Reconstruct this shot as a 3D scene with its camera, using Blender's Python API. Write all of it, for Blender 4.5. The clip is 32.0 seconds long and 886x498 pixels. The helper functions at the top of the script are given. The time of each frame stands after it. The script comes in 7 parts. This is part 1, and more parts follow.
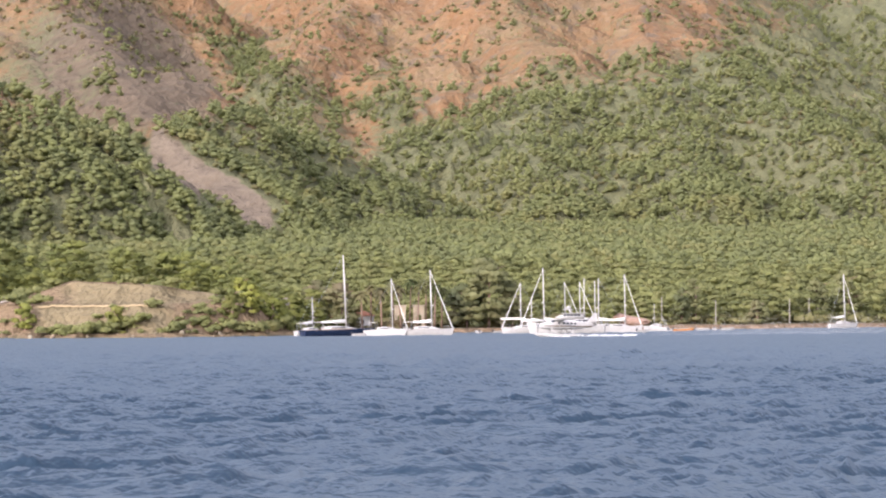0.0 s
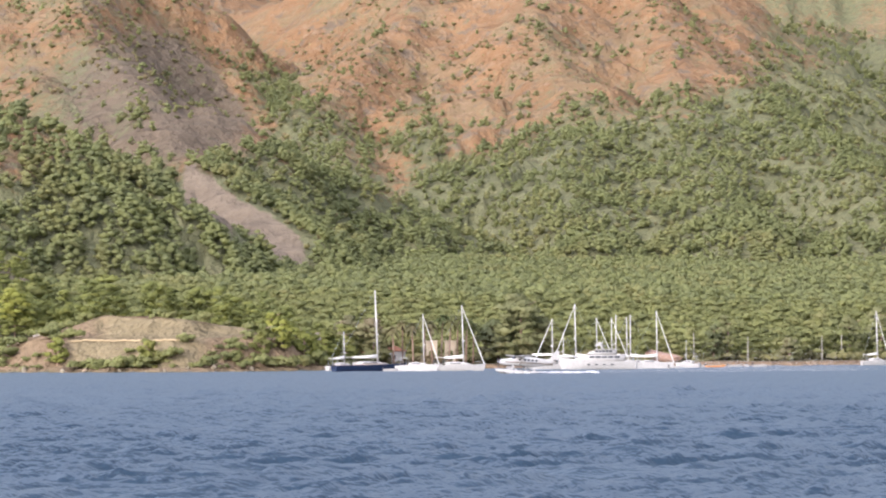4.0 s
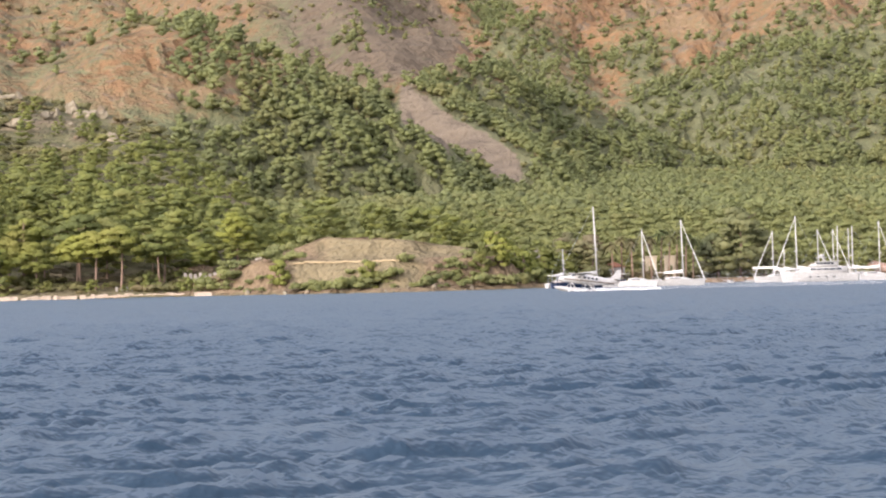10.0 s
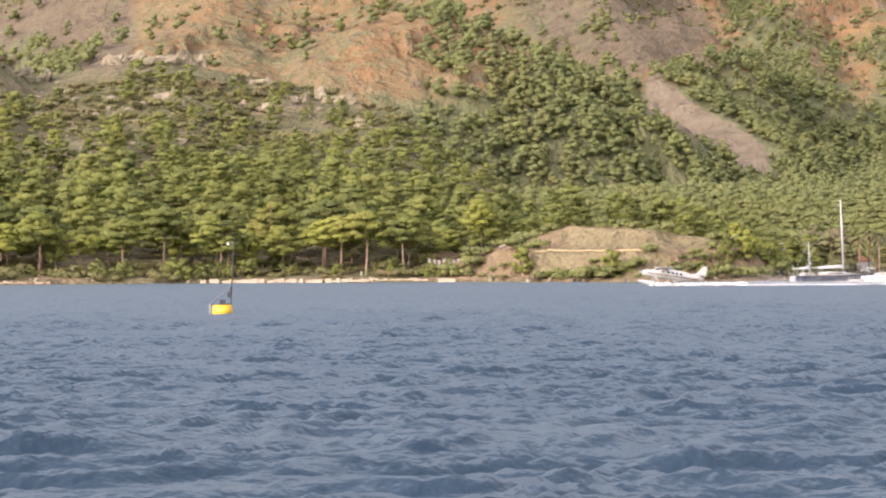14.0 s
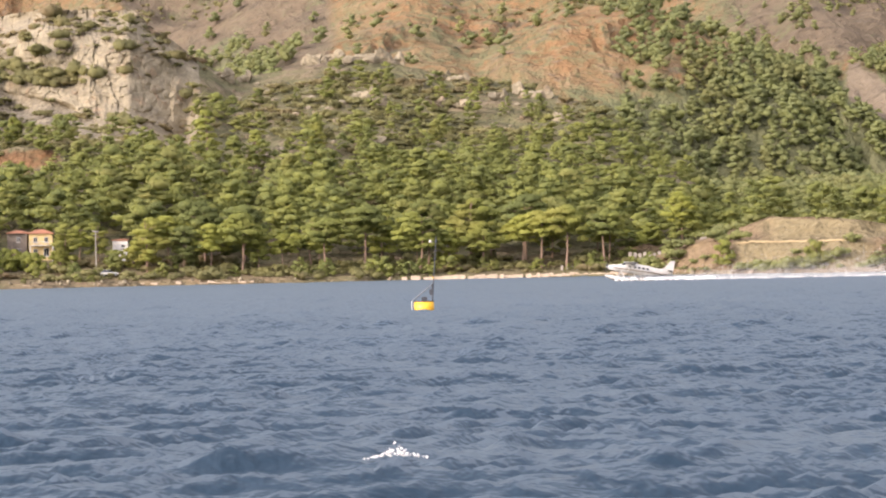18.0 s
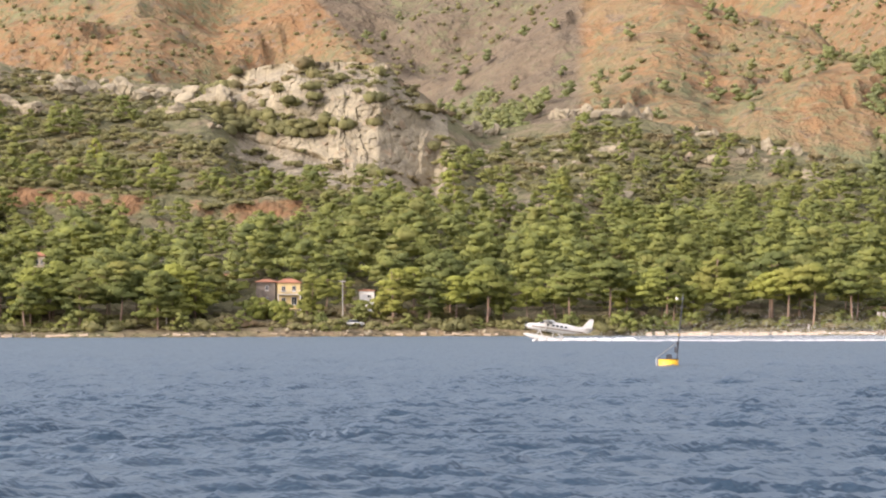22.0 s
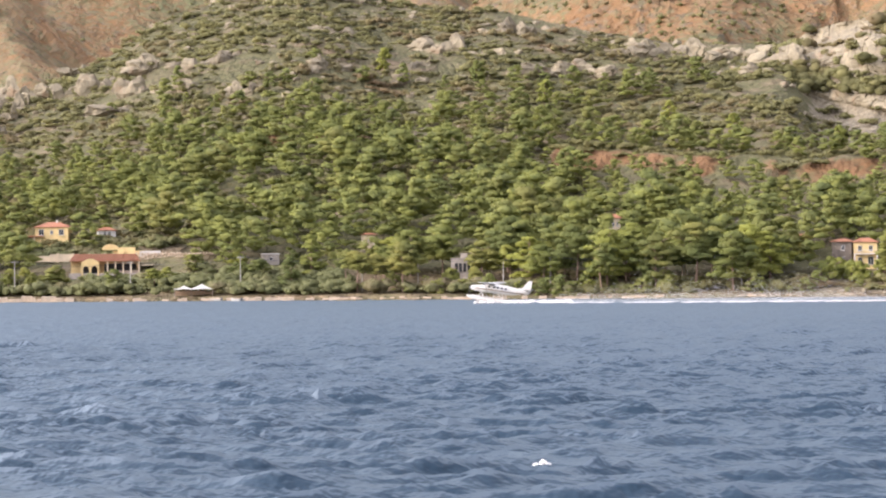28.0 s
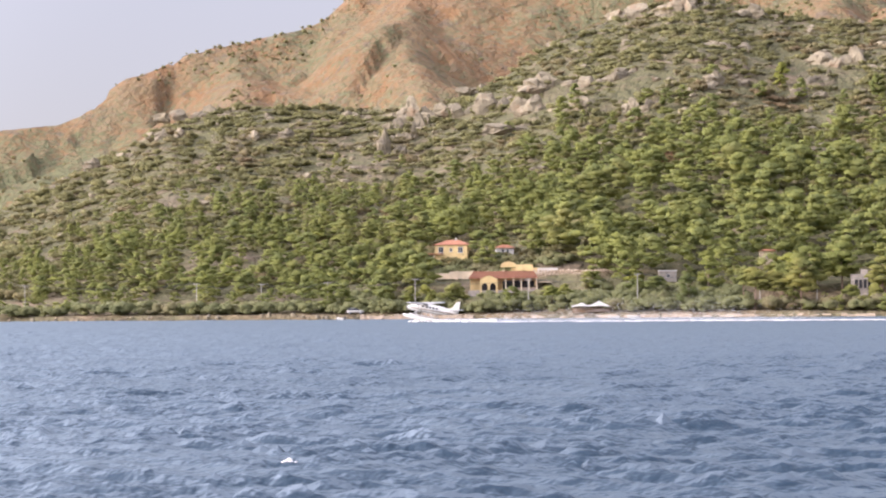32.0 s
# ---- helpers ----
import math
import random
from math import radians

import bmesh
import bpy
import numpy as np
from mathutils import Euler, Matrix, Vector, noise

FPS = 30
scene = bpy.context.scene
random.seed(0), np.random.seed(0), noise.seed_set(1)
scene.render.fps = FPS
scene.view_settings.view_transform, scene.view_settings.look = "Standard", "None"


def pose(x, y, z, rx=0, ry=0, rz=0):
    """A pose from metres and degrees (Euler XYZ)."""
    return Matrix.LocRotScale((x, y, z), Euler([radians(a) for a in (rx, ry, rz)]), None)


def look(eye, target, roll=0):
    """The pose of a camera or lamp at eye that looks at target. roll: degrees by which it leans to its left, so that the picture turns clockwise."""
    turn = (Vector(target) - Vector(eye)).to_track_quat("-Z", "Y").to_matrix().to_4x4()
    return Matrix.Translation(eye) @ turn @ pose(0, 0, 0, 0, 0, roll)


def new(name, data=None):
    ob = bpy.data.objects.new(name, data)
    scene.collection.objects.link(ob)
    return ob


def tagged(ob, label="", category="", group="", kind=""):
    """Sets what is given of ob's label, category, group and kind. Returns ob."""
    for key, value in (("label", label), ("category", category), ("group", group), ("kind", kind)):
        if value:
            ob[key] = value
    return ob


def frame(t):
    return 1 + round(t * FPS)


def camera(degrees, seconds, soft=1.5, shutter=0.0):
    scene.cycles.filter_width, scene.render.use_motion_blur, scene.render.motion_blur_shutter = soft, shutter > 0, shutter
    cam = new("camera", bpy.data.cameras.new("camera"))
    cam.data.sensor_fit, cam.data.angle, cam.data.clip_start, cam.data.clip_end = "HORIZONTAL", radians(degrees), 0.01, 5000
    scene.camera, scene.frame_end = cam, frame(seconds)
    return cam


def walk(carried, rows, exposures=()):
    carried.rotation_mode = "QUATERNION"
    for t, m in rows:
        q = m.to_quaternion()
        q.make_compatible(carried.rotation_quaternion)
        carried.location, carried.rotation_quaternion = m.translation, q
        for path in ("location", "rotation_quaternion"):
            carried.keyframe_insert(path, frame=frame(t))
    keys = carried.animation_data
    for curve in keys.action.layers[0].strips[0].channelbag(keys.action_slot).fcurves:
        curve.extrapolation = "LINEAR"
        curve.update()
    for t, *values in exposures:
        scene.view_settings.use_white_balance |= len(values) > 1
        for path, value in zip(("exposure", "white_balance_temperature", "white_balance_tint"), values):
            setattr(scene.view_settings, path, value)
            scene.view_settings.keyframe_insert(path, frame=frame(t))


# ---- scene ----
EYE_H = 4.2          # eye of the camera over the water
# seconds, turn to the left, tilt up and lean of the camera, in degrees
PATH = [
    (0, -0.000, 1.555, -0.52), (0.5, 0.611, 1.898, -0.03), (1, 0.346, 1.366, -0.11), (1.5, 1.765, 1.429, 0.23),
    (2, 1.895, 1.561, 1.37), (2.5, 1.805, 2.401, 0.40), (4.5, 0.694, 2.370, -0.29), (5, 0.981, 2.331, -0.56),
    (5.5, 1.185, 2.839, -0.42), (6, 0.922, 2.322, -1.07), (6.5, 1.697, 2.317, -0.65), (7, 2.834, 2.345, -0.25),
    (7.5, 3.754, 1.345, -0.18), (8, 4.874, 1.261, -0.43), (8.5, 6.356, 1.208, -0.27), (9, 5.797, 1.369, -0.96),
    (9.5, 5.696, 1.020, -1.36), (10, 5.873, 0.531, -1.41), (10.5, 6.314, 0.411, -1.29), (11, 6.570, 0.308, -1.14),
    (11.5, 7.283, 0.529, -0.69), (12, 8.369, -0.222, -0.48), (12.5, 9.167, 0.369, -0.00), (13, 9.457, 0.221, 0.06),
    (13.5, 10.540, 0.165, 0.08), (14, 11.580, 0.345, -0.30), (14.5, 12.106, 0.460, -0.66), (16.5, 13.019, 0.398, -0.59),
    (17, 13.841, -0.275, -0.68), (17.5, 15.257, -0.447, -0.92), (18, 16.271, 0.281, -1.19), (18.5, 16.518, 0.405, -1.18),
    (19, 16.913, 0.041, -0.90), (19.5, 17.107, -0.136, -0.85), (20, 18.293, -0.310, -1.25), (20.5, 18.885, 0.176, -1.22),
    (21, 20.425, 0.759, -0.79), (21.5, 20.620, 1.581, -0.58), (22, 21.998, 1.609, -0.10), (22.5, 23.278, 1.565, -0.31),
    (23, 23.633, 1.816, -0.02), (23.5, 24.879, 1.572, 0.21), (24, 26.405, 2.345, 0.34), (24.5, 27.580, 2.012, 0.37),
    (25, 29.255, 2.094, 0.09), (25.5, 29.896, 2.361, 0.01), (27.5, 33.920, 1.399, -0.61), (28, 35.409, 0.752, -0.46),
    (28.5, 36.418, 1.403, -0.24), (29, 38.489, 1.223, -0.59), (29.5, 40.103, 0.813, -0.65), (30, 40.878, 0.559, -1.02),
    (30.5, 41.685, 1.154, -0.92), (31, 42.958, 0.478, -0.80), (31.5, 44.296, 0.850, -0.61), (32, 44.689, 1.225, -0.51),
]
cam = camera(20.54, 32.0, soft=2.1)
walk(cam, [(t, pose(0, 0, EYE_H, 90 + up, 0, turn) @ pose(0, 0, 0, 0, 0, lean)) for t, turn, up, lean in PATH],
     exposures=[(0, 1.24, 5450, 25), (2.5, 1.24, 5400, 24), (6, 1.21, 5250, 21), (9, 1.18, 5450, 21), (13, 1.32, 5850, 22), (20, 1.31, 5900, 22), (24, 1.26, 5620, 18), (28, 1.32, 5550, 21), (32, 1.38, 5500, 25)])


def way(az, r=1.0):
    """The plan point at r metres from the eye, az degrees to the left of north (+y)."""
    a = radians(az)
    return -math.sin(a) * r, math.cos(a) * r


# ---- light: low warm sun from the west, hazy sky ----
SUN_AZ, SUN_EL = 144, 21
world = bpy.data.worlds.new("sky")
scene.world = world
world.use_nodes = True
sky = world.node_tree.nodes.new("ShaderNodeTexSky")
sky.sky_type, sky.sun_disc = "NISHITA", False
sky.sun_elevation, sky.sun_rotation = radians(SUN_EL), radians(-SUN_AZ)
sky.air_density, sky.dust_density, sky.ozone_density = 1.3, 0.8, 2.4
back = world.node_tree.nodes["Background"]
back.inputs["Strength"].default_value = 0.15
# thin haze over the whole sky, bluer overhead and much brighter towards the sun
tree = world.node_tree
coord, split = tree.nodes.new("ShaderNodeTexCoord"), tree.nodes.new("ShaderNodeSeparateXYZ")
tree.links.new(coord.outputs["Generated"], split.inputs[0])
climb = tree.nodes.new("ShaderNodeMapRange")
tree.links.new(split.outputs[2], climb.inputs[0])
haze, veil, glow = (tree.nodes.new("ShaderNodeMix") for _ in range(3))
haze.data_type = veil.data_type = glow.data_type = "RGBA"
tree.links.new(climb.outputs[0], haze.inputs[0])
haze.inputs[6].default_value, haze.inputs[7].default_value = (1.54, 1.39, 1.15, 1), (2.5, 2.6, 2.9, 1)
sx, sy = way(SUN_AZ, math.cos(radians(SUN_EL)))
aim = tree.nodes.new("ShaderNodeVectorMath")
aim.operation = "DOT_PRODUCT"
aim.inputs[1].default_value = (sx, sy, math.sin(radians(SUN_EL)))
tree.links.new(coord.outputs["Generated"], aim.inputs[0])
ahead = tree.nodes.new("ShaderNodeMapRange")
ahead.interpolation_type = "SMOOTHSTEP"
ahead.inputs[1].default_value, ahead.inputs[2].default_value = 0.0, 1.0
tree.links.new(aim.outputs["Value"], ahead.inputs[0])
glow.blend_type = "ADD"
tree.links.new(ahead.outputs[0], glow.inputs[0])
tree.links.new(haze.outputs[2], glow.inputs[6])
glow.inputs[7].default_value = (12.2, 11.6, 11.0, 1)
veil.inputs[0].default_value = 0.93
tree.links.new(sky.outputs[0], veil.inputs[6]), tree.links.new(glow.outputs[2], veil.inputs[7])
tree.links.new(veil.outputs[2], back.inputs[0])
sun = new("sun", bpy.data.lights.new("sun", "SUN"))
sun.data.energy, sun.data.angle, sun.data.color = 1.85, radians(6.0), (1.0, 0.86, 0.64)
sun.matrix_world = look((sx * 100, sy * 100, math.sin(radians(SUN_EL)) * 100), (0, 0, 0))


# ---- materials ----
class Nodes:
    """A small builder for node materials."""

    def __init__(self, name):
        self.mat = bpy.data.materials.new(name)
        self.mat.use_nodes = True
        self.tree = self.mat.node_tree
        self.bsdf = self.tree.nodes["Principled BSDF"]
        self.geo = self.tree.nodes.new("ShaderNodeNewGeometry")

    def set(self, **values):
        for key, value in values.items():
            self.put(value, self.bsdf.inputs[key.replace("_", " ")])
        return self

    def put(self, value, socket):
        if isinstance(value, bpy.types.NodeSocket):
            self.tree.links.new(value, socket)
        elif isinstance(value, tuple) and len(value) == 3 and socket.type == "RGBA":
            socket.default_value = (*value, 1)
        else:
            socket.default_value = value

    def node(self, kind, out=0, props=(), **inputs):
        n = self.tree.nodes.new(kind)
        for key, value in dict(props).items():
            if key == "operation":
                n.operation = value
            elif key == "attribute_name":
                n.attribute_name = value
            elif key == "feature":
                n.feature = value
        for key, value in inputs.items():
            self.put(value, n.inputs[int(key[1:])] if key[0] == "i" and key[1:].isdigit() else n.inputs[key])
        return n.outputs[out]

    def noise(self, scale, detail=4.0, rough=0.55, where=None, out=0):
        return self.node("ShaderNodeTexNoise", out, Vector=where or self.geo.outputs["Position"], Scale=scale, Detail=detail, Roughness=rough)

    def math(self, op, a, b=0.0):
        return self.node("ShaderNodeMath", 0, {"operation": op}, i0=a, i1=b)

    def step(self, value, lo, hi):
        return self.node("ShaderNodeMapRange", 0, (), i0=value, i1=lo, i2=hi)

    def mix(self, fac, a, b):
        n = self.tree.nodes.new("ShaderNodeMix")
        n.data_type = "RGBA"
        self.put(fac, n.inputs[0]), self.put(a, n.inputs[6]), self.put(b, n.inputs[7])
        return n.outputs[2]

    def attr(self, name):
        return self.node("ShaderNodeAttribute", 2, {"attribute_name": name})

    def bump(self, height, strength, distance):
        return self.set(Normal=self.node("ShaderNodeBump", 0, (), Strength=strength, Distance=distance, Height=height))

    def local(self):
        return self.node("ShaderNodeTexCoord", 3)


def plain(name, colour, rough=0.5, metal=0.0, grain=1.5, vary=0.18, bump=0.0):
    """A painted or solid surface with soft stains and a fine grain."""
    n = Nodes(name)
    at = n.local()
    dark = tuple(c * (1 - vary) for c in colour)
    light = tuple(min(1, c * (1 + vary * 0.5)) for c in colour)
    stain = n.noise(grain, 5, 0.6, at)
    fine = n.noise(grain * 14, 3, 0.6, at)
    mixed = n.mix(n.step(n.math("ADD", n.math("MULTIPLY", stain, 0.7), n.math("MULTIPLY", fine, 0.3)), 0.32, 0.68), dark, light)
    n.set(Base_Color=mixed, Roughness=rough, Metallic=metal)
    if bump:
        n.bump(fine, bump, 0.02)
    return n.mat


def foliage(name, dark, light, dry, each=True, scale=0.14):
    """Needles or leaves: tones change from plant to plant and from clump to clump; some light passes through."""
    n = Nodes(name)
    patch = n.noise(scale, 2, 0.6)
    clump = n.geo.outputs["Random Per Island"]
    f = n.math("ADD", n.math("MULTIPLY", patch, 0.82), n.math("MULTIPLY", clump, 0.18))
    if each:
        info = n.node("ShaderNodeObjectInfo", 5)
        f = n.math("ADD", n.math("MULTIPLY", f, 0.55), n.math("MULTIPLY", info, 0.45))
    colour = n.mix(n.step(f, 0.32, 0.68), dark, light)
    colour = n.mix(n.step(n.noise(scale * 0.35, 3, 0.6), 0.52, 0.72), colour, dry)
    n.set(Base_Color=colour, Roughness=0.7)
    n.bsdf.inputs["Specular IOR Level"].default_value = 0.15
    thin = n.tree.nodes.new("ShaderNodeBsdfTranslucent")
    n.put(colour, thin.inputs["Color"])
    both = n.tree.nodes.new("ShaderNodeMixShader")
    both.inputs[0].default_value = 0.55
    n.tree.links.new(n.bsdf.outputs[0], both.inputs[1]), n.tree.links.new(thin.outputs[0], both.inputs[2])
    n.tree.links.new(both.outputs[0], n.tree.nodes["Material Output"].inputs[0])
    return n.mat


def ground_material():
    """Soil, red rock, limestone, gravel and beach on the one ground sheet, by zone."""
    n = Nodes("ground")
    big, mid, small, tiny = n.noise(0.006, 5), n.noise(0.03, 5, 0.6), n.noise(0.13, 5, 0.65), n.noise(0.7, 4, 0.65)
    mixed = n.math("ADD", n.math("MULTIPLY", mid, 0.5), n.math("MULTIPLY", small, 0.5))
    # dry hillside: brown soil with low scrub
    soil = n.mix(n.step(small, 0.35, 0.65), (0.14, 0.105, 0.062), (0.21, 0.155, 0.095))
    scrub = n.mix(n.step(tiny, 0.3, 0.7), (0.09, 0.085, 0.04), (0.15, 0.132, 0.062))
    hill = n.mix(n.step(mixed, 0.49, 0.64), scrub, soil)
    # red mountain: rock and earth, scrub in patches
    red = n.mix(n.step(mid, 0.3, 0.7), (0.178, 0.099, 0.043), (0.25, 0.144, 0.064))
    red = n.mix(n.math("MULTIPLY", n.step(n.noise(0.016, 4, 0.6), 0.47, 0.62), 0.55), red, n.mix(small, (0.15, 0.12, 0.06), (0.21, 0.165, 0.085)))
    red = n.mix(n.step(small, 0.52, 0.66), red, (0.24, 0.158, 0.086))
    red = n.mix(n.step(n.noise(0.05, 4, 0.7), 0.56, 0.62), red, (0.158, 0.115, 0.07))
    bush = n.mix(n.step(small, 0.3, 0.7), (0.098, 0.099, 0.047), (0.16, 0.152, 0.07))
    cover = n.math("ADD", n.math("ADD", n.math("MULTIPLY", big, 0.45), n.math("MULTIPLY", mixed, 0.55)), n.math("ADD", n.math("MULTIPLY", n.attr("green"), 0.30), n.math("MULTIPLY", n.attr("hollow"), 0.16)))
    speck = n.math("ADD", n.math("MULTIPLY", n.math("SUBTRACT", n.noise(0.075, 4, 0.7), 0.5), 0.55), n.math("MULTIPLY", n.math("SUBTRACT", n.noise(0.22, 3, 0.6), 0.5), 0.6))
    mountain = n.mix(n.step(n.math("ADD", cover, speck), 0.33, 0.54), red, bush)
    # mauve-brown mix: rock of the spur, and shade painted on the dim flanks
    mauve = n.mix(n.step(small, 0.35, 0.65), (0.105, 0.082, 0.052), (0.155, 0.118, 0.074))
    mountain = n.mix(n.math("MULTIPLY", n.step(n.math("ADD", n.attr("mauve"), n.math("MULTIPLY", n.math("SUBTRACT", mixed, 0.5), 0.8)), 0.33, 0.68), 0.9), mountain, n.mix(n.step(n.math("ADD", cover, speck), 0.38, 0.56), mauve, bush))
    colour = n.mix(n.attr("mountain"), hill, mountain)
    lime = n.mix(n.step(tiny, 0.35, 0.7), (0.172, 0.142, 0.095), (0.31, 0.256, 0.165))
    lime = n.mix(n.step(small, 0.62, 0.7), lime, (0.30, 0.20, 0.12))
    colour = n.mix(n.step(n.math("ADD", n.attr("lime"), n.math("SUBTRACT", mixed, 0.5)), 0.5, 0.56), colour, lime)
    gravel = n.mix(n.step(n.math("ADD", n.math("MULTIPLY", mid, 0.6), n.math("MULTIPLY", tiny, 0.4)), 0.35, 0.65), (0.15, 0.118, 0.06), (0.245, 0.193, 0.10))
    gravel = n.mix(n.attr("mountain"), gravel, n.mix(n.step(mixed, 0.38, 0.62), (0.135, 0.104, 0.068), (0.21, 0.162, 0.105)))
    colour = n.mix(n.step(n.math("ADD", n.attr("gravel"), n.math("MULTIPLY", n.math("SUBTRACT", mixed, 0.5), 1.6)), 0.42, 0.58), colour, gravel)
    sand = n.mix(n.step(tiny, 0.3, 0.7), (0.15, 0.10, 0.055), (0.26, 0.18, 0.10))
    colour = n.mix(n.attr("beach"), colour, sand)
    earth = n.mix(n.step(small, 0.3, 0.7), (0.145, 0.078, 0.036), (0.20, 0.113, 0.053))
    colour = n.mix(n.step(n.math("ADD", n.attr("earth"), n.math("MULTIPLY", n.math("SUBTRACT", mixed, 0.5), 2.4)), 0.5, 0.7), colour, earth)
    n.set(Base_Color=colour, Roughness=0.95)
    n.bsdf.inputs["Specular IOR Level"].default_value = 0.1
    crag = n.math("ABSOLUTE", n.math("SUBTRACT", n.noise(0.02, 5, 0.6), 0.5))
    n.bump(n.math("ADD", n.math("ADD", n.math("MULTIPLY", mid, 4.0), n.math("MULTIPLY", crag, 4.0)), n.math("ADD", small, n.math("MULTIPLY", tiny, 0.25))), 0.9, 4.5)
    return n.mat


def limestone_material():
    """Weathered limestone: cream and grey by turns, dark streaks down the faces, ochre in the hollows."""
    n = Nodes("limestone")
    at = n.geo.outputs["Position"]
    tall = n.node("ShaderNodeMapping", 0, (), Vector=at, Scale=(1.0, 1.0, 0.16))
    flat = n.node("ShaderNodeMapping", 0, (), Vector=at, Scale=(0.12, 0.12, 1.0))
    big, small = n.noise(0.11, 4, 0.6), n.noise(0.8, 5, 0.65)
    stone = n.mix(n.step(n.math("ADD", n.math("MULTIPLY", big, 0.6), n.math("MULTIPLY", small, 0.4)), 0.38, 0.62), (0.172, 0.142, 0.092), (0.31, 0.256, 0.158))
    stone = n.mix(n.math("MULTIPLY", n.step(n.noise(0.5, 4, 0.6, tall), 0.52, 0.68), 0.6), stone, (0.12, 0.102, 0.076))
    stone = n.mix(n.math("MULTIPLY", n.step(n.noise(0.9, 3, 0.6, flat), 0.58, 0.68), 0.4), stone, (0.15, 0.115, 0.075))
    stone = n.mix(n.math("MULTIPLY", n.step(n.noise(0.16, 3, 0.6), 0.58, 0.7), 0.7), stone, (0.25, 0.165, 0.095))
    n.set(Base_Color=stone, Roughness=0.95)
    n.bsdf.inputs["Specular IOR Level"].default_value = 0.1
    n.bump(n.math("ADD", n.noise(0.6, 5, 0.65), n.math("MULTIPLY", n.noise(0.9, 3, 0.6, flat), 0.25)), 0.7, 0.7)
    return n.mat


def water_material():
    """Wind-roughened sea: blue-grey body colour under a blurred sky reflection, broken by short ripples."""
    n = Nodes("sea_water")
    at = n.local()
    ripple = n.math("ADD", n.math("MULTIPLY", n.noise(1.9, 2, 0.5, at), 1.1), n.math("MULTIPLY", n.noise(0.7, 2, 0.5, at), 1.0))
    deep = n.mix(n.step(n.noise(0.012, 3, 0.5, at), 0.35, 0.65), (0.014, 0.028, 0.042), (0.019, 0.034, 0.050))
    bump = n.node("ShaderNodeBump", 0, (), Strength=1.0, Distance=0.13, Height=ripple)
    body = n.tree.nodes.new("ShaderNodeBsdfDiffuse")
    n.put(deep, body.inputs["Color"]), n.put(bump, body.inputs["Normal"])
    shine = n.tree.nodes.new("ShaderNodeBsdfGlossy")
    n.put((0.84, 0.915, 0.905), shine.inputs["Color"]), n.put(0.34, shine.inputs["Roughness"]), n.put(bump, shine.inputs["Normal"])
    both = n.tree.nodes.new("ShaderNodeMixShader")
    facing = n.node("ShaderNodeFresnel", 0, (), IOR=1.33, Normal=bump)
    n.put(n.math("MINIMUM", n.math("MULTIPLY", facing, 0.88), 0.355), both.inputs[0])
    n.tree.links.new(body.outputs[0], both.inputs[1]), n.tree.links.new(shine.outputs[0], both.inputs[2])
    n.tree.links.new(both.outputs[0], n.tree.nodes["Material Output"].inputs[0])
    return n.mat


GROUND, SEA = ground_material(), water_material()
PINE = foliage("pine_needles", (0.175, 0.192, 0.06), (0.365, 0.365, 0.076), (0.34, 0.31, 0.082))
PINE_STUFF = foliage("pine_wood", (0.172, 0.19, 0.064), (0.332, 0.335, 0.083), (0.305, 0.287, 0.088), each=False)
FAR_WOOD = foliage("far_wood", (0.205, 0.217, 0.092), (0.298, 0.308, 0.11), (0.315, 0.295, 0.11), each=False, scale=0.05)
BAY_WOOD = foliage("bay_wood", (0.195, 0.205, 0.078), (0.315, 0.315, 0.105), (0.31, 0.29, 0.108), each=False)
SHRUB = foliage("scrub_leaves", (0.18, 0.168, 0.07), (0.30, 0.272, 0.105), (0.28, 0.205, 0.11), each=False, scale=0.1)
BARK = plain("pine_bark", (0.27, 0.175, 0.115), 0.9, grain=2)
LIMESTONE = limestone_material()
WHITE = plain("white_paint", (0.42, 0.39, 0.335), 0.4)
GLASS = plain("dark_glass", (0.02, 0.025, 0.03), 0.08)
BLACK = plain("black_metal", (0.03, 0.03, 0.033), 0.5)
STEEL = plain("galvanised_steel", (0.45, 0.45, 0.44), 0.4, 0.8)
GREY_METAL = plain("grey_metal", (0.17, 0.17, 0.165), 0.5, 0.4)
YELLOW = plain("buoy_yellow", (0.78, 0.41, 0.012), 0.45)
NAVY = plain("navy_hull", (0.02, 0.03, 0.06), 0.25)
GOLD = plain("stripe_bronze", (0.16, 0.10, 0.05), 0.4)
ALLOY = plain("mast_alloy", (0.52, 0.48, 0.41), 0.4, 0.2)
CANVAS = plain("cream_canvas", (0.74, 0.70, 0.60), 0.85, grain=3)
TEAK = plain("teak_deck", (0.36, 0.24, 0.14), 0.7, grain=4)
ORANGE = plain("orange_paint", (0.75, 0.30, 0.06), 0.5)
TILES = plain("terracotta_tiles", (0.33, 0.135, 0.06), 0.85, grain=2.5, vary=0.35, bump=0.4)
CREAM = plain("cream_render", (0.60, 0.48, 0.31), 0.85, grain=0.7, vary=0.2)
OCHRE = plain("yellow_render", (0.62, 0.45, 0.19), 0.85, grain=0.7, vary=0.2)
PALE = plain("whitewash", (0.62, 0.57, 0.49), 0.85, grain=0.8, vary=0.25)
STONE = plain("wall_stone", (0.33, 0.28, 0.22), 0.95, grain=1.2, vary=0.4, bump=0.4)
RUBBLE = plain("rubble_masonry", (0.19, 0.15, 0.11), 0.95, grain=1.0, vary=0.45, bump=0.5)
QUAY = plain("quay_stone", (0.50, 0.385, 0.26), 0.95, grain=1.4, vary=0.35, bump=0.4)
SAND = plain("dry_sand", (0.34, 0.245, 0.115), 0.95, grain=0.4, vary=0.3)
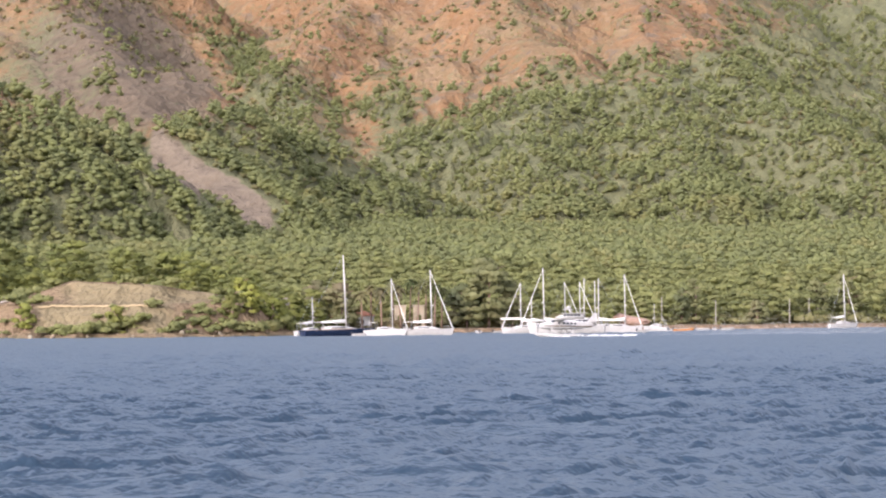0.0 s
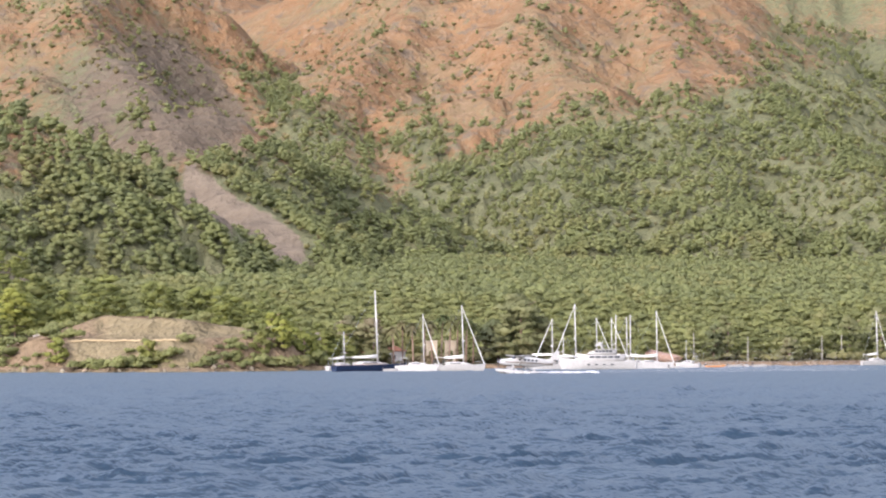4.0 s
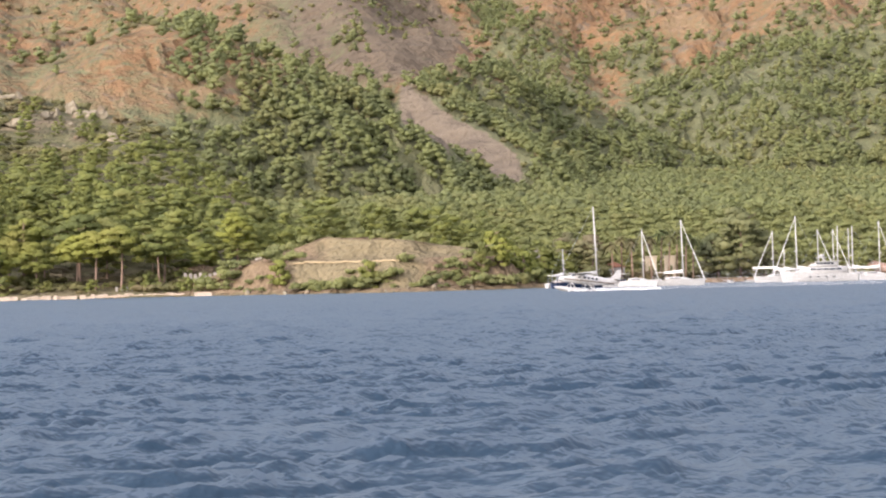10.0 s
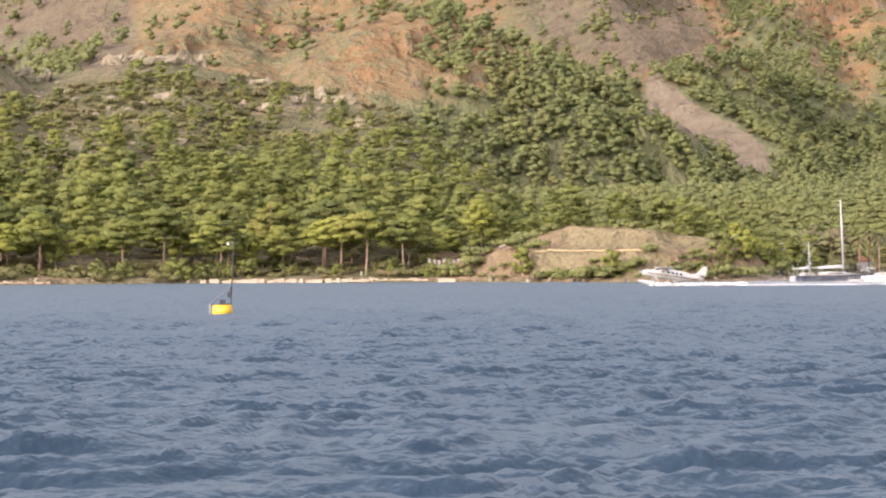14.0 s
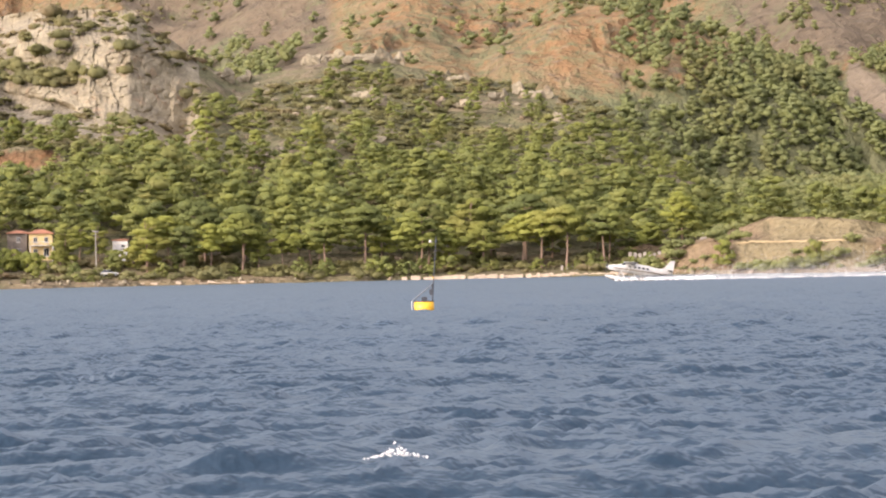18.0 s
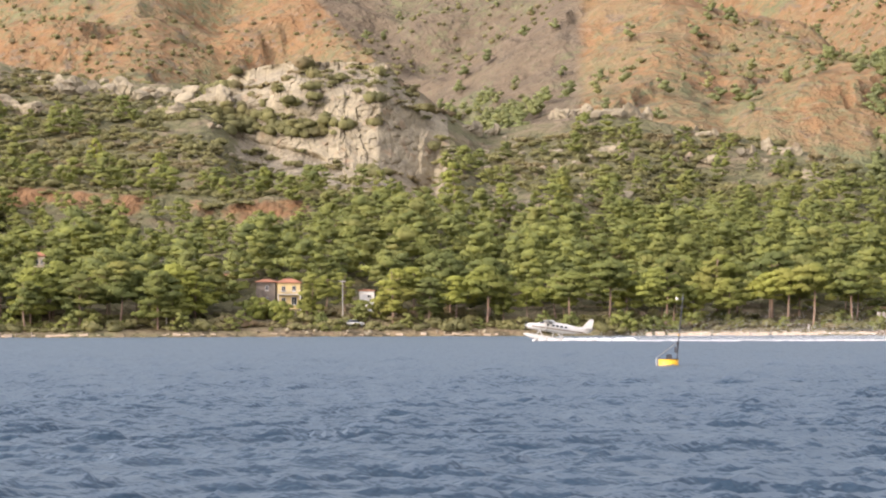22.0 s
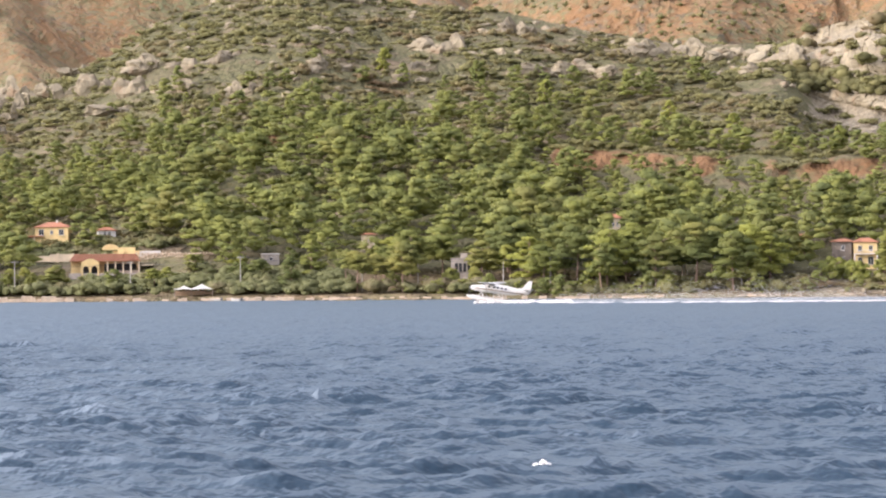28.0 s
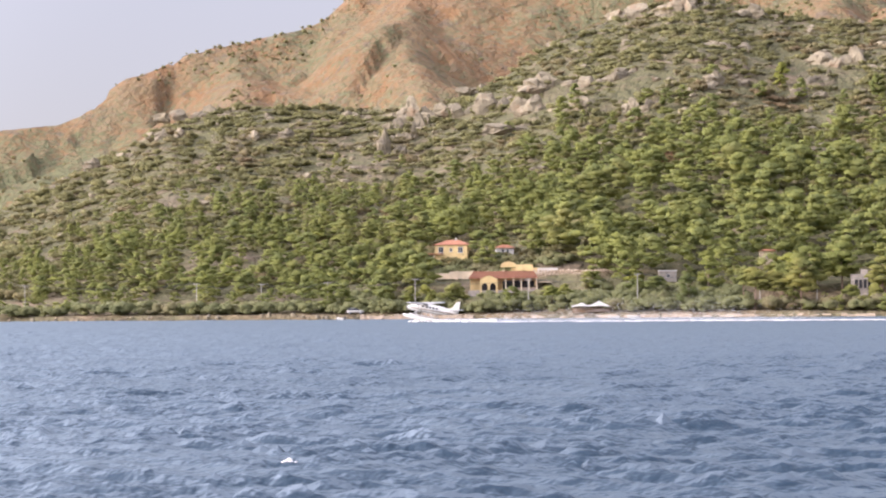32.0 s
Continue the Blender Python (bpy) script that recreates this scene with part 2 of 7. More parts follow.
BANK = plain("red_bank", (0.30, 0.19, 0.125), 0.95, grain=0.3, vary=0.4, bump=0.5)
CONCRETE = plain("weathered_concrete", (0.40, 0.355, 0.29), 0.9, grain=2)
WOOD = plain("weathered_wood", (0.24, 0.18, 0.13), 0.9, grain=3)
# near-black, stands for the shade in window reveals, arcade and loggia
DARK = plain("opening_shade", (0.03, 0.028, 0.026), 0.8)
PALM = foliage("palm_leaves", (0.10, 0.12, 0.045), (0.24, 0.23, 0.09), (0.28, 0.22, 0.12))
BROAD = foliage("broad_leaves", (0.165, 0.175, 0.078), (0.30, 0.29, 0.12), (0.29, 0.23, 0.13))


def foam_material(name, cover, soft, most):
    """White water: bright and rough, with holes; light passes through the spray."""
    n = Nodes(name)
    at = n.local()
    f = n.math("ADD", n.math("MULTIPLY", n.noise(0.9, 5, 0.65, at), 0.6), n.math("MULTIPLY", n.noise(4.0, 4, 0.6, at), 0.4))
    there = n.node("ShaderNodeMapRange", 0, (), i0=f, i1=cover, i2=cover + soft, i3=0.0, i4=most)
    kinds = [n.tree.nodes.new("ShaderNodeBsdf" + k) for k in ("Diffuse", "Translucent", "Transparent")]
    for k in kinds[:2]:
        n.put((0.90, 0.87, 0.82), k.inputs["Color"])
    body, both = n.tree.nodes.new("ShaderNodeMixShader"), n.tree.nodes.new("ShaderNodeMixShader")
    body.inputs[0].default_value = 0.5
    n.tree.links.new(kinds[0].outputs[0], body.inputs[1]), n.tree.links.new(kinds[1].outputs[0], body.inputs[2])
    n.put(there, both.inputs[0])
    n.tree.links.new(kinds[2].outputs[0], both.inputs[1]), n.tree.links.new(body.outputs[0], both.inputs[2])
    n.tree.links.new(both.outputs[0], n.tree.nodes["Material Output"].inputs[0])
    return n.mat


FOAM = foam_material("foam", 0.36, 0.12, 1.0)
DROPS = foam_material("spray_drops", -1.0, 0.1, 1.0)


# ---- the lie of the land ----
GRID = np.random.RandomState(7).rand(256, 256)


def vnoise(x, y):
    xi, yi = np.floor(x).astype(int), np.floor(y).astype(int)
    u, v = x - xi, y - yi
    u, v = u * u * (3 - 2 * u), v * v * (3 - 2 * v)
    g = lambda a, b: GRID[a & 255, b & 255]
    return (g(xi, yi) * (1 - u) + g(xi + 1, yi) * u) * (1 - v) + (g(xi, yi + 1) * (1 - u) + g(xi + 1, yi + 1) * u) * v


def fbm(x, y, size, octaves=4, ridged=False):
    """Noise of 0 to 1 whose largest swell is size metres long."""
    total, weight, amp, f = 0, 0, 1.0, 1.0 / size
    for i in range(octaves):
        s = vnoise(x * f + 17.3 * i, y * f + 5.7 * i)
        total, weight = total + amp * (1 - np.abs(2 * s - 1) if ridged else s), weight + amp
        amp, f = amp * 0.5, f * 2.03
    return total / weight


# the shore's distance by bearing
SHORE = ((-40, 1200), (-24, 800), (-14, 690), (-9, 662), (-5, 625), (-1, 592), (2.6, 566), (4.3, 538), (7, 530), (9.5, 541), (12, 565), (16, 562),
         (20, 556), (24, 550), (30, 541), (38, 560), (44, 580), (50, 605), (56, 645), (70, 820), (90, 1500))
# crest of the rocky hill behind the shore: bearing, elevation seen from the eye, distance
CREST = ((9.0, 0.2, 740), (10.3, 1.5, 760), (11.5, 2.3, 790), (12.5, 3.35, 830), (14.3, 3.9, 870), (16.2, 4.25, 890), (18, 4.7, 900), (19.4, 4.5, 900),
         (21, 4.3, 900), (22.3, 4.9, 880), (23.5, 5.75, 870), (25.5, 5.75, 880), (27, 5.35, 900), (29.7, 5.3, 930), (31.8, 5.6, 950), (34, 6.2, 970),
         (36.5, 6.4, 990), (38.7, 7.0, 1000), (40.2, 6.65, 1000), (42, 5.95, 980), (43.2, 5.1, 960), (45, 4.35, 960), (47.6, 4.45, 980), (49.7, 4.4, 980),
         (51.2, 4.0, 970), (52.6, 3.15, 960), (54.9, 2.1, 950), (58, 1.0, 950), (64, 0.3, 950))
# ridges of the mountains: bearing, elevation, distance of their nodes; slope of their sides
RIDGES = (
    (0.62, ((-1, 11, 2950), (-3.2, 9.3, 2700), (-4.44, 8.0, 2500), (-5.34, 6.94, 2350), (-6.11, 6.26, 2200), (-7.5, 5.3, 2050), (-8.5, 4.6, 1920), (-11, 3, 1700), (-14, 1.6, 1500))),
    (0.60, ((-1, 11, 2950), (0.6, 9, 2650), (2.3, 7.2, 2350), (3.7, 5.7, 2120), (3.1, 4.6, 1980), (2.3, 3.3, 1850), (1.4, 2.4, 1700))),
    (0.40, ((-1, 11, 2950), (-1.4, 7.8, 2380), (-2.6, 5.9, 2080), (-2.2, 4.4, 1900), (-2.9, 2.6, 1680))),
    (0.42, ((-4.44, 8.0, 2500), (-4.9, 5.6, 2080), (-5.6, 4.0, 1850), (-6.4, 2.6, 1650))),
    (0.55, ((-6, 8.6, 3150), (-7.06, 7.9, 3150), (-7.84, 7.5, 3100), (-9.5, 7.15, 3000), (-12, 5.6, 2600), (-14, 3.6, 2200), (-16, 2, 1900))),
    (0.50, ((-4, 10, 4350), (-12, 9.8, 4350), (-24, 7, 4400))),
    (0.50, ((-4, 10, 4350), (2, 9.8, 3700), (8, 9.6, 3300), (14, 9.7, 2900), (20, 9.4, 2600), (24, 8.6, 2500))),
    (0.55, ((9, 9.6, 2500), (9.2, 7.56, 2000), (8.2, 6.6, 1820), (7.0, 5.02, 1580), (6.2, 4.3, 1500), (5.3, 3.6, 1440), (4.0, 2.85, 1380), (3.2, 2.2, 1340))),
    (0.60, ((13, 9.6, 2700), (11.2, 7.4, 2100), (10.4, 6.7, 1950), (9.9, 6.0, 1800))),
    (0.50, ((20.5, 9.2, 1850), (18.2, 8.0, 1600), (16, 7.2, 1480), (13.5, 6.4, 1390), (12.4, 6.0, 1330), (11.4, 5.88, 1290), (10.6, 5.48, 1260), (9.3, 4.75, 1230), (8.2, 3.6, 1210), (6.8, 2.3, 1190))),
    (0.40, ((16.6, 7.4, 1520), (16.8, 5.6, 1300), (16.6, 4.2, 1150))),
    (0.62, ((28.3, 9.6, 2000), (26.6, 8.9, 1900), (25.57, 8.16, 1820), (25.0, 7.5, 1750), (24.5, 6.9, 1690), (23.98, 6.3, 1630), (23.4, 5.6, 1560), (22.4, 4.4, 1440))),
    (0.55, ((28.3, 9.6, 2000), (29.8, 8.2, 2030), (31.0, 7.85, 2060), (32.3, 7.1, 2060), (33.7, 6.3, 2040), (35.5, 5.0, 1950), (37, 4, 1850))),
    (0.40, ((28.3, 9.6, 2000), (28.9, 7.6, 1760), (28.8, 6.0, 1580))),
    (0.55, ((30.3, 7.6, 2800), (31.8, 8.18, 2800), (35, 9.3, 2800), (40, 9.4, 2750), (43, 8.8, 2700), (45, 7.7, 2650), (46.2, 6.85, 2620), (47.1, 6.62, 2620), (48.4, 6.34, 2600),
            (49.5, 6.0, 2600), (50.5, 5.9, 2580), (51.7, 5.35, 2560), (52.6, 4.7, 2540), (53.7, 4.2, 2520), (55, 4.08, 2520), (58, 3.8, 2500), (66, 2, 2400))),
    (0.55, ((45, 7.7, 2650), (45.6, 6.5, 2430), (45.2, 5.2, 2250), (44.5, 4, 2100))),
    (0.55, ((35, 9.3, 2800), (35.4, 7.4, 2450), (36, 6, 2250))),
    (0.55, ((49.5, 5.88, 2600), (49.3, 5.0, 2400), (49, 4, 2200))),
)


def node(az, el, r):
    return (*way(az, r), EYE_H + r * math.tan(radians(el)))


def mountains(x, y):
    """Height of the mountains and the distance to their nearest ridge; ribs and gullies run down from each crest."""
    warp_x, warp_y = (fbm(x, y, 260, 3) - 0.5) * 100, (fbm(x + 900, y, 260, 3) - 0.5) * 100
    best, off, soft = np.full(x.shape, -50.0), np.full(x.shape, 1e3), 9.0
    total, ribs = np.zeros(x.shape), np.full(x.shape, 0.5)
    for number, (slope, nodes) in enumerate(RIDGES):
        pts = [node(*q) for q in nodes]
        own, near, along = np.full(x.shape, -1e3), np.full(x.shape, 1e3), np.zeros(x.shape)
        start = 700.0 * number
        for (ax, ay, az), (bx, by, bz) in zip(pts, pts[1:]):
            dx, dy = bx - ax, by - ay
            long = math.hypot(dx, dy)
            s = np.clip(((x - ax) * dx + (y - ay) * dy) / (dx * dx + dy * dy), 0, 1)
            far = np.hypot(x - ax - s * dx, y - ay - s * dy)
            k = np.clip(far / 120, 0, 1)
            far2 = np.hypot(x + k * warp_x - ax - s * dx, y + k * warp_y - ay - s * dy)
            h = az + s * (bz - az) - 1.2 * slope * (np.sqrt(far2 * far2 + 14 * 14) - 14)
            pick = h > own
            side = np.where((x - ax) * dy - (y - ay) * dx > 0, 350.0, 0.0)
            own, near, along = np.where(pick, h, own), np.where(pick, far, near), np.where(pick, start + s * long + side, along)
            start += long
        rib = fbm(along + 0.35 * warp_x, near * 0.3 + 0.2 * warp_y, 80, 4, True)
        own = own + (rib - 0.62) * 70 * np.clip(near / 80, 0.08, 1) * np.clip(1.3 - near / 700, 0.2, 1)
        pick = own > best
        best, off, ribs = np.where(pick, own, best), np.where(pick, near, off), np.where(pick, rib, ribs)
        total += np.exp(np.clip(own, -100, 900) / soft)
    best = np.maximum(soft * np.log(total + 1e-9) - 3, -50)
    return best, off, ribs


def table(rows, col, az):
    return np.interp(az, [q[0] for q in rows], [q[col] for q in rows])


CREST_Z = tuple((a, EYE_H + r * math.tan(radians(e + (0.16 if a < 21 else 0.10))), r) for a, e, r in CREST)
HEAD = ((3.3, 0), (3.9, 3), (4.3, 6), (4.9, 8.5), (5.9, 10.2), (7.1, 12), (8.6, 12.8), (10, 8.5), (10.8, 6.4), (11.6, 3.5), (12.4, 0))


# top of the woods on the mountains: bearing, elevation
WOODED = ((-10, 7.2), (-6, 6.0), (-2, 4.9), (1, 3.5), (2.6, 3.0), (3.6, 3.0), (6, 2.6), (8.6, 4.5), (9.4, 4.6), (10.4, 4.1), (11.5, 3.8), (13, 3.8), (16, 3.6), (20, 4.6), (21, 5.6), (22.5, 4.8), (24, 4.0))


def smooth(v):
    v = np.clip(v, 0, 1)
    return v * v * (3 - 2 * v)


def valley(az, el):
    """How near a sight line is to the wooded ravine of the main mountain (1: on it)."""
    return np.exp(-((az - 1.85 - 0.74 * (el - 2.3)) / 0.72) ** 2) * smooth((el - 1.5) / 1.5) * smooth((7.6 - el) / 1.5)


# bare rock faces of the main mountain and its western spur: bearing, elevation, half widths, bareness
BARE = ((2.75, 5.9, 1.25, 1.25, 1.1), (1.2, 7.4, 1.2, 1.0, 0.8), (-0.4, 6.2, 1.9, 0.85, 0.75), (1.95, 4.0, 0.75, 0.75, 1.0), (-3.4, 7.1, 2.0, 0.8, 0.6), (-1.6, 4.4, 0.4, 0.22, 0.6),
        (-3.0, 4.3, 0.4, 0.2, 0.6), (-9.4, 4.9, 0.8, 0.7, 0.5), (8.3, 6.3, 2.2, 1.1, 0.85), (6.2, 5.0, 0.9, 0.8, 0.9), (8.0, 4.9, 0.9, 0.6, 0.7), (4.6, 7.4, 1.2, 0.7, 0.7))


def wooded(az, el):
    """How thick the trees stand on the mountains, 0 to 1, east of the red spur."""
    f = 0.98 - 0.36 * smooth((el - 4.2) / 3.5) - 0.45 * smooth((az - 3.0) / 2.0) * smooth((el - 4.3) / 0.8)
    f = f - 0.52 * smooth((el - 4.55 + 0.22 * np.abs(az + 2.6) * (az > -2.6)) / 0.9) * smooth((1.2 - az) / 1.0) * smooth((az + 7.4) / 1.4)
    for a, e, wa, we, k in BARE:
        f = f - k * np.exp(-(((az - a) / wa) ** 2 + ((el - e) / we) ** 2) * 1.1)
    return np.clip(np.maximum(f, 1.1 * valley(az, el)), 0, 1)


def spur_rock_shade(az, el):
    """Where the dull mauve-brown rock of the western spur lies, between the red hill and the ravine, with its flank's
    shade painted in.
    """
    f = np.exp(-(((az - 7.3) / 2.6) ** 2 + ((el - 5.9) / 1.6) ** 2)) * smooth((az - 2.6 - 0.9 * (el - 3.2)) / 0.8)
    return np.clip(1.3 * f, 0, 1)


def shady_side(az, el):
    """The grassy eastern flank of the great ridge, up to the next red spur; its shade is painted in as duller colour.
    """
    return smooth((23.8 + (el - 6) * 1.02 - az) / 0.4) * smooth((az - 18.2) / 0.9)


def lie(x, y):
    """Height of the ground and the make-up of its surface at plan points (arrays)."""
    az, r = np.degrees(np.arctan2(-x, y)), np.hypot(x, y)
    shore = table(SHORE, 1, az) + (fbm(x, y, 30, 3) - 0.5) * 7
    d = r - shore
    rough = fbm(x, y, 70, 4) - 0.5
    fine = fbm(x + 300, y, 14, 3) - 0.5
    base = np.where(d < 0, np.maximum(-9, d * 0.13), 0.9 * smooth(d / 4) + np.where(az < 8, 0.012 * d + 0.05 * np.maximum(0, d - 120), 0.05 * d))
    base = np.minimum(base, 75)
    # rocky hill behind the shore
    rc, zc = table(CREST_Z, 2, az), table(CREST_Z, 1, az)
    zc = np.where((az < 9) | (az > 62), 0, zc)
    u = np.clip((r - shore) / (rc - shore), 0, 1)
    hill = np.where(r < rc, zc * (0.35 * u + 0.65 * u ** 1.35), zc - 0.36 * (r - rc)) + (rough * 9 + fine * 3.0) * smooth(d / 90) * (1 - 0.6 * smooth((u - 0.8) / 0.2))
    # step of the limestone cliff
    cliff = smooth((az - 21.8) / 0.5) * smooth((27.6 - az) / 1.6)
    hill = hill - cliff * 20 * smooth((rc - 18 - r) / 22) * smooth((r - rc + 170) / 60)
    # red cut bank of a track across the slope
    bank = smooth((az - 24.6) / 0.8) * smooth((33.2 - az) / 0.6)
    hill = hill + bank * 4.6 * smooth((u - 0.424) / 0.012) * smooth((0.50 - u) / 0.06)
    # headland: cut bank, terrace with a track, upper bank
    top = table(HEAD, 1, az)
    low = np.minimum(top, 7.6)
    head = low * smooth((d - 3 - rough * 6) / 11) + (top - low) * smooth((d - 19 - rough * 10) / 9) - 0.10 * np.maximum(0, d - 45) + fine * 1.6 * smooth((d - 4) / 6)
    head = np.where(top > 0, head, -9)
    mt, off, ribs = mountains(x, y)
    gully = fbm(x + y * 0.3, y, 230, 5, True)
    crag = fbm(x, y + 400, 75, 4, True)
    bold = np.where(az < 12, 1.0, 0.4)
    mt = mt - (1 - gully) * np.minimum(24, off * 0.2) * bold + (crag - 0.62) * 26 * bold * np.clip(off / 50, 0.3, 1) + (fbm(x + 77, y, 34, 3, True) - 0.6) * 9 * bold + fine * 5 + rough * 9 * np.clip(off / 60, 0, 1)
    # bare grey faces of the headland, below and above its track
    face = np.where((top > 5) & (d > 3.5) & (d < 15.5), smooth((az - 6.2) / 0.4) * smooth((9.7 - az) / 0.5), 0.0) + np.where((top > 8) & (d > 17) & (d < 32), 0.9 * smooth((az - 4.6) / 0.6) * smooth((9.1 - az) / 0.9), 0.0)
    face = np.clip(face + (rough * 1.6 - 0.1) * (face > 0), 0, 1)
    z = np.maximum(np.maximum(base + fine * 0.8 * smooth(d / 10), hill), np.maximum(head, np.where(d > 100, mt, -9)))
    z = np.where(d < 0, base, z)
    is_mt = (mt >= z - 0.5) & (d > 100)
    is_hill = (hill >= z - 0.5) & (d > 0)
    zone = {
        "mountain": np.where(is_mt, 1.0, 0.0),
        # green's last term: less scrub tone on the flank with painted shade
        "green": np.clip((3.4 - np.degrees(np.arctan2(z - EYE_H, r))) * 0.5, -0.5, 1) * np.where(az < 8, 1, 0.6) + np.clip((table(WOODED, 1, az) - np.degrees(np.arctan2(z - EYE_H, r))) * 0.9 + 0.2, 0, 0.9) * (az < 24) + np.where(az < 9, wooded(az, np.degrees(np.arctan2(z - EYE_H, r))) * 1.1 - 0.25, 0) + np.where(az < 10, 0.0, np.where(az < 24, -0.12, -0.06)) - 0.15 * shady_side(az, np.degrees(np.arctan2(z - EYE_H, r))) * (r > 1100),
        "lime": np.where(is_hill, smooth((u - 0.55) / 0.4) * 0.42 * smooth((az - 20.5) / 1.5) + cliff * smooth((r - rc + 120) / 40) * 0.5, 0.0),
        "beach": np.minimum(1, np.where((top > 1) & (d > 1.5) & (d < 50), 0.85 - 0.8 * face, np.where(d < np.where(az < 3.3, 9, 2.6) + rough * 8, 1.0, 0.0) * np.where(az < 3.3, 1, np.clip(0.35 + rough * 1.6, 0, 0.8)) + np.where((az > 10) & (d >= 2.6) & (d < 45), np.clip(0.45 + rough * 1.5, 0, 1) * smooth((45 - d) / 15), 0))),
        "hollow": np.clip((0.66 - 0.5 * ribs - 0.5 * crag) * 2.6, -1, 1) * np.where(az < 12, 1, 0.45),
        "gravel": np.where(top > 3, face, 0.0),
        # duller tone: spur rock, and painted shade on spur, ridge flank, far western range
        "mauve": (spur_rock_shade(az, np.degrees(np.arctan2(z - EYE_H, r))) + 0.8 * shady_side(az, np.degrees(np.arctan2(z - EYE_H, r))) + 0.38 * smooth((az - 37) / 4)) * (r > 1200),
        "earth": np.where(is_hill, np.exp(-((u - 0.435) / 0.019) ** 2) * smooth((az - 24.6) / 0.8) * smooth((33.2 - az) / 0.6) * np.clip(fbm(x, y, 40, 3) * 1.4 + 0.35, 0.4, 1.15) + np.exp(-((u - 0.46) / 0.03) ** 2) * smooth((az - 35) / 2) * smooth((48 - az) / 2) * (0.1 + 0.9 * fbm(x, y, 60, 2)), 0.0) + np.where((top > 1) & (d > 2) & (d < 40), (0.22 + rough * 0.5) * (1 - face), 0),
    }
    # scree below the spur
    sx, sy = (az - 5.4) / 1.75, np.degrees(np.arctan2(z - EYE_H, r)) - (3.22 + (az - 5.4) * 0.58)
    sy = sy + (fbm(x, y, 45, 4) - 0.5) * 0.55
    zone["gravel"] = np.maximum(zone["gravel"], np.where((d > 200) & (r < 1700), smooth(2.6 - 2.6 * np.abs(sx)) * smooth(2.6 - np.abs(sy) * (5.0 - 1.1 * np.clip(sx, -1, 1))), 0.0))
    return z, zone


def sheet(name, verts, nu, nv, material, wrap=False):
    """A grid mesh of nu x nv points."""
    i = np.arange((nv - 1) * (nu if wrap else nu - 1))
    w = nu if wrap else nu - 1
    a, b = i // w, i % w
    c = (b + 1) % nu
    quads = np.stack([a * nu + b, a * nu + c, (a + 1) * nu + c, (a + 1) * nu + b], 1)
    return mesh_of(name, verts, quads, material)


def mesh_of(name, verts, faces, material, flat=True, normals=None):
    me = bpy.data.meshes.new(name)
    verts, faces = np.asarray(verts, dtype=np.float32), np.asarray(faces, dtype=np.int32)
    n = faces.shape[1]
    me.vertices.add(len(verts)), me.loops.add(faces.size), me.polygons.add(len(faces))
    me.vertices.foreach_set("co", verts.ravel())
    me.loops.foreach_set("vertex_index", faces.ravel())
    me.polygons.foreach_set("loop_start", np.arange(0, faces.size, n, dtype=np.int32))
    me.polygons.foreach_set("use_smooth", np.full(len(faces), not flat or normals is not None))
    me.materials.append(material)
    me.update(calc_edges=True)
    if normals is not None:
        me.attributes.new("custom_normal", "FLOAT_VECTOR", "POINT").data.foreach_set("vector", np.asarray(normals, dtype=np.float32).ravel())
    return me


def build_ground():
    az = np.concatenate([np.arange(-26, 70, 0.135), np.arange(70, 334, 6.0)])
    r = np.concatenate([[20, 200, 400], np.arange(480, 524, 4), np.arange(524, 612, 1.6), np.arange(612, 1040, 3.6), np.arange(1040, 2750, 13), np.arange(2750, 4900, 42)])
    A, R = np.meshgrid(np.radians(az), r)
    x, y = -np.sin(A) * R, np.cos(A) * R
    z, zone = lie(x, y)
    me = sheet("ground", np.stack([x, y, z], 2).reshape(-1, 3), len(az), len(r), GROUND, wrap=True)
    me.polygons.foreach_set("use_smooth", np.full(len(me.polygons), True))
    for key, value in zone.items():
        me.attributes.new(key, "FLOAT", "POINT").data.foreach_set("value", value.ravel().astype(np.float32))
    return tagged(new("ground", me), "wooded shore, rocky hills and red mountains of dry earth", "ground", kind="structure")


ground = build_ground()


# ---- the sea: one sheet of wind waves that runs with the wind ----
WIND = 20            # bearing from which the waves come


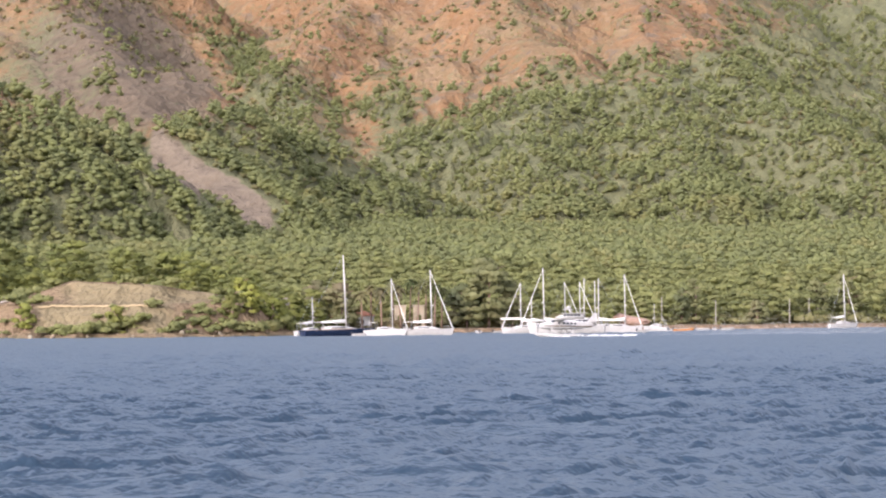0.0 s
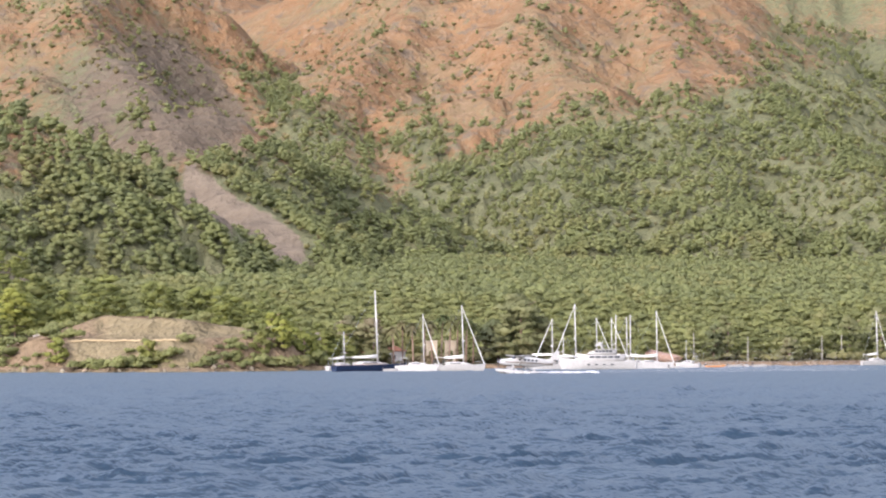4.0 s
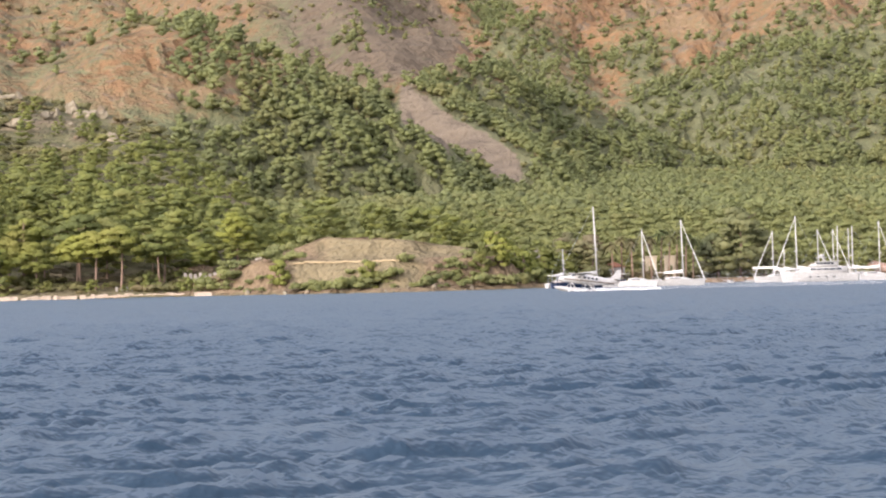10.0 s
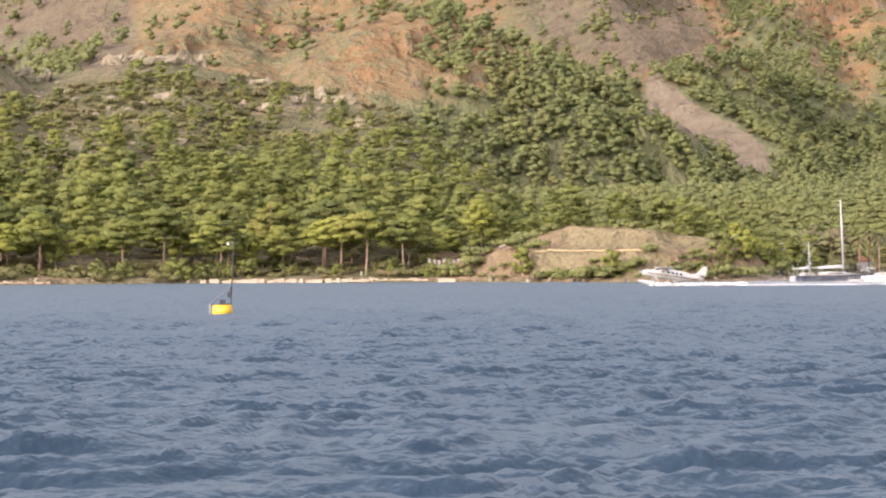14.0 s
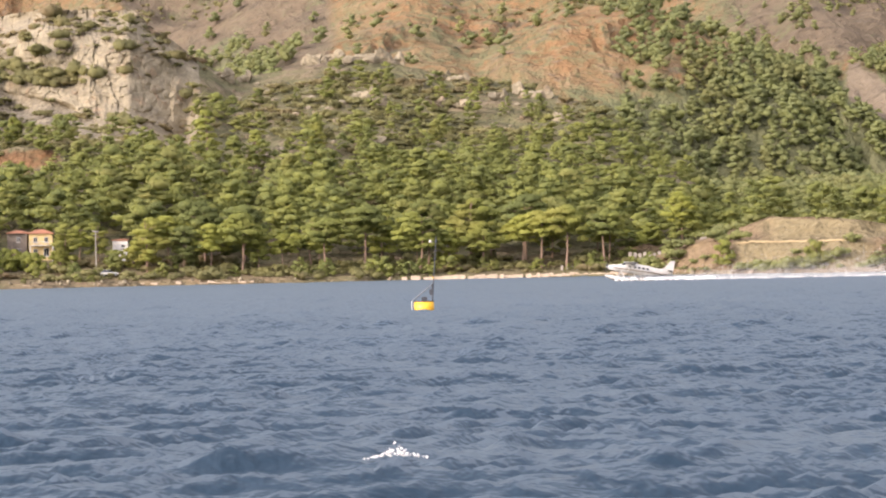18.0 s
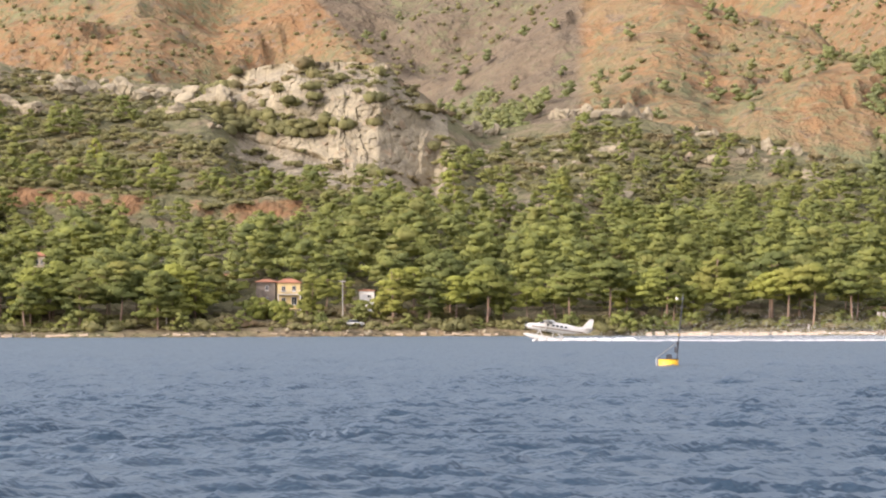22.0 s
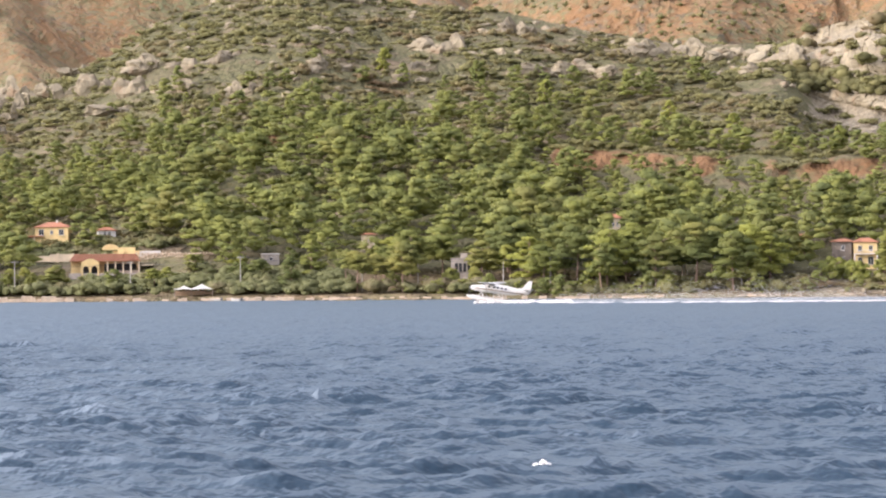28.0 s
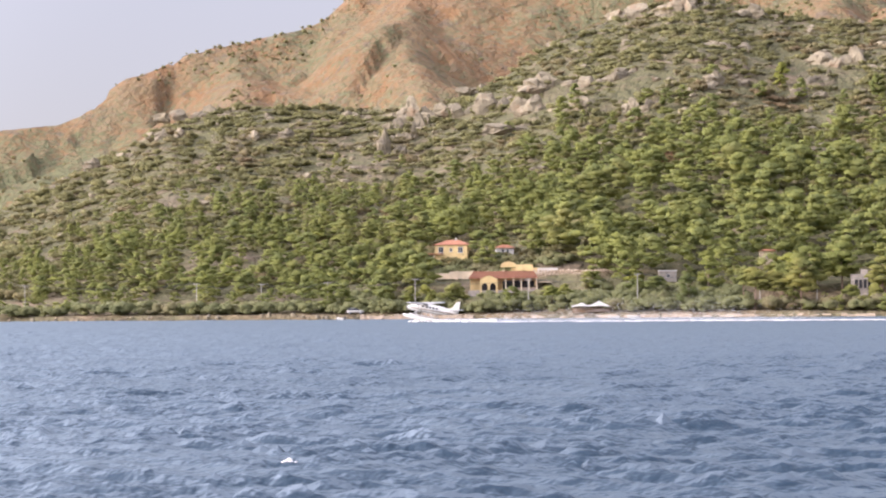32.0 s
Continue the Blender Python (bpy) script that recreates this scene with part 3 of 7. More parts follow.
def build_sea():
    v = [-3500.0, -1500, -600, -200, -60, -20, 0, 15]
    while v[-1] < 880:
        v.append(v[-1] + 0.30 * max(1, v[-1] / 100) ** 1.55)
    gap = np.gradient(np.array(v))
    v = np.array(v + [1200, 2000, 3500.0])
    gap = np.concatenate([gap, [300, 900, 1500]])
    cols = 540
    U = np.linspace(-1, 1, cols)[None, :] * np.where((v < 15) | (v > 900), 3500, 30 + 0.78 * v)[:, None]
    V = np.repeat(v[:, None], cols, 1)
    z = np.zeros_like(V)
    rng = np.random.RandomState(3)
    x, y = U + (fbm(U, V, 9, 3) - 0.5) * 5, V + (fbm(U + 400, V, 9, 3) - 0.5) * 5
    for i in range(30):
        length = 0.75 * 1.07 ** i
        a = radians(rng.normal(0, 27))
        k = 2 * math.pi / length
        phase = k * (x * math.sin(a) + y * math.cos(a)) + rng.rand() * 6.3
        size = 0.048 * length * (1 if length < 1.6 else 1.6 / length)
        crest = 2 * (1 - np.abs(np.sin(phase / 2))) ** 3.2 - 0.4
        gust = np.clip(fbm(U * 0.5 + 70 * i, V, 2.4 * length, 2) * 8 - 4.75, 0, 1.4)
        z += size * (0.15 * np.cos(phase) + 0.85 * crest) * gust * np.clip(length / (2.6 * gap[:, None]), 0, 1) ** 0.5
    z *= np.where((V > 14) & (V < 890), 1, 0)
    me = sheet("water", np.stack([U, V, z], 2).reshape(-1, 3), cols, len(v), SEA)
    me.polygons.foreach_set("use_smooth", np.full(len(me.polygons), True))
    ob = tagged(new("water", me), "choppy blue-grey sea with small wind waves", "sea", kind="structure")
    ob.matrix_world = pose(0, 0, 0, 0, 0, WIND)
    return ob


sea = build_sea()


# ---- helpers for things and their parts ----
def thing(name, label, category, at=None, group=""):
    ob = tagged(new(name), label, category, group)
    if at is not None:
        ob.matrix_world = at
    return ob


def part(name, bm, material, parent, label="", smooth_faces=False, at=None):
    """Links a bmesh (or a mesh) as one mesh object under a thing or a part."""
    if isinstance(bm, bpy.types.Mesh):
        me = bm
    else:
        me = bpy.data.meshes.new(name)
        for f in bm.faces:
            f.smooth = smooth_faces
        bm.to_mesh(me)
        bm.free()
        me.materials.append(material)
    ob = new(name, me)
    ob.parent = parent
    if at is not None:
        ob.matrix_basis = at
    return tagged(ob, label) if label else ob


def height(x, y):
    return float(lie(np.array([x]), np.array([y]))[0][0])


def drop(az, el):
    """The plan point and height at which a sight line over the water meets the land."""
    r = np.arange(500.0, 3000.0, 1.5)
    x, y = -np.sin(radians(az)) * r, np.cos(radians(az)) * r
    z = lie(x, y)[0]
    hit = np.nonzero(z >= EYE_H + r * math.tan(radians(el)))[0]
    i = hit[0] if len(hit) else int(np.argmax(np.arctan2(z - EYE_H, r) * (r < 1040)))
    return float(x[i]), float(y[i]), float(z[i]), float(r[i])


# ---- plants ----
def ico(level):
    bm = bmesh.new()
    bmesh.ops.create_icosphere(bm, subdivisions=level, radius=1)
    v = np.array([q.co[:] for q in bm.verts])
    f = np.array([[q.index for q in p.verts] for p in bm.faces])
    bm.free()
    return v, f


ICO = {k: ico(k) for k in (1, 2)}
ICO[0] = (np.array([(1, 0, 0), (-1, 0, 0), (0, 1, 0), (0, -1, 0), (0, 0, 1), (0, 0, -1.0)]),
          np.array([(0, 2, 4), (2, 1, 4), (1, 3, 4), (3, 0, 4), (2, 0, 5), (1, 2, 5), (3, 1, 5), (0, 3, 5)]))


def crown_mesh(rng, clumps, cards, card, core=0.78, level=1):
    """Needle clumps: a rough core each, with many small leaf tips on its outside, shaded as one rounded mass.
    clumps: x, y, z, radius, flatness."""
    vs, fs, ns, n = [], [], [], 0
    v0, f0 = ICO[level]
    middle = np.array([q[:3] for q in clumps]).mean(0)
    for x, y, z, rad, flat in clumps:
        d = v0 * (1 + 0.5 * (rng.rand(len(v0), 1) - 0.5))
        vs.append(d * rad * core * np.array([1, 1, flat]) + (x, y, z)), fs.append(f0 + n), ns.append(d)
        n += len(d)
        if cards:
            d = rng.normal(size=(cards, 3))
            d[:, 2] = np.abs(d[:, 2]) * 0.9 - 0.25
            d /= np.linalg.norm(d, axis=1)[:, None]
            c = d * rad * (0.78 + 0.26 * rng.rand(cards, 1)) * np.array([1, 1, flat]) + (x, y, z)
            a = np.cross(d + rng.normal(size=(cards, 3)) * 0.45, rng.normal(size=(cards, 3)))
            a /= np.linalg.norm(a, axis=1)[:, None] + 1e-6
            b = np.cross(d + rng.normal(size=(cards, 3)) * 0.3, a)
            b /= np.linalg.norm(b, axis=1)[:, None] + 1e-6
            s = card * (0.6 + 0.8 * rng.rand(cards, 1))
            tri = np.stack([c + a * s, c - a * s * 0.6 + b * s * 0.7, c - a * s * 0.4 - b * s * 0.8], 1).reshape(-1, 3)
            vs.append(tri), fs.append(np.arange(cards * 3).reshape(-1, 3) + n), ns.append(np.repeat(d, 3, 0))
            n += cards * 3
    v, nrm = np.concatenate(vs), np.concatenate(ns)
    out = v - middle
    out /= np.linalg.norm(out, axis=1)[:, None] + 1e-6
    nrm = nrm * 0.85 + out * 0.45 + (0, 0, 0.25)
    nrm /= np.linalg.norm(nrm, axis=1)[:, None] + 1e-6
    return v, np.concatenate(fs), nrm


def pine_clumps(rng, h, clear, spread, count):
    """Places of the needle clumps of a pine: flat irregular tiers, broad in the middle, rounded on top."""
    out = []
    lean_x, lean_y = rng.normal(0, 0.05, 2) * h
    tiers = 5 + rng.randint(3)
    for i in range(count):
        t = min(1.0, max(0.0, (int((i + 0.5) / count * tiers) + 0.5 + rng.normal(0, 0.32)) / tiers))
        z = h * (clear + (0.95 - clear) * t)
        reach = spread * (0.30 + 0.75 * math.sin(math.pi * min(1, 0.24 + 0.76 * t))) * (0.25 + 0.85 * rng.rand())
        if t > 0.9:
            reach *= 0.45
        a = i * 2.4 + rng.rand() * 1.3
        rad = spread * (0.24 + 0.20 * rng.rand())
        out.append((math.cos(a) * reach + lean_x * t, math.sin(a) * reach + lean_y * t, z - 0.10 * reach, rad, 0.36 + 0.16 * rng.rand()))
    return out


def trunk_mesh(rng, h, rad, clear, spread):
    """A tapered trunk with a slight bend and a few limbs."""
    vs, fs = [], []

    def limb(a, b, ra, rb, sides=6, bend=0.0):
        a, b = np.array(a), np.array(b)
        w = (b - a) / np.linalg.norm(b - a)
        s = np.cross(w, (0.3, 0.9, 0.2))
        s /= np.linalg.norm(s)
        t = np.cross(w, s)
        rings = 4
        n0 = sum(len(q) for q in vs)
        for i in range(rings):
            k = i / (rings - 1)
            c = a + (b - a) * k + s * bend * math.sin(math.pi * k)
            ang = np.arange(sides) * 2 * math.pi / sides
            vs.append(c + (np.cos(ang)[:, None] * s + np.sin(ang)[:, None] * t) * (ra + (rb - ra) * k))
        for i in range(rings - 1):
            for j in range(sides):
                p, q = n0 + i * sides + j, n0 + i * sides + (j + 1) % sides
                fs.append((p, q, q + sides)), fs.append((p, q + sides, p + sides))

    limb((0, 0, -0.6), (rng.normal(0, 0.03) * h, rng.normal(0, 0.03) * h, h * 0.92), rad, rad * 0.25, 7, rng.normal(0, 0.025) * h)
    for i in range(6):
        z = h * (clear + (0.85 - clear) * (i + rng.rand()) / 6)
        a = i * 2.4 + rng.rand()
        reach = spread * (0.5 + 0.4 * rng.rand())
        limb((0, 0, z), (math.cos(a) * reach, math.sin(a) * reach, z + reach * 0.35), rad * 0.35, rad * 0.1, 5)
    return np.concatenate(vs), np.array(fs)


def joined(name, label, category, shapes, spots, material, kind="stuff"):
    """Many plants as one object. shapes: (verts, faces, normals or none); spots: x, y, z, turn, width, height, shape."""
    vs, fs, ns, n = [], [], [], 0
    spots = np.asarray(spots)
    for k, (v, f, *soft) in enumerate(shapes):
        own = spots[spots[:, 6].astype(int) == k]
        if not len(own):
            continue
        c, s = np.cos(own[:, 3])[:, None], np.sin(own[:, 3])[:, None]
        x = (c * v[:, 0] - s * v[:, 1]) * own[:, 4:5] + own[:, 0:1]
        y = (s * v[:, 0] + c * v[:, 1]) * own[:, 4:5] + own[:, 1:2]
        z = v[:, 2][None, :] * own[:, 5:6] + own[:, 2:3]
        vs.append(np.stack([x, y, z], 2).reshape(-1, 3))
        fs.append((f[None] + (np.arange(len(own)) * len(v))[:, None, None] + n).reshape(-1, 3))
        n += vs[-1].shape[0]
        if soft:
            q = soft[0]
            ns.append(np.stack([c * q[:, 0] - s * q[:, 1], s * q[:, 0] + c * q[:, 1], np.repeat(q[:, 2][None], len(own), 0)], 2).reshape(-1, 3))
    me = mesh_of(name, np.concatenate(vs), np.concatenate(fs), material, normals=np.concatenate(ns) if ns else None)
    return tagged(new(name, me), label, category, kind=kind)


def jittered(rng, az0, az1, r0, r1, gap):
    """Plan points spread about gap metres apart over a sector."""
    out = []
    r = r0
    while r < r1:
        n = max(1, int(radians(az1 - az0) * r / gap))
        a = az0 + (np.arange(n) + rng.rand(n)) * (az1 - az0) / n
        out.append(np.stack([a, r + (rng.rand(n) - 0.5) * gap], 1))
        r += gap
    q = np.concatenate(out)
    return q[:, 0], q[:, 1]


# clearings for the buildings and their terraces: bearing, distance beyond the shore, half widths
CLEAR = ((26.3, 28, 0.5, 9), (26.65, 15, 0.5, 10), (43.4, 34, 1.6, 13), (41.2, 8, 0.8, 10), (44.5, 84, 0.6, 14), (25.8, 27, 0.62, 19), (23.78, 22, 0.42, 20), (31.4, 66, 0.26, 20), (39.45, 42, 0.3, 12), (28.4, 70, 0.24, 16), (40.6, 110, 0.35, 6), (27.0, 62, 0.3, 14),
         (37.15, 60, 0.3, 12), (34.95, 24, 0.27, 13), (10.7, 24, 0.7, 8), (42.6, 66, 0.5, 9), (43.1, 57, 1.9, 10), (44.5, 74, 0.6, 10), (44.9, 3, 2.2, 6), (42.1, 48, 0.75, 14), (43.5, 28, 0.9, 10), (31.4, 60, 0.3, 10), (26.9, 64, 0.3, 9))


def cleared(az, d):
    out = np.zeros(az.shape, bool)
    for a, dd, wa, wd in CLEAR:
        out |= (np.abs(az - a) < wa) & (np.abs(d - dd) < wd)
    return out


def plants():
    rng = np.random.RandomState(11)
    # pines of the shore, each a thing
    kinds = []
    for i in range(9):
        h, clear, spread = 1.0, (0.14, 0.25, 0.38, 0.5, 0.58, 0.3, 0.2, 0.45, 0.4)[i], (0.35, 0.37, 0.33, 0.34, 0.32, 0.38, 0.30, 0.37, 0.28)[i]
        h *= 12.0
        spread *= 12.0
        clumps = pine_clumps(rng, h, clear, spread, 40)
        v, f, soft = crown_mesh(rng, clumps, 72, 0.32, 0.84, 0)
        tv, tf = trunk_mesh(rng, h, 0.24, clear, spread)
        kinds.append((mesh_of("crown", v, f, PINE, normals=soft), mesh_of("trunk", tv, tf, BARK, flat=False)))
    labels = ("green pine with a low full crown above the shore", "green pine with layered rounded crown at the water's edge", "tall pine with bare trunk and high layered crown")
    a, r = jittered(rng, 10.6, 46.5, 536, 610, 8.2)
    d = r - table(SHORE, 1, a)
    keep = (d > 9) & (d < 36) & ((a > 11.4) | (d > 30)) & ~cleared(a, d) & (rng.rand(len(a)) < 0.86)
    a, r, d = a[keep], r[keep], d[keep]
    order = rng.permutation(len(a))[:270]
    x, y = -np.sin(np.radians(a)) * r, np.cos(np.radians(a)) * r
    z = lie(x, y)[0]
    for i in order:
        k = rng.randint(9) if a[i] > 23 or rng.rand() < 0.25 else (2, 3, 4, 7, 8)[rng.randint(5)]
        tall = np.interp(a[i], (10, 14, 20, 30, 36, 40, 47), (0.95, 1.2, 1.2, 1.15, 0.95, 0.7, 0.6)) * (0.55 + 0.6 * rng.rand())
        tree = thing("pine_tree", labels[0 if kinds[k][0].name in ("crown", "crown.006") else 2 if k in (3, 4, 7) else 1], "pine tree", group="pines along the shore")
        tree.matrix_world = Matrix.LocRotScale((x[i], y[i], z[i]), Euler((0, 0, rng.rand() * 6.3)), (tall * (0.9 + 0.25 * rng.rand()),) * 2 + (tall,))
        part("trunk", kinds[k][1], BARK, tree), part("crown", kinds[k][0], PINE, tree)
    # pine wood behind them, and on the headland
    shapes = []
    for i in range(7):
        clumps = [(x, y, z, rad * 1.05, flat) for x, y, z, rad, flat in pine_clumps(rng, 12, 0.16 + 0.04 * i, 12 * (0.30 + 0.015 * i), 18)]
        shapes.append(crown_mesh(rng, clumps, 26, 0.42, 0.93, 0))
    a, r = jittered(rng, 2.4, 57.5, 530, 860, 8.2)
    d = r - table(SHORE, 1, a)
    u = d / (table(CREST_Z, 2, a) - table(SHORE, 1, a))
    x, y = -np.sin(np.radians(a)) * r, np.cos(np.radians(a)) * r
    patch = fbm(x, y, 45, 3)
    top = np.interp(a, (9, 12, 17, 20, 24, 30, 36, 44, 50, 58), (0.95, 0.80, 0.48, 0.42, 0.36, 0.36, 0.45, 0.50, 0.48, 0.42))
    thin = smooth((u - top) / 0.16)
    keep = (a > 9.6) & (d > 32) & (rng.rand(len(a)) > thin * 0.70) & (patch > 0.25 + 0.12 * thin) & ~cleared(a, d) & ~((u > 0.375) & (u < 0.45) & (a > 25.2) & (a < 32.8) & (rng.rand(len(a)) < 0.35))
    keep &= rng.rand(len(a)) > 0.25 * smooth((a - 33) / 2) * smooth((46 - a) / 2)
    keep |= (a < 10.5) & (d > 36) & (d < 130) & (rng.rand(len(a)) < 0.9)
    keep |= (a > 3.0) & (a < 4.6) & (d > 7) & (d < 40) & (rng.rand(len(a)) < 0.8)
    keep |= (a > 46) & (d > 8) & (d < 34) & (rng.rand(len(a)) < 0.7)
    x, y, a, u = x[keep], y[keep], a[keep], u[keep]
    z = lie(x, y)[0]
    n = len(x)
    size = (0.5 + 0.62 * rng.rand(n)) * np.interp(a, (2, 9, 12, 36, 42, 46, 50, 58), (0.8, 0.85, 1.12, 1.22, 1.2, 0.85, 0.68, 0.5)) * (1 - 0.35 * smooth((u - 0.3) / 0.3))
    size *= np.where((a > 24.8) & (a < 33) & (u > 0.27) & (u < 0.44), 0.45 + 0.35 * rng.rand(n), 1)
    joined("pine_wood", "dense green pine wood on the lower hillside", "wood", shapes,
           np.stack([x, y, z - 0.3, rng.rand(n) * 6.3, size * (0.95 + 0.3 * rng.rand(n)), size, rng.randint(0, 7, n)], 1), PINE_STUFF)
    # far woods of the valley and the lower mountain slopes
    shapes = []
    for i in range(6):
        clumps = [(rng.normal(0, 1.55 - 0.25 * q), rng.normal(0, 1.55 - 0.25 * q), 2.3 + 1.0 * rng.rand() + 0.95 * q, 1.95 - 0.2 * q + 0.4 * rng.rand(), 0.6) for q in range(5)]
        shapes.append(crown_mesh(rng, clumps, 9, 0.62, 0.98, 0))
    a, r = jittered(rng, -14, 12, 640, 1500, 8.6)
    d = r - table(SHORE, 1, a)
    x, y = -np.sin(np.radians(a)) * r, np.cos(np.radians(a)) * r
    keep = (d > 22) & ((a < 9.5) | (d > 230)) & (rng.rand(len(a)) < 0.93) & ((a < 2.6) | (d > 90))
    el = np.degrees(np.arctan2(lie(x, y)[0] + 5 - EYE_H, r))
    keep &= ~((a > 3.7) & (a < 7.1) & (np.abs(el - 3.22 - (a - 5.4) * 0.58) < 0.52))
    a2, r2 = jittered(rng, -14, 24, 1180, 2450, 9.0)
    a4, r4 = jittered(rng, -14, -4, 2450, 3100, 13)
    a2, r2 = np.concatenate([a2, a4]), np.concatenate([r2, r4])
    x2, y2 = -np.sin(np.radians(a2)) * r2, np.cos(np.radians(a2)) * r2
    z2, zone = lie(x2, y2)
    el = np.degrees(np.arctan2(z2 - EYE_H, r2))
    patch = fbm(x2, y2, 120, 4)
    limit = table(WOODED, 1, a2)
    odds = np.clip(np.where(a2 < 8.6, wooded(a2, el) * 1.3 - 0.15 + (patch - 0.5) * 1.0 + zone["hollow"] * 0.25, (limit - el) * 1.2 + 0.5 + (patch - 0.5) * 2.8), 0.04, 0.95) * np.where((a2 > 3.7) & (a2 < 7.1) & (np.abs(el + 0.10 - 3.22 - (a2 - 5.4) * 0.58) < 0.52), 0, 1)
    keep2 = (rng.rand(len(a2)) < odds) & (r2 > 1490 - 300 * (a2 > 10)) & ((zone["mountain"] > 0) | (a2 < 12))
    a3, r3 = jittered(rng, -14, 13, 1120, 1750, 8.4)
    x3, y3 = -np.sin(np.radians(a3)) * r3, np.cos(np.radians(a3)) * r3
    z3, zone3 = lie(x3, y3)
    el3 = np.degrees(np.arctan2(z3 - EYE_H, r3))
    keep3 = (zone3["mountain"] > 0) & (zone3["gravel"] < 0.2) & (rng.rand(len(a3)) < np.where(a3 < 8.6, wooded(a3, el3) * 1.2 - 0.2, np.clip((table(WOODED, 1, a3) - el3) * 1.2, 0, 0.9)))
    keep3 &= ~((a3 > 3.7) & (a3 < 7.1) & (np.abs(el3 + 0.10 - 3.22 - (a3 - 5.4) * 0.58) < 0.52))
    a5, r5 = jittered(rng, 4, 10.4, 900, 1500, 7.2)
    x5, y5 = -np.sin(np.radians(a5)) * r5, np.cos(np.radians(a5)) * r5
    z5, zone5 = lie(x5, y5)
    el5 = np.degrees(np.arctan2(z5 - EYE_H, r5))
    keep5 = (zone5["gravel"] < 0.1) & (el5 > 1.2) & (el5 < 4.1 + 0.5 * fbm(x5, y5, 90, 2)) & ~((a5 < 7.1) & (np.abs(el5 + 0.10 - 3.22 - (a5 - 5.4) * 0.58) < 0.52))
    near = keep & (r < 980)
    xn, yn = x[near], y[near]
    keep &= ~near
    x, y = np.concatenate([x[keep], x2[keep2], x3[keep3], x5[keep5]]), np.concatenate([y[keep], y2[keep2], y3[keep3], y5[keep5]])
    z = lie(x, y)[0]
    n = len(x)
    size = 0.8 + 0.65 * rng.rand(n)
    joined("far_wood", "distant pine forest over the valley and the mountain foot", "wood", shapes,
           np.stack([x, y, z - 0.8, rng.rand(n) * 6.3, size * 1.05, size, rng.randint(0, 6, n)], 1), FAR_WOOD)
    # woods on the flat behind the bay
    shapes = [crown_mesh(rng, pine_clumps(rng, 8, 0.22, 3.2, 11), 16, 0.45, 0.98, 0) for _ in range(6)]
    n = len(xn)
    size = 0.8 + 0.75 * rng.rand(n)
    joined("bay_wood", "light green pine wood on the flat behind the bay", "wood", shapes,
           np.stack([xn, yn, lie(xn, yn)[0] - 1.0, rng.rand(n) * 6.3, size * 1.2, size, rng.randint(0, 6, n)], 1), BAY_WOOD)
    # scrub: on the rocky hill, along the shore, on the headland and high on the mountains
    shapes = []
    for i in range(6):
        clumps = [(rng.normal(0, 1.0), rng.normal(0, 1.0), 0.25 + 0.7 * rng.rand(), 0.5 + 0.65 * rng.rand(), 0.62) for q in range(5)]
        shapes.append(crown_mesh(rng, clumps, 11, 0.36, 0.85, 0))
    a, r = jittered(rng, 9.5, 58, 630, 1015, 4.6)
    d = r - table(SHORE, 1, a)
    u = d / (table(CREST_Z, 2, a) - table(SHORE, 1, a))
    x, y = -np.sin(np.radians(a)) * r, np.cos(np.radians(a)) * r
    keep = (u > np.where(a > 40, 0.16, 0.26)) & (u < 1.03) & ~((u > 0.405) & (u < 0.445) & (a > 24.8) & (a < 33) & (rng.rand(len(a)) < 0.7)) & (fbm(x, y, 35, 4) > np.where(a > 34, 0.33, 0.38) + 0.06 * rng.rand(len(a))) & (rng.rand(len(a)) < 0.92)
    as_, rs_ = jittered(rng, 2.6, 58, 528, 640, 3.6)
    ds = as_ * 0 + rs_ - table(SHORE, 1, as_)
    xs, ys = -np.sin(np.radians(as_)) * rs_, np.cos(np.radians(as_)) * rs_
    keep_s = (ds > 2.6) & (ds < 34) & (rng.rand(len(as_)) < np.where(as_ < 10.5, np.where(ds < 8, 0.5, np.where(ds > 30, 0.5, np.where((as_ > 4.8) & (as_ < 9.3), 0.04, 0.16))), np.where(ds < 10, 0.5, 0.4))) & (fbm(xs, ys, 20, 2) > np.where(as_ > 10.5, 0.30, 0.38)) & (~cleared(as_, ds) | ((as_ < 35) & (ds < 19)) | ((ds < 27) & (np.abs(as_ - 43.4) < 1.6) & (ds > 12)))
    ab, rb = jittered(rng, -13, 2.6, 590, 700, 5)
    xb, yb = -np.sin(np.radians(ab)) * rb, np.cos(np.radians(ab)) * rb
    db = rb - table(SHORE, 1, ab)
    keep_b = (db > 14) & (db < 40) & (rng.rand(len(ab)) < 0.55)
    am, rm = jittered(rng, -14, 56, 1200, 2700, 10.5)
    xm, ym = -np.sin(np.radians(am)) * rm, np.cos(np.radians(am)) * rm
    keep_m = (fbm(xm, ym, 150, 4) + np.where(am < 8, 0.08, 0.0) > 0.46 + 0.16 * rng.rand(len(am)))
    zm, zone_m = lie(xm, ym)
    keep_m |= (zone_m["hollow"] > 0.15 + 0.5 * rng.rand(len(am))) & (am < 12)
    keep_m &= (zone_m["mountain"] > 0) & (zone_m["gravel"] < 0.4)
    keep_s &= as_ < 33
    on_head = keep_s & (as_ < 11)
    keep_s &= ~on_head
    x = np.concatenate([x[keep], xs[keep_s], xb[keep_b]])
    y = np.concatenate([y[keep], ys[keep_s], yb[keep_b]])
    size = np.concatenate([0.55 + 1.3 * rng.rand(keep.sum()) ** 1.6, 0.8 + 1.0 * rng.rand(keep_s.sum()), 1.0 + 1.2 * rng.rand(keep_b.sum())])
    z = lie(x, y)[0]
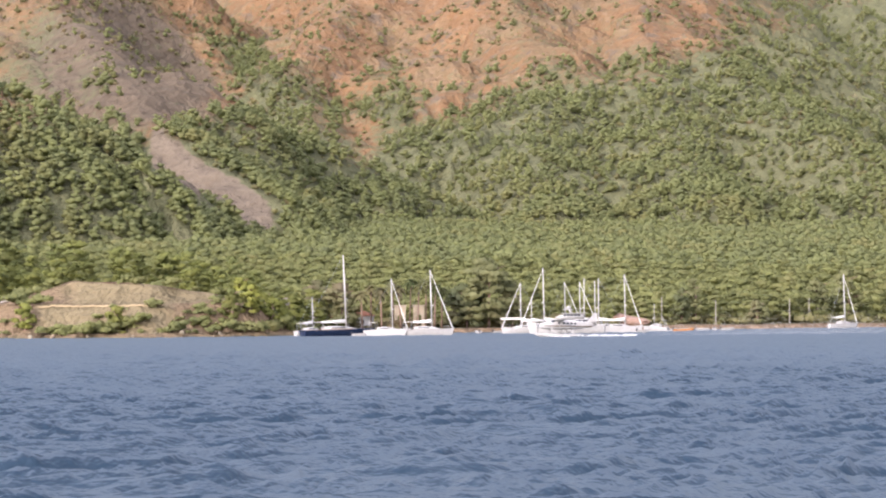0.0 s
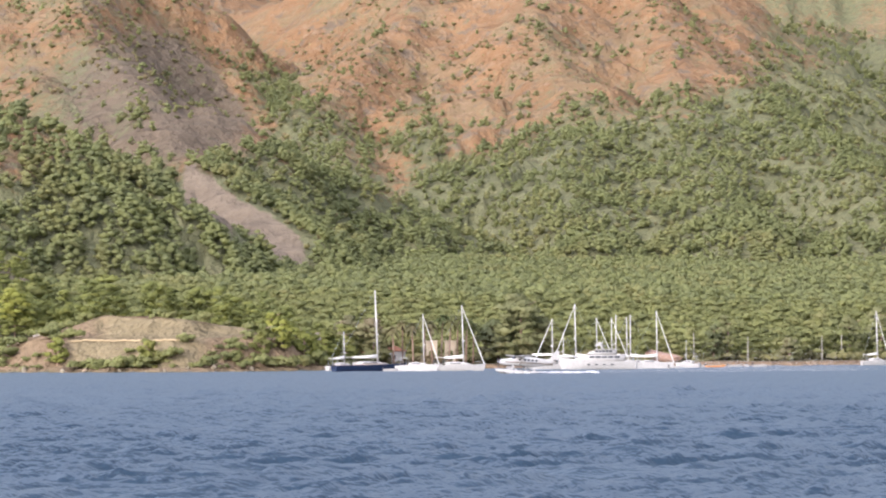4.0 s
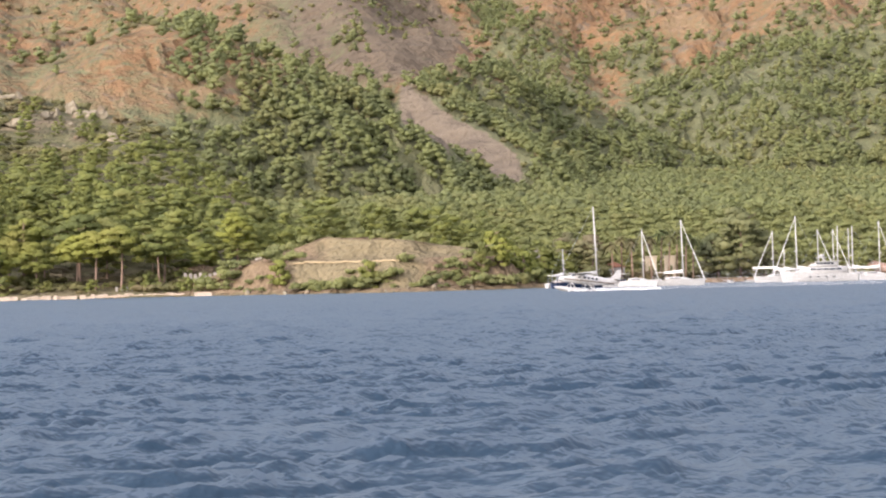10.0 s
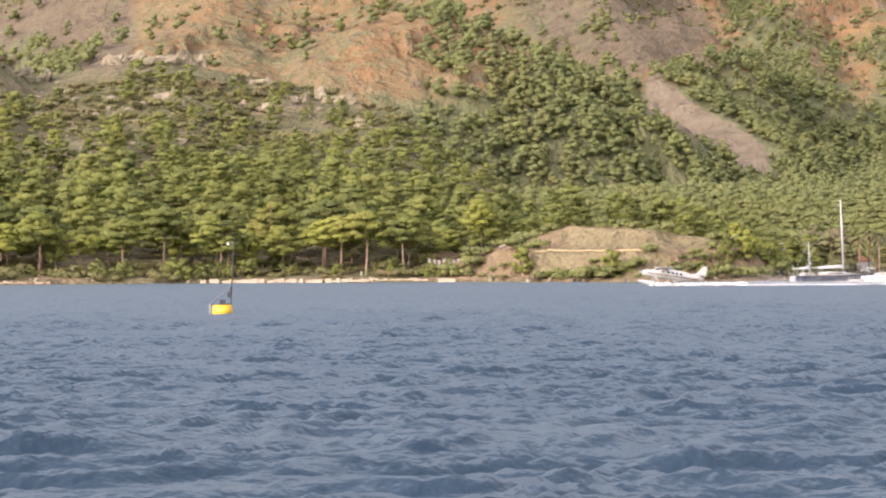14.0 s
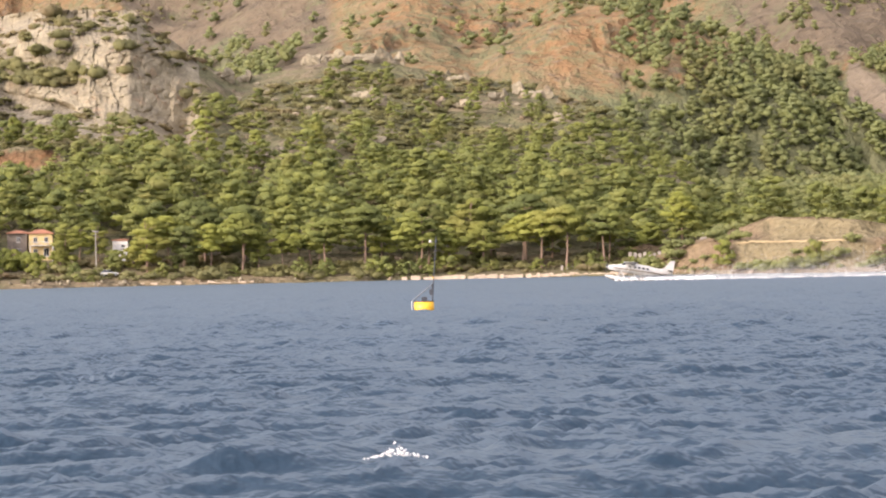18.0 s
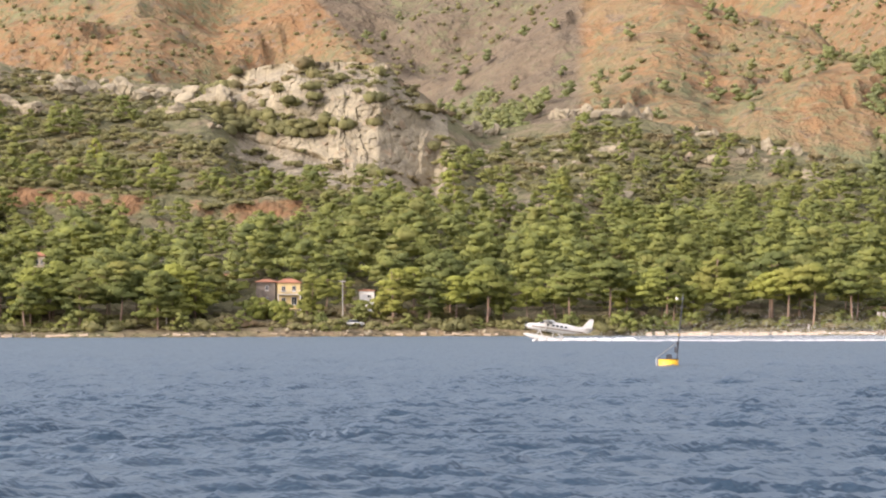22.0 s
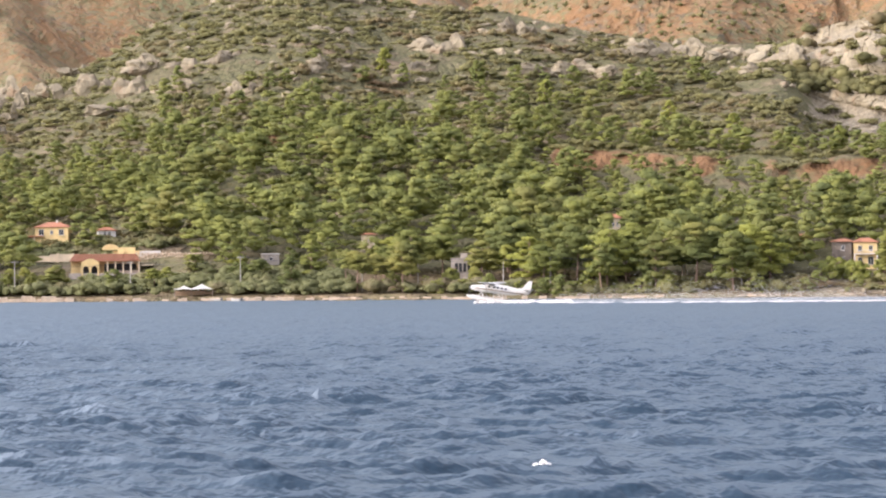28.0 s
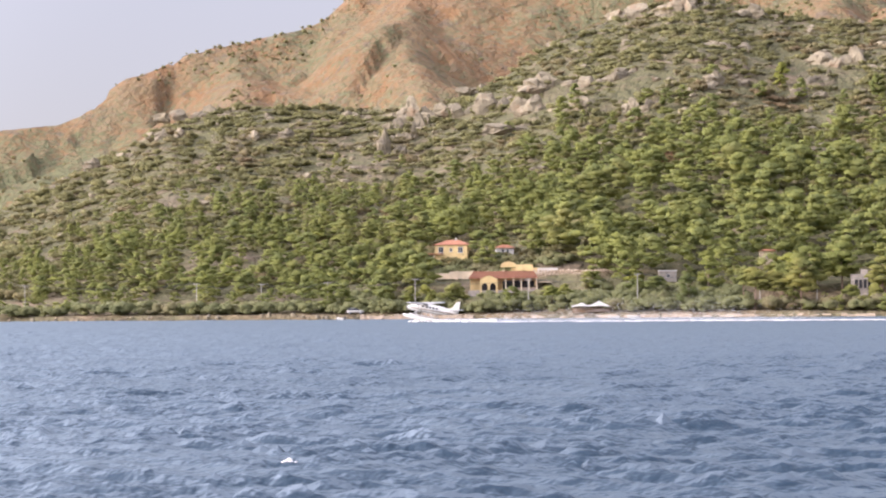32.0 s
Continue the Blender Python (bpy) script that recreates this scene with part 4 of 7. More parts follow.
    n = len(x)
    joined("scrub", "low olive-green maquis shrubs on stony slopes", "shrubs", shapes,
           np.stack([x, y, z - 0.15, rng.rand(n) * 6.3, size * 1.3, size * (0.75 + 0.45 * rng.rand(n)), rng.randint(0, 6, n)], 1), SHRUB)
    # young pines and leafy bushes that come down to the water
    shapes = [crown_mesh(rng, [(x, y, z, rad * 1.1, 0.7) for x, y, z, rad, flat in pine_clumps(rng, 4.2, 0.06, 1.7, 13)], 20, 0.3, 0.85, 0) for _ in range(6)]
    ay, ry = jittered(rng, 11.2, 37, 540, 600, 3.9)
    dy = ry - table(SHORE, 1, ay)
    x, y = -np.sin(np.radians(ay)) * ry, np.cos(np.radians(ay)) * ry
    pick = (dy > 3.2) & (dy < 24) & (rng.rand(len(ay)) < np.where(dy < 12, 0.52, 0.3)) & (fbm(x, y, 14, 2) > 0.40) & (~cleared(ay, dy) | ((dy > 12) & (dy < 24) & (np.abs(ay - 25.3) > 0.35)))
    x, y = x[pick], y[pick]
    n = len(x)
    size = 0.35 + 0.85 * rng.rand(n) ** 1.5
    joined("young_pines", "young green pines and bushes along the water's edge", "young trees", shapes,
           np.stack([x, y, lie(x, y)[0] - 0.2, rng.rand(n) * 6.3, size * 1.15, size, rng.randint(0, 6, n)], 1), PINE_STUFF)
    # small pines and green bushes on the banks of the headland
    shapes = [crown_mesh(rng, [(rng.normal(0, 0.6), rng.normal(0, 0.6), 0.5 + 0.9 * rng.rand(), 0.6 + 0.3 * rng.rand(), 0.6) for _ in range(6)], 16, 0.3, 0.8, 0) for _ in range(5)]
    ah, rh = jittered(rng, 3.4, 11.4, 530, 572, 2.7)
    dh = rh - table(SHORE, 1, ah)
    foot = (dh > 2.2) & (dh < 9 + 4 * rng.rand(len(ah))) & (rng.rand(len(ah)) < 0.5) & ~cleared(ah, dh)
    flank = (dh > 8) & (dh < 34) & (rng.rand(len(ah)) < 0.2) & ((ah > 9.4) | (ah < 5.4)) & ~cleared(ah, dh)
    low = foot | flank
    x = np.concatenate([xs[on_head], -np.sin(np.radians(ah[low])) * rh[low]])
    y = np.concatenate([ys[on_head], np.cos(np.radians(ah[low])) * rh[low]])
    n = len(x)
    size = 0.65 + 1.25 * rng.rand(n) ** 2
    joined("headland_bushes", "yellow-green bushes and young pines on the bare headland", "shrubs", shapes,
           np.stack([x, y, lie(x, y)[0] - 0.2, rng.rand(n) * 6.3, size * 1.2, size, rng.randint(0, 5, n)], 1), BAY_WOOD)
    # the sparse scrub of the mountains
    shapes = [crown_mesh(rng, [(0, 0, 0.6, 1.1, 0.8)], 9, 0.5, 0.85, 0) for _ in range(5)]
    x, y = xm[keep_m], ym[keep_m]
    n = len(x)
    size = 1.0 + 1.6 * rng.rand(n) ** 2
    joined("mountain_scrub", "sparse dark scrub on the red mountain slopes", "shrubs", shapes,
           np.stack([x, y, lie(x, y)[0] - 0.2, rng.rand(n) * 6.3, size * 1.2, size, rng.randint(0, 5, n)], 1), SHRUB)
    # garden bushes and hedge trees along the road, each a leafy mound
    shapes = [crown_mesh(rng, [(rng.normal(0, 0.75), rng.normal(0, 0.75), 0.5 + 1.1 * rng.rand(), 0.55 + 0.25 * rng.rand(), 0.75) for q in range(9)], 22, 0.26, 0.8) for _ in range(5)]
    ag, rg = jittered(rng, 33.0, 57, 545, 700, 3.1)
    dg = rg - table(SHORE, 1, ag)
    x, y = -np.sin(np.radians(ag)) * rg, np.cos(np.radians(ag)) * rg
    low = (dg > 6) & (dg < np.where(ag < 37.6, 13, np.where(ag < 47, 33, 14))) & ~((np.abs(ag - 41.24) < 0.55) & (dg < 12)) & ~((np.abs(ag - 46.75) < 0.35) & (dg < 9))
    low |= (np.abs(ag - 43.7) < 1.9) & (dg > 60) & (dg < 86) & (rng.rand(len(ag)) < 0.7)
    pick = low & (fbm(x, y, 9, 2) > 0.33)
    x, y, ag, dg = x[pick], y[pick], ag[pick], dg[pick]
    n = len(x)
    size = (0.8 + 0.8 * rng.rand(n)) * np.where((np.abs(ag - 43.4) < 1.7) & (dg > 18), 0.85, 1.15)
    joined("garden_bushes", "dense dark green bushes of the waterside gardens", "shrubs", shapes,
           np.stack([x, y, lie(x, y)[0] - 0.2, rng.rand(n) * 6.3, size * 1.25, size, rng.randint(0, 5, n)], 1), BROAD)


plants()


# ---- limestone ----
def rock_mesh(rng, name, wide, deep, high, level=3, edge=0.24):
    """A weathered block: an uneven ball cut by random planes, with a jagged top."""
    bm = bmesh.new()
    bmesh.ops.create_icosphere(bm, subdivisions=level, radius=1)
    cuts = [(Vector((rng.normal(), rng.normal(), rng.normal() * 0.6)).normalized(), 0.48 + 0.34 * rng.rand()) for _ in range(24)]
    off = Vector((rng.rand() * 50, rng.rand() * 50, 0))
    ledge = rng.rand(40)
    for v in bm.verts:
        for nrm, dist in cuts:
            over = v.co.dot(nrm) - dist
            if over > 0:
                v.co -= nrm * over * 0.95
        k = noise.fractal(v.co * 2.2 + off, 0.8, 2.2, 5) * edge + (ledge[int((v.co.z + 1.6 + 0.2 * noise.noise(v.co * 2 + off)) * 5.5) % 40] - 0.5) * 0.12
        v.co = Vector((v.co.x * (1 + k), v.co.y * (1 + k), v.co.z * (1 + 0.4 * k)))
        v.co = Vector((v.co.x * wide / 2, v.co.y * deep / 2, v.co.z * high * 0.62 + high * 0.2))
    me = bpy.data.meshes.new(name)
    bm.to_mesh(me)
    bm.free()
    me.materials.append(LIMESTONE)
    return me


def joints(u, v, wide, high, seed):
    """Fractured rock: blocks of about wide x high that stand out by 0 to 1, with clefts between them."""
    x, y = u / wide, v / high
    cx, cy = np.floor(x).astype(int), np.floor(y).astype(int)
    first, second, own = np.full(x.shape, 9.0), np.full(x.shape, 9.0), np.zeros(x.shape)
    for i in (-1, 0, 1):
        for j in (-1, 0, 1):
            a, b = (cx + i + 37 * seed) & 255, (cy + j + 11 * seed) & 255
            far = np.hypot(cx + i + 0.15 + 0.7 * GRID[a, b] - x, cy + j + 0.15 + 0.7 * GRID[b, a] - y)
            near = far < first
            second = np.where(near, first, np.minimum(second, far))
            own = np.where(near, GRID[(a + 91) & 255, (b + 53) & 255] + 0.5 * (y - cy - j - 0.5) * (GRID[(a + 7) & 255, b] - 0.5), own)
            first = np.where(near, far, first)
    return own - 0.22 * np.exp(-((second - first) / 0.12) ** 2)


# bearing, elevation, width and height of the outcrops
OUTCROPS = ((19.2, 4.65, 5, 4), (18.7, 4.72, 6, 4.5), (18.1, 4.68, 6, 4), (17.5, 4.66, 5, 4), (18.12, 3.82, 3, 3), (17.6, 3.6, 2.6, 2.4), (16.47, 3.65, 4, 2.6),
            (16.3, 4.25, 4, 2.4), (15.9, 4.2, 3, 2), (14.8, 3.75, 3, 2.6), (14.4, 3.85, 4, 3), (14.1, 3.75, 4, 3), (13.46, 3.2, 2.6, 2.6), (17.95, 2.75, 4, 2),
            (15.9, 3.6, 4, 2), (21.3, 4.35, 6, 3), (20.9, 4.3, 4, 2.5), (21.6, 2.2, 4, 2.4), (21.3, 2.1, 3, 2),
            (33.57, 5.75, 6, 4), (31.8, 4.7, 6, 3), (30.4, 5.2, 7, 4), (29.8, 5.2, 6, 4), (29.24, 5.12, 8, 5), (28.7, 5.1, 6, 4), (28.2, 5.15, 7, 4), (27.5, 5.0, 9, 5),
            (29.2, 4.7, 5, 2.5), (26.9, 5.15, 6, 5), (26.6, 4.8, 6, 4), (30.9, 5.35, 6, 3), (28.0, 4.75, 4, 2.5), (33.1, 4.8, 9, 4), (31.9, 4.75, 8, 4), (32.4, 4.85, 6, 4),
            (42.19, 5.9, 9, 7), (40.4, 5.2, 6, 4), (38.1, 5.85, 9, 4), (39.4, 6.7, 13, 7), (38.9, 6.75, 9, 6), (37.9, 6.6, 9, 5), (35.3, 5.45, 7, 6), (36.0, 5.45, 9, 5),
            (43.27, 4.6, 9, 8), (45.27, 4.2, 8, 9), (45.0, 4.25, 9, 7), (42.8, 4.0, 10, 5), (41.5, 4.5, 8, 5), (38.0, 5.0, 7, 4), (40.1, 4.4, 5, 4), (39.7, 4.55, 4, 3),
            (36.1, 4.65, 5, 5), (33.6, 5.75, 5, 4), (30.3, 5.25, 7, 3.5), (42.0, 5.0, 9, 5), (42.5, 4.45, 7, 6), (41.0, 5.05, 7, 6), (40.2, 5.3, 5, 5), (35.9, 5.0, 5, 6),
            (50.38, 4.35, 8, 5), (50.89, 3.95, 7, 4), (51.2, 3.9, 5, 4), (48.1, 3.85, 5, 3), (52.6, 3.2, 5, 3), (45.85, 3.45, 4.5, 8), (45.65, 3.75, 5, 8), (45.4, 4.05, 5, 7), (45.25, 4.25, 5, 6), (49.2, 3.85, 5, 3),
            (46.4, 4.3, 5, 3), (35.6, 5.35, 6, 4), (44.0, 4.45, 6, 5), (43.8, 4.9, 6, 4), (47.4, 4.2, 3, 2.5), (51.9, 3.45, 4, 2.5), (50.0, 4.4, 6, 3), (34.4, 5.3, 5, 4))


def limestone():
    rng = np.random.RandomState(5)
    shapes = []
    for i in range(8):
        bm = bmesh.new()
        for j in range(5):
            one = rock_mesh(rng, "lump", 0.8 + 0.7 * rng.rand(), 0.9, 0.8 + 0.9 * rng.rand() * (j < 3), 3, 0.42)
            one.transform(pose(rng.normal(0, 0.48), rng.normal(0, 0.25), -0.15, rng.normal(0, 12), rng.normal(0, 12), rng.rand() * 360))
            bm.from_mesh(one)
            bpy.data.meshes.remove(one)
        me = bpy.data.meshes.new("limestone_outcrop")
        bm.to_mesh(me)
        bm.free()
        me.materials.append(LIMESTONE)
        shapes.append(me)
    for az, el, wide, high in OUTCROPS:
        x, y, z, r = drop(az, el)
        ob = tagged(new("limestone_outcrop", shapes[rng.randint(8)]), "weathered pale grey limestone outcrop on the scrubby hillside", "rock", "limestone outcrops")
        ob.matrix_world = Matrix.LocRotScale((x, y, z + (0.6 if az < 22 else 0.6 if az < 34 else -0.12 * high)), Euler((0, 0, radians(az) + rng.normal(0, 0.5))), (wide * (1.5 if 26 < az < 34 else 1.6 if az < 22 else 1.3), wide * 0.7, high * (1.35 if az < 22 else 1.15 if az < 34 else 1.0)))
    # small stones strewn between them
    v, f = ICO[1]
    stones = [(v * (0.75 + 0.5 * rng.rand(len(v), 1)), f) for _ in range(5)]
    a, r = jittered(rng, 12, 54, 690, 1005, 7.5)
    d = r - table(SHORE, 1, a)
    u = d / (table(CREST_Z, 2, a) - table(SHORE, 1, a))
    x, y = -np.sin(np.radians(a)) * r, np.cos(np.radians(a)) * r
    keep = (u > 0.42) & (u < 1.0) & (fbm(x + 50, y, 40, 3) > 0.60 - 0.14 * u) & (rng.rand(len(a)) < 0.75)
    x, y, a = x[keep], y[keep], a[keep]
    z = lie(x, y)[0]
    n = len(x)
    size = 0.45 + 1.5 * rng.rand(n) ** 2.2
    joined("stones", "small pale limestone blocks strewn over the slope", "rocks", stones,
           np.stack([x, y, z + size * 0.1, rng.rand(n) * 6.3, size * 1.2, size * 0.8, rng.randint(0, 5, n)], 1), LIMESTONE)
    # cliff: fractured rock faces that stand out from the brow of the hill
    cliff = thing("limestone_cliff", "massive pale grey limestone cliff with ledges and clefts on the hill", "cliff")
    az, step = np.arange(21.75, 27.5, 0.028), 110
    low = np.interp(az, (21.7, 22.2, 24.0, 24.3, 25.2, 26.9, 27.5), (3.1, 2.5, 2.4, 3.2, 3.6, 3.95, 4.9))
    r = np.arange(600.0, 1000.0, 1.0)
    ang = np.radians(az)
    land = np.degrees(np.arctan2(lie(-np.sin(ang)[:, None] * r, np.cos(ang)[:, None] * r)[0] - EYE_H, r))
    peak = land.max(1)
    top = peak + 0.10 + 0.14 * fbm(az * 15, az * 0, 7, 3) - 0.25 * smooth((22.3 - az) / 0.4) - 0.3 * smooth((az - 26.9) / 0.5)
    A = np.repeat(az[:, None], step, 1)
    E = low[:, None] + np.linspace(0, 1, step)[None] * (top - low)[:, None]
    hit = np.array([[r[min(len(r) - 1, int(np.argmax(land[i] >= min(e, peak[i] - 0.02))))] for e in E[i]] for i in range(len(az))])
    for _ in range(6):
        hit[:, 1:-1] = (hit[:, :-2] + 2 * hit[:, 1:-1] + hit[:, 2:]) / 4
        hit[1:-1] = (hit[:-2] + 2 * hit[1:-1] + hit[2:]) / 4
    hit = np.maximum(hit, 788)
    U, V = A * 14.8, E * 14.8
    U, V = U + (fbm(U, V, 7, 3) - 0.5) * 5, V + (fbm(U + 90, V, 7, 3) - 0.5) * 4
    out = 2.2 + 2.4 * joints(U, V, 9, 21, 1) + 1.35 * joints(U, V, 5.0, 4.6, 2) + 0.95 * joints(U, V, 1.8, 2.0, 3) + 13 * (fbm(U, V, 24, 5) - 0.5)
    out = 2.2 + (out - 2.2) * (0.35 + 0.65 * smooth((A - 21.9) / 0.9))
    # scrubby hollow below the upper wall, and the foot and flanks sink into the slope
    out -= 4.5 * np.exp(-((E - 4.62 - (A - 25.8) * 0.12) / 0.30) ** 2) * smooth((A - 24.4) / 0.5)
    out -= 7 * smooth((A - 26.9) / 0.5) + 4 * smooth((22.0 - A) / 0.25)
    foot = smooth((low[:, None] + 0.28 + 0.25 * fbm(U, V, 9, 3) - E) / 0.28)
    out = out * (1 - foot) - 2.5 * foot
    R = hit - out
    Z = EYE_H + R * np.tan(np.radians(E))
    X, Y = -np.sin(np.radians(A)) * R, np.cos(np.radians(A)) * R
    edges = [0, 34, 62, 93, 130, 168, len(az) - 1]
    for i, j in zip(edges, edges[1:]):
        pts = np.stack([X[i:j + 1], Y[i:j + 1], Z[i:j + 1]], 2)
        rear = pts[:, -1:] * (1 + 14 / 860.0) - (0, 0, 9.0)
        pts = np.concatenate([pts, rear], 1)
        part("buttress", sheet("buttress", pts.reshape(-1, 3), step + 1, j - i + 1, LIMESTONE), LIMESTONE, cliff)
    # scrub in the clefts and on the ledges
    spots = []
    lean = np.gradient(R, axis=1) / np.maximum(np.gradient(Z, axis=1), 0.05)
    for i, j in zip(*np.nonzero((rng.rand(*R.shape) < 0.05) & (lean > 0.25))):
        hollow = math.exp(-((E[i, j] - 4.62 - (A[i, j] - 25.8) * 0.12) / 0.34) ** 2) * (A[i, j] > 24.5)
        if rng.rand() < 0.022 + 0.80 * hollow:
            k = 2.4 - 0.5 * hollow
            spots.append((X[i, j], Y[i, j], Z[i, j] - 0.4, rng.rand() * 6.3, k * (0.7 + 0.9 * rng.rand()), k * (0.7 + 0.7 * rng.rand()), rng.randint(0, 4)))
    shapes = [crown_mesh(rng, [(rng.normal(0, 0.7), rng.normal(0, 0.7), 0.6, 1.0, 0.7) for _ in range(2)], 9, 0.42, 0.9) for _ in range(4)]
    joined("ledge_scrub", "dark green shrubs rooted in the clefts of the cliff", "shrubs", shapes, spots, SHRUB)


limestone()


# ---- shaping helpers ----
def box(bm, x, y, z, sx, sy, sz, bevel=0.0):
    """A box of that size about (x, y, z)."""
    made = bmesh.ops.create_cube(bm, size=1, matrix=Matrix.LocRotScale((x, y, z), None, (sx, sy, sz)))
    if bevel:
        edges = list({e for v in made["verts"] for e in v.link_edges})
        bmesh.ops.bevel(bm, geom=edges, offset=bevel, segments=2, affect="EDGES")
    return bm


def rod(bm, a, b, ra, rb=None, sides=8):
    """A tapered rod from a to b."""
    a, b = Vector(a), Vector(b)
    m = Matrix.Translation((a + b) / 2) @ (b - a).to_track_quat("Z", "Y").to_matrix().to_4x4()
    bmesh.ops.create_cone(bm, cap_ends=True, segments=sides, radius1=ra, radius2=ra if rb is None else rb, depth=(b - a).length, matrix=m)
    return bm


def loft(bm, sections, sides=20, power=2.6, along="x"):
    """A closed body through rounded sections: place along, side shift, height, half width, half height."""
    rings = []
    for s, y, z, w, h in sections:
        ring = []
        for i in range(sides):
            a = 2 * math.pi * i / sides
            c, d = math.cos(a), math.sin(a)
            u = math.copysign(abs(c) ** (2 / power), c) * w + y
            v = math.copysign(abs(d) ** (2 / power), d) * h + z
            ring.append(bm.verts.new((s, u, v) if along == "x" else (u, s, v)))
        rings.append(ring)
    for p, q in zip(rings, rings[1:]):
        for i in range(sides):
            bm.faces.new((p[i], p[(i + 1) % sides], q[(i + 1) % sides], q[i]))
    bm.faces.new(rings[0]), bm.faces.new(rings[-1])
    bmesh.ops.recalc_face_normals(bm, faces=bm.faces)
    return bm


def plate(bm, points, thick):
    """A flat slab over an outline in the x-z plane, thick along y."""
    front = [bm.verts.new((x, -thick / 2, z)) for x, z in points]
    rear = [bm.verts.new((x, thick / 2, z)) for x, z in points]
    bm.faces.new(front), bm.faces.new(rear[::-1])
    n = len(points)
    for i in range(n):
        bm.faces.new((front[i], rear[i], rear[(i + 1) % n], front[(i + 1) % n]))
    bmesh.ops.recalc_face_normals(bm, faces=bm.faces)
    return bm


def at_sea(az, r, heading, z=0.0):
    x, y = way(az, r)
    return pose(x, y, z, 0, 0, heading)


# ---- the floatplane ----
def build_plane():
    """Nose along +x, the floats' waterline at z = 0."""
    p = thing("floatplane", "white single-engine high-wing floatplane taking off on twin floats", "seaplane")
    body = ((5.35, 0, 1.95, 0.20, 0.20), (5.15, 0, 1.95, 0.42, 0.42), (4.6, 0, 1.97, 0.58, 0.55), (3.6, 0, 2.02, 0.66, 0.64), (2.9, 0, 2.12, 0.76, 0.78), (2.2, 0, 2.25, 0.80, 0.93),
            (0.5, 0, 2.28, 0.82, 0.95), (-1.6, 0, 2.28, 0.80, 0.92), (-3.2, 0, 2.31, 0.60, 0.72), (-4.8, 0, 2.40, 0.38, 0.50), (-6.0, 0, 2.48, 0.20, 0.32), (-6.3, 0, 2.50, 0.06, 0.18))
    hull = part("fuselage", loft(bmesh.new(), body, 24, 3.0), WHITE, p, "white painted fuselage", True)

    def half(x):
        rows = sorted((s[0], s[3], s[2], s[4]) for s in body)
        return [float(np.interp(x, [q[0] for q in rows], [q[k] for q in rows])) for k in (1, 2, 3)]

    for side in (-1, 1):
        for x in (1.55, 0.55, -0.2, -0.95, -1.7):
            w, zc, h = half(x)
            bm = box(bmesh.new(), x, side * (w - 0.02), 2.58, 0.46, 0.10, 0.36, 0.04)
            part("cabin_window", bm, GLASS, hull, "dark oval cabin window")
        bm = bmesh.new()
        n = 18
        for i in range(n):
            xa, xb = 4.4 - 9.6 * i / n, 4.4 - 9.6 * (i + 1) / n
            (wa, za, ha), (wb, zb, hb) = half(xa), half(xb)
            pa, pb = 2.02 + 0.010 * (2 - xa), 2.02 + 0.010 * (2 - xb)
            k = 1.02
            v = [bm.verts.new((xa, side * wa * k, pa - 0.09)), bm.verts.new((xb, side * wb * k, pb - 0.09)), bm.verts.new((xb, side * wb * k, pb + 0.09)), bm.verts.new((xa, side * wa * k, pa + 0.09))]
            bm.faces.new(v)
        bmesh.ops.solidify(bm, geom=bm.faces[:], thickness=0.02)
        part("stripe", bm, GOLD, hull, "dark bronze stripe along the side")
    part("windscreen", loft(bmesh.new(), ((3.15, 0, 2.52, 0.60, 0.18), (2.75, 0, 2.72, 0.70, 0.28), (2.3, 0, 2.86, 0.74, 0.28)), 16, 3.0), GLASS, hull, "dark raked windscreen", True)
    bm = bmesh.new()
    for side in (-1, 1):
        loft(bm, ((0, 1.55, 3.18, 0.95, 0.12), (side * 3.5, 1.5, 3.26, 0.92, 0.11), (side * 7.0, 1.4, 3.38, 0.66, 0.08), (side * 7.9, 1.38, 3.42, 0.40, 0.05)), 14, 2.2, "y")
    part("wing", bm, WHITE, p, "long white high wing", True)
    for side in (-1, 1):
        part("wing_strut", rod(bmesh.new(), (1.75, side * 0.78, 1.62), (1.6, side * 3.6, 3.18), 0.07), WHITE, p)
        bm = loft(bmesh.new(), ((-5.2, side * 1.55, 2.98, 1.5, 0.05), (-5.5, side * 1.55, 2.98, 1.55, 0.07), (-6.0, side * 1.5, 2.98, 1.45, 0.05), (-6.2, side * 1.45, 2.98, 1.4, 0.02)), 14, 3)
        part("tailplane", bm, WHITE, p, "", True)
    part("tail_fin", plate(bmesh.new(), ((-3.6, 2.95), (-4.6, 3.15), (-5.7, 4.65), (-6.45, 4.72), (-6.35, 2.7), (-5.2, 2.75)), 0.16), WHITE, p, "tall swept white tail fin")
    part("tail_beacon", box(bmesh.new(), -6.1, 0, 4.80, 0.25, 0.10, 0.14, 0.03), BLACK, p)
    prop = part("propeller", rod(bmesh.new(), (5.35, 0, 1.95), (5.75, 0, 1.95), 0.22, 0.03, 14), STEEL, p, "bare metal spinner with three blades", True)
    for k in range(3):
        a = k * 2.094 + 0.5
        part("blade", rod(bmesh.new(), (5.48, 0, 1.95), (5.48, math.cos(a) * 1.3, 1.95 + math.sin(a) * 1.3), 0.09, 0.04, 6), BLACK, prop)
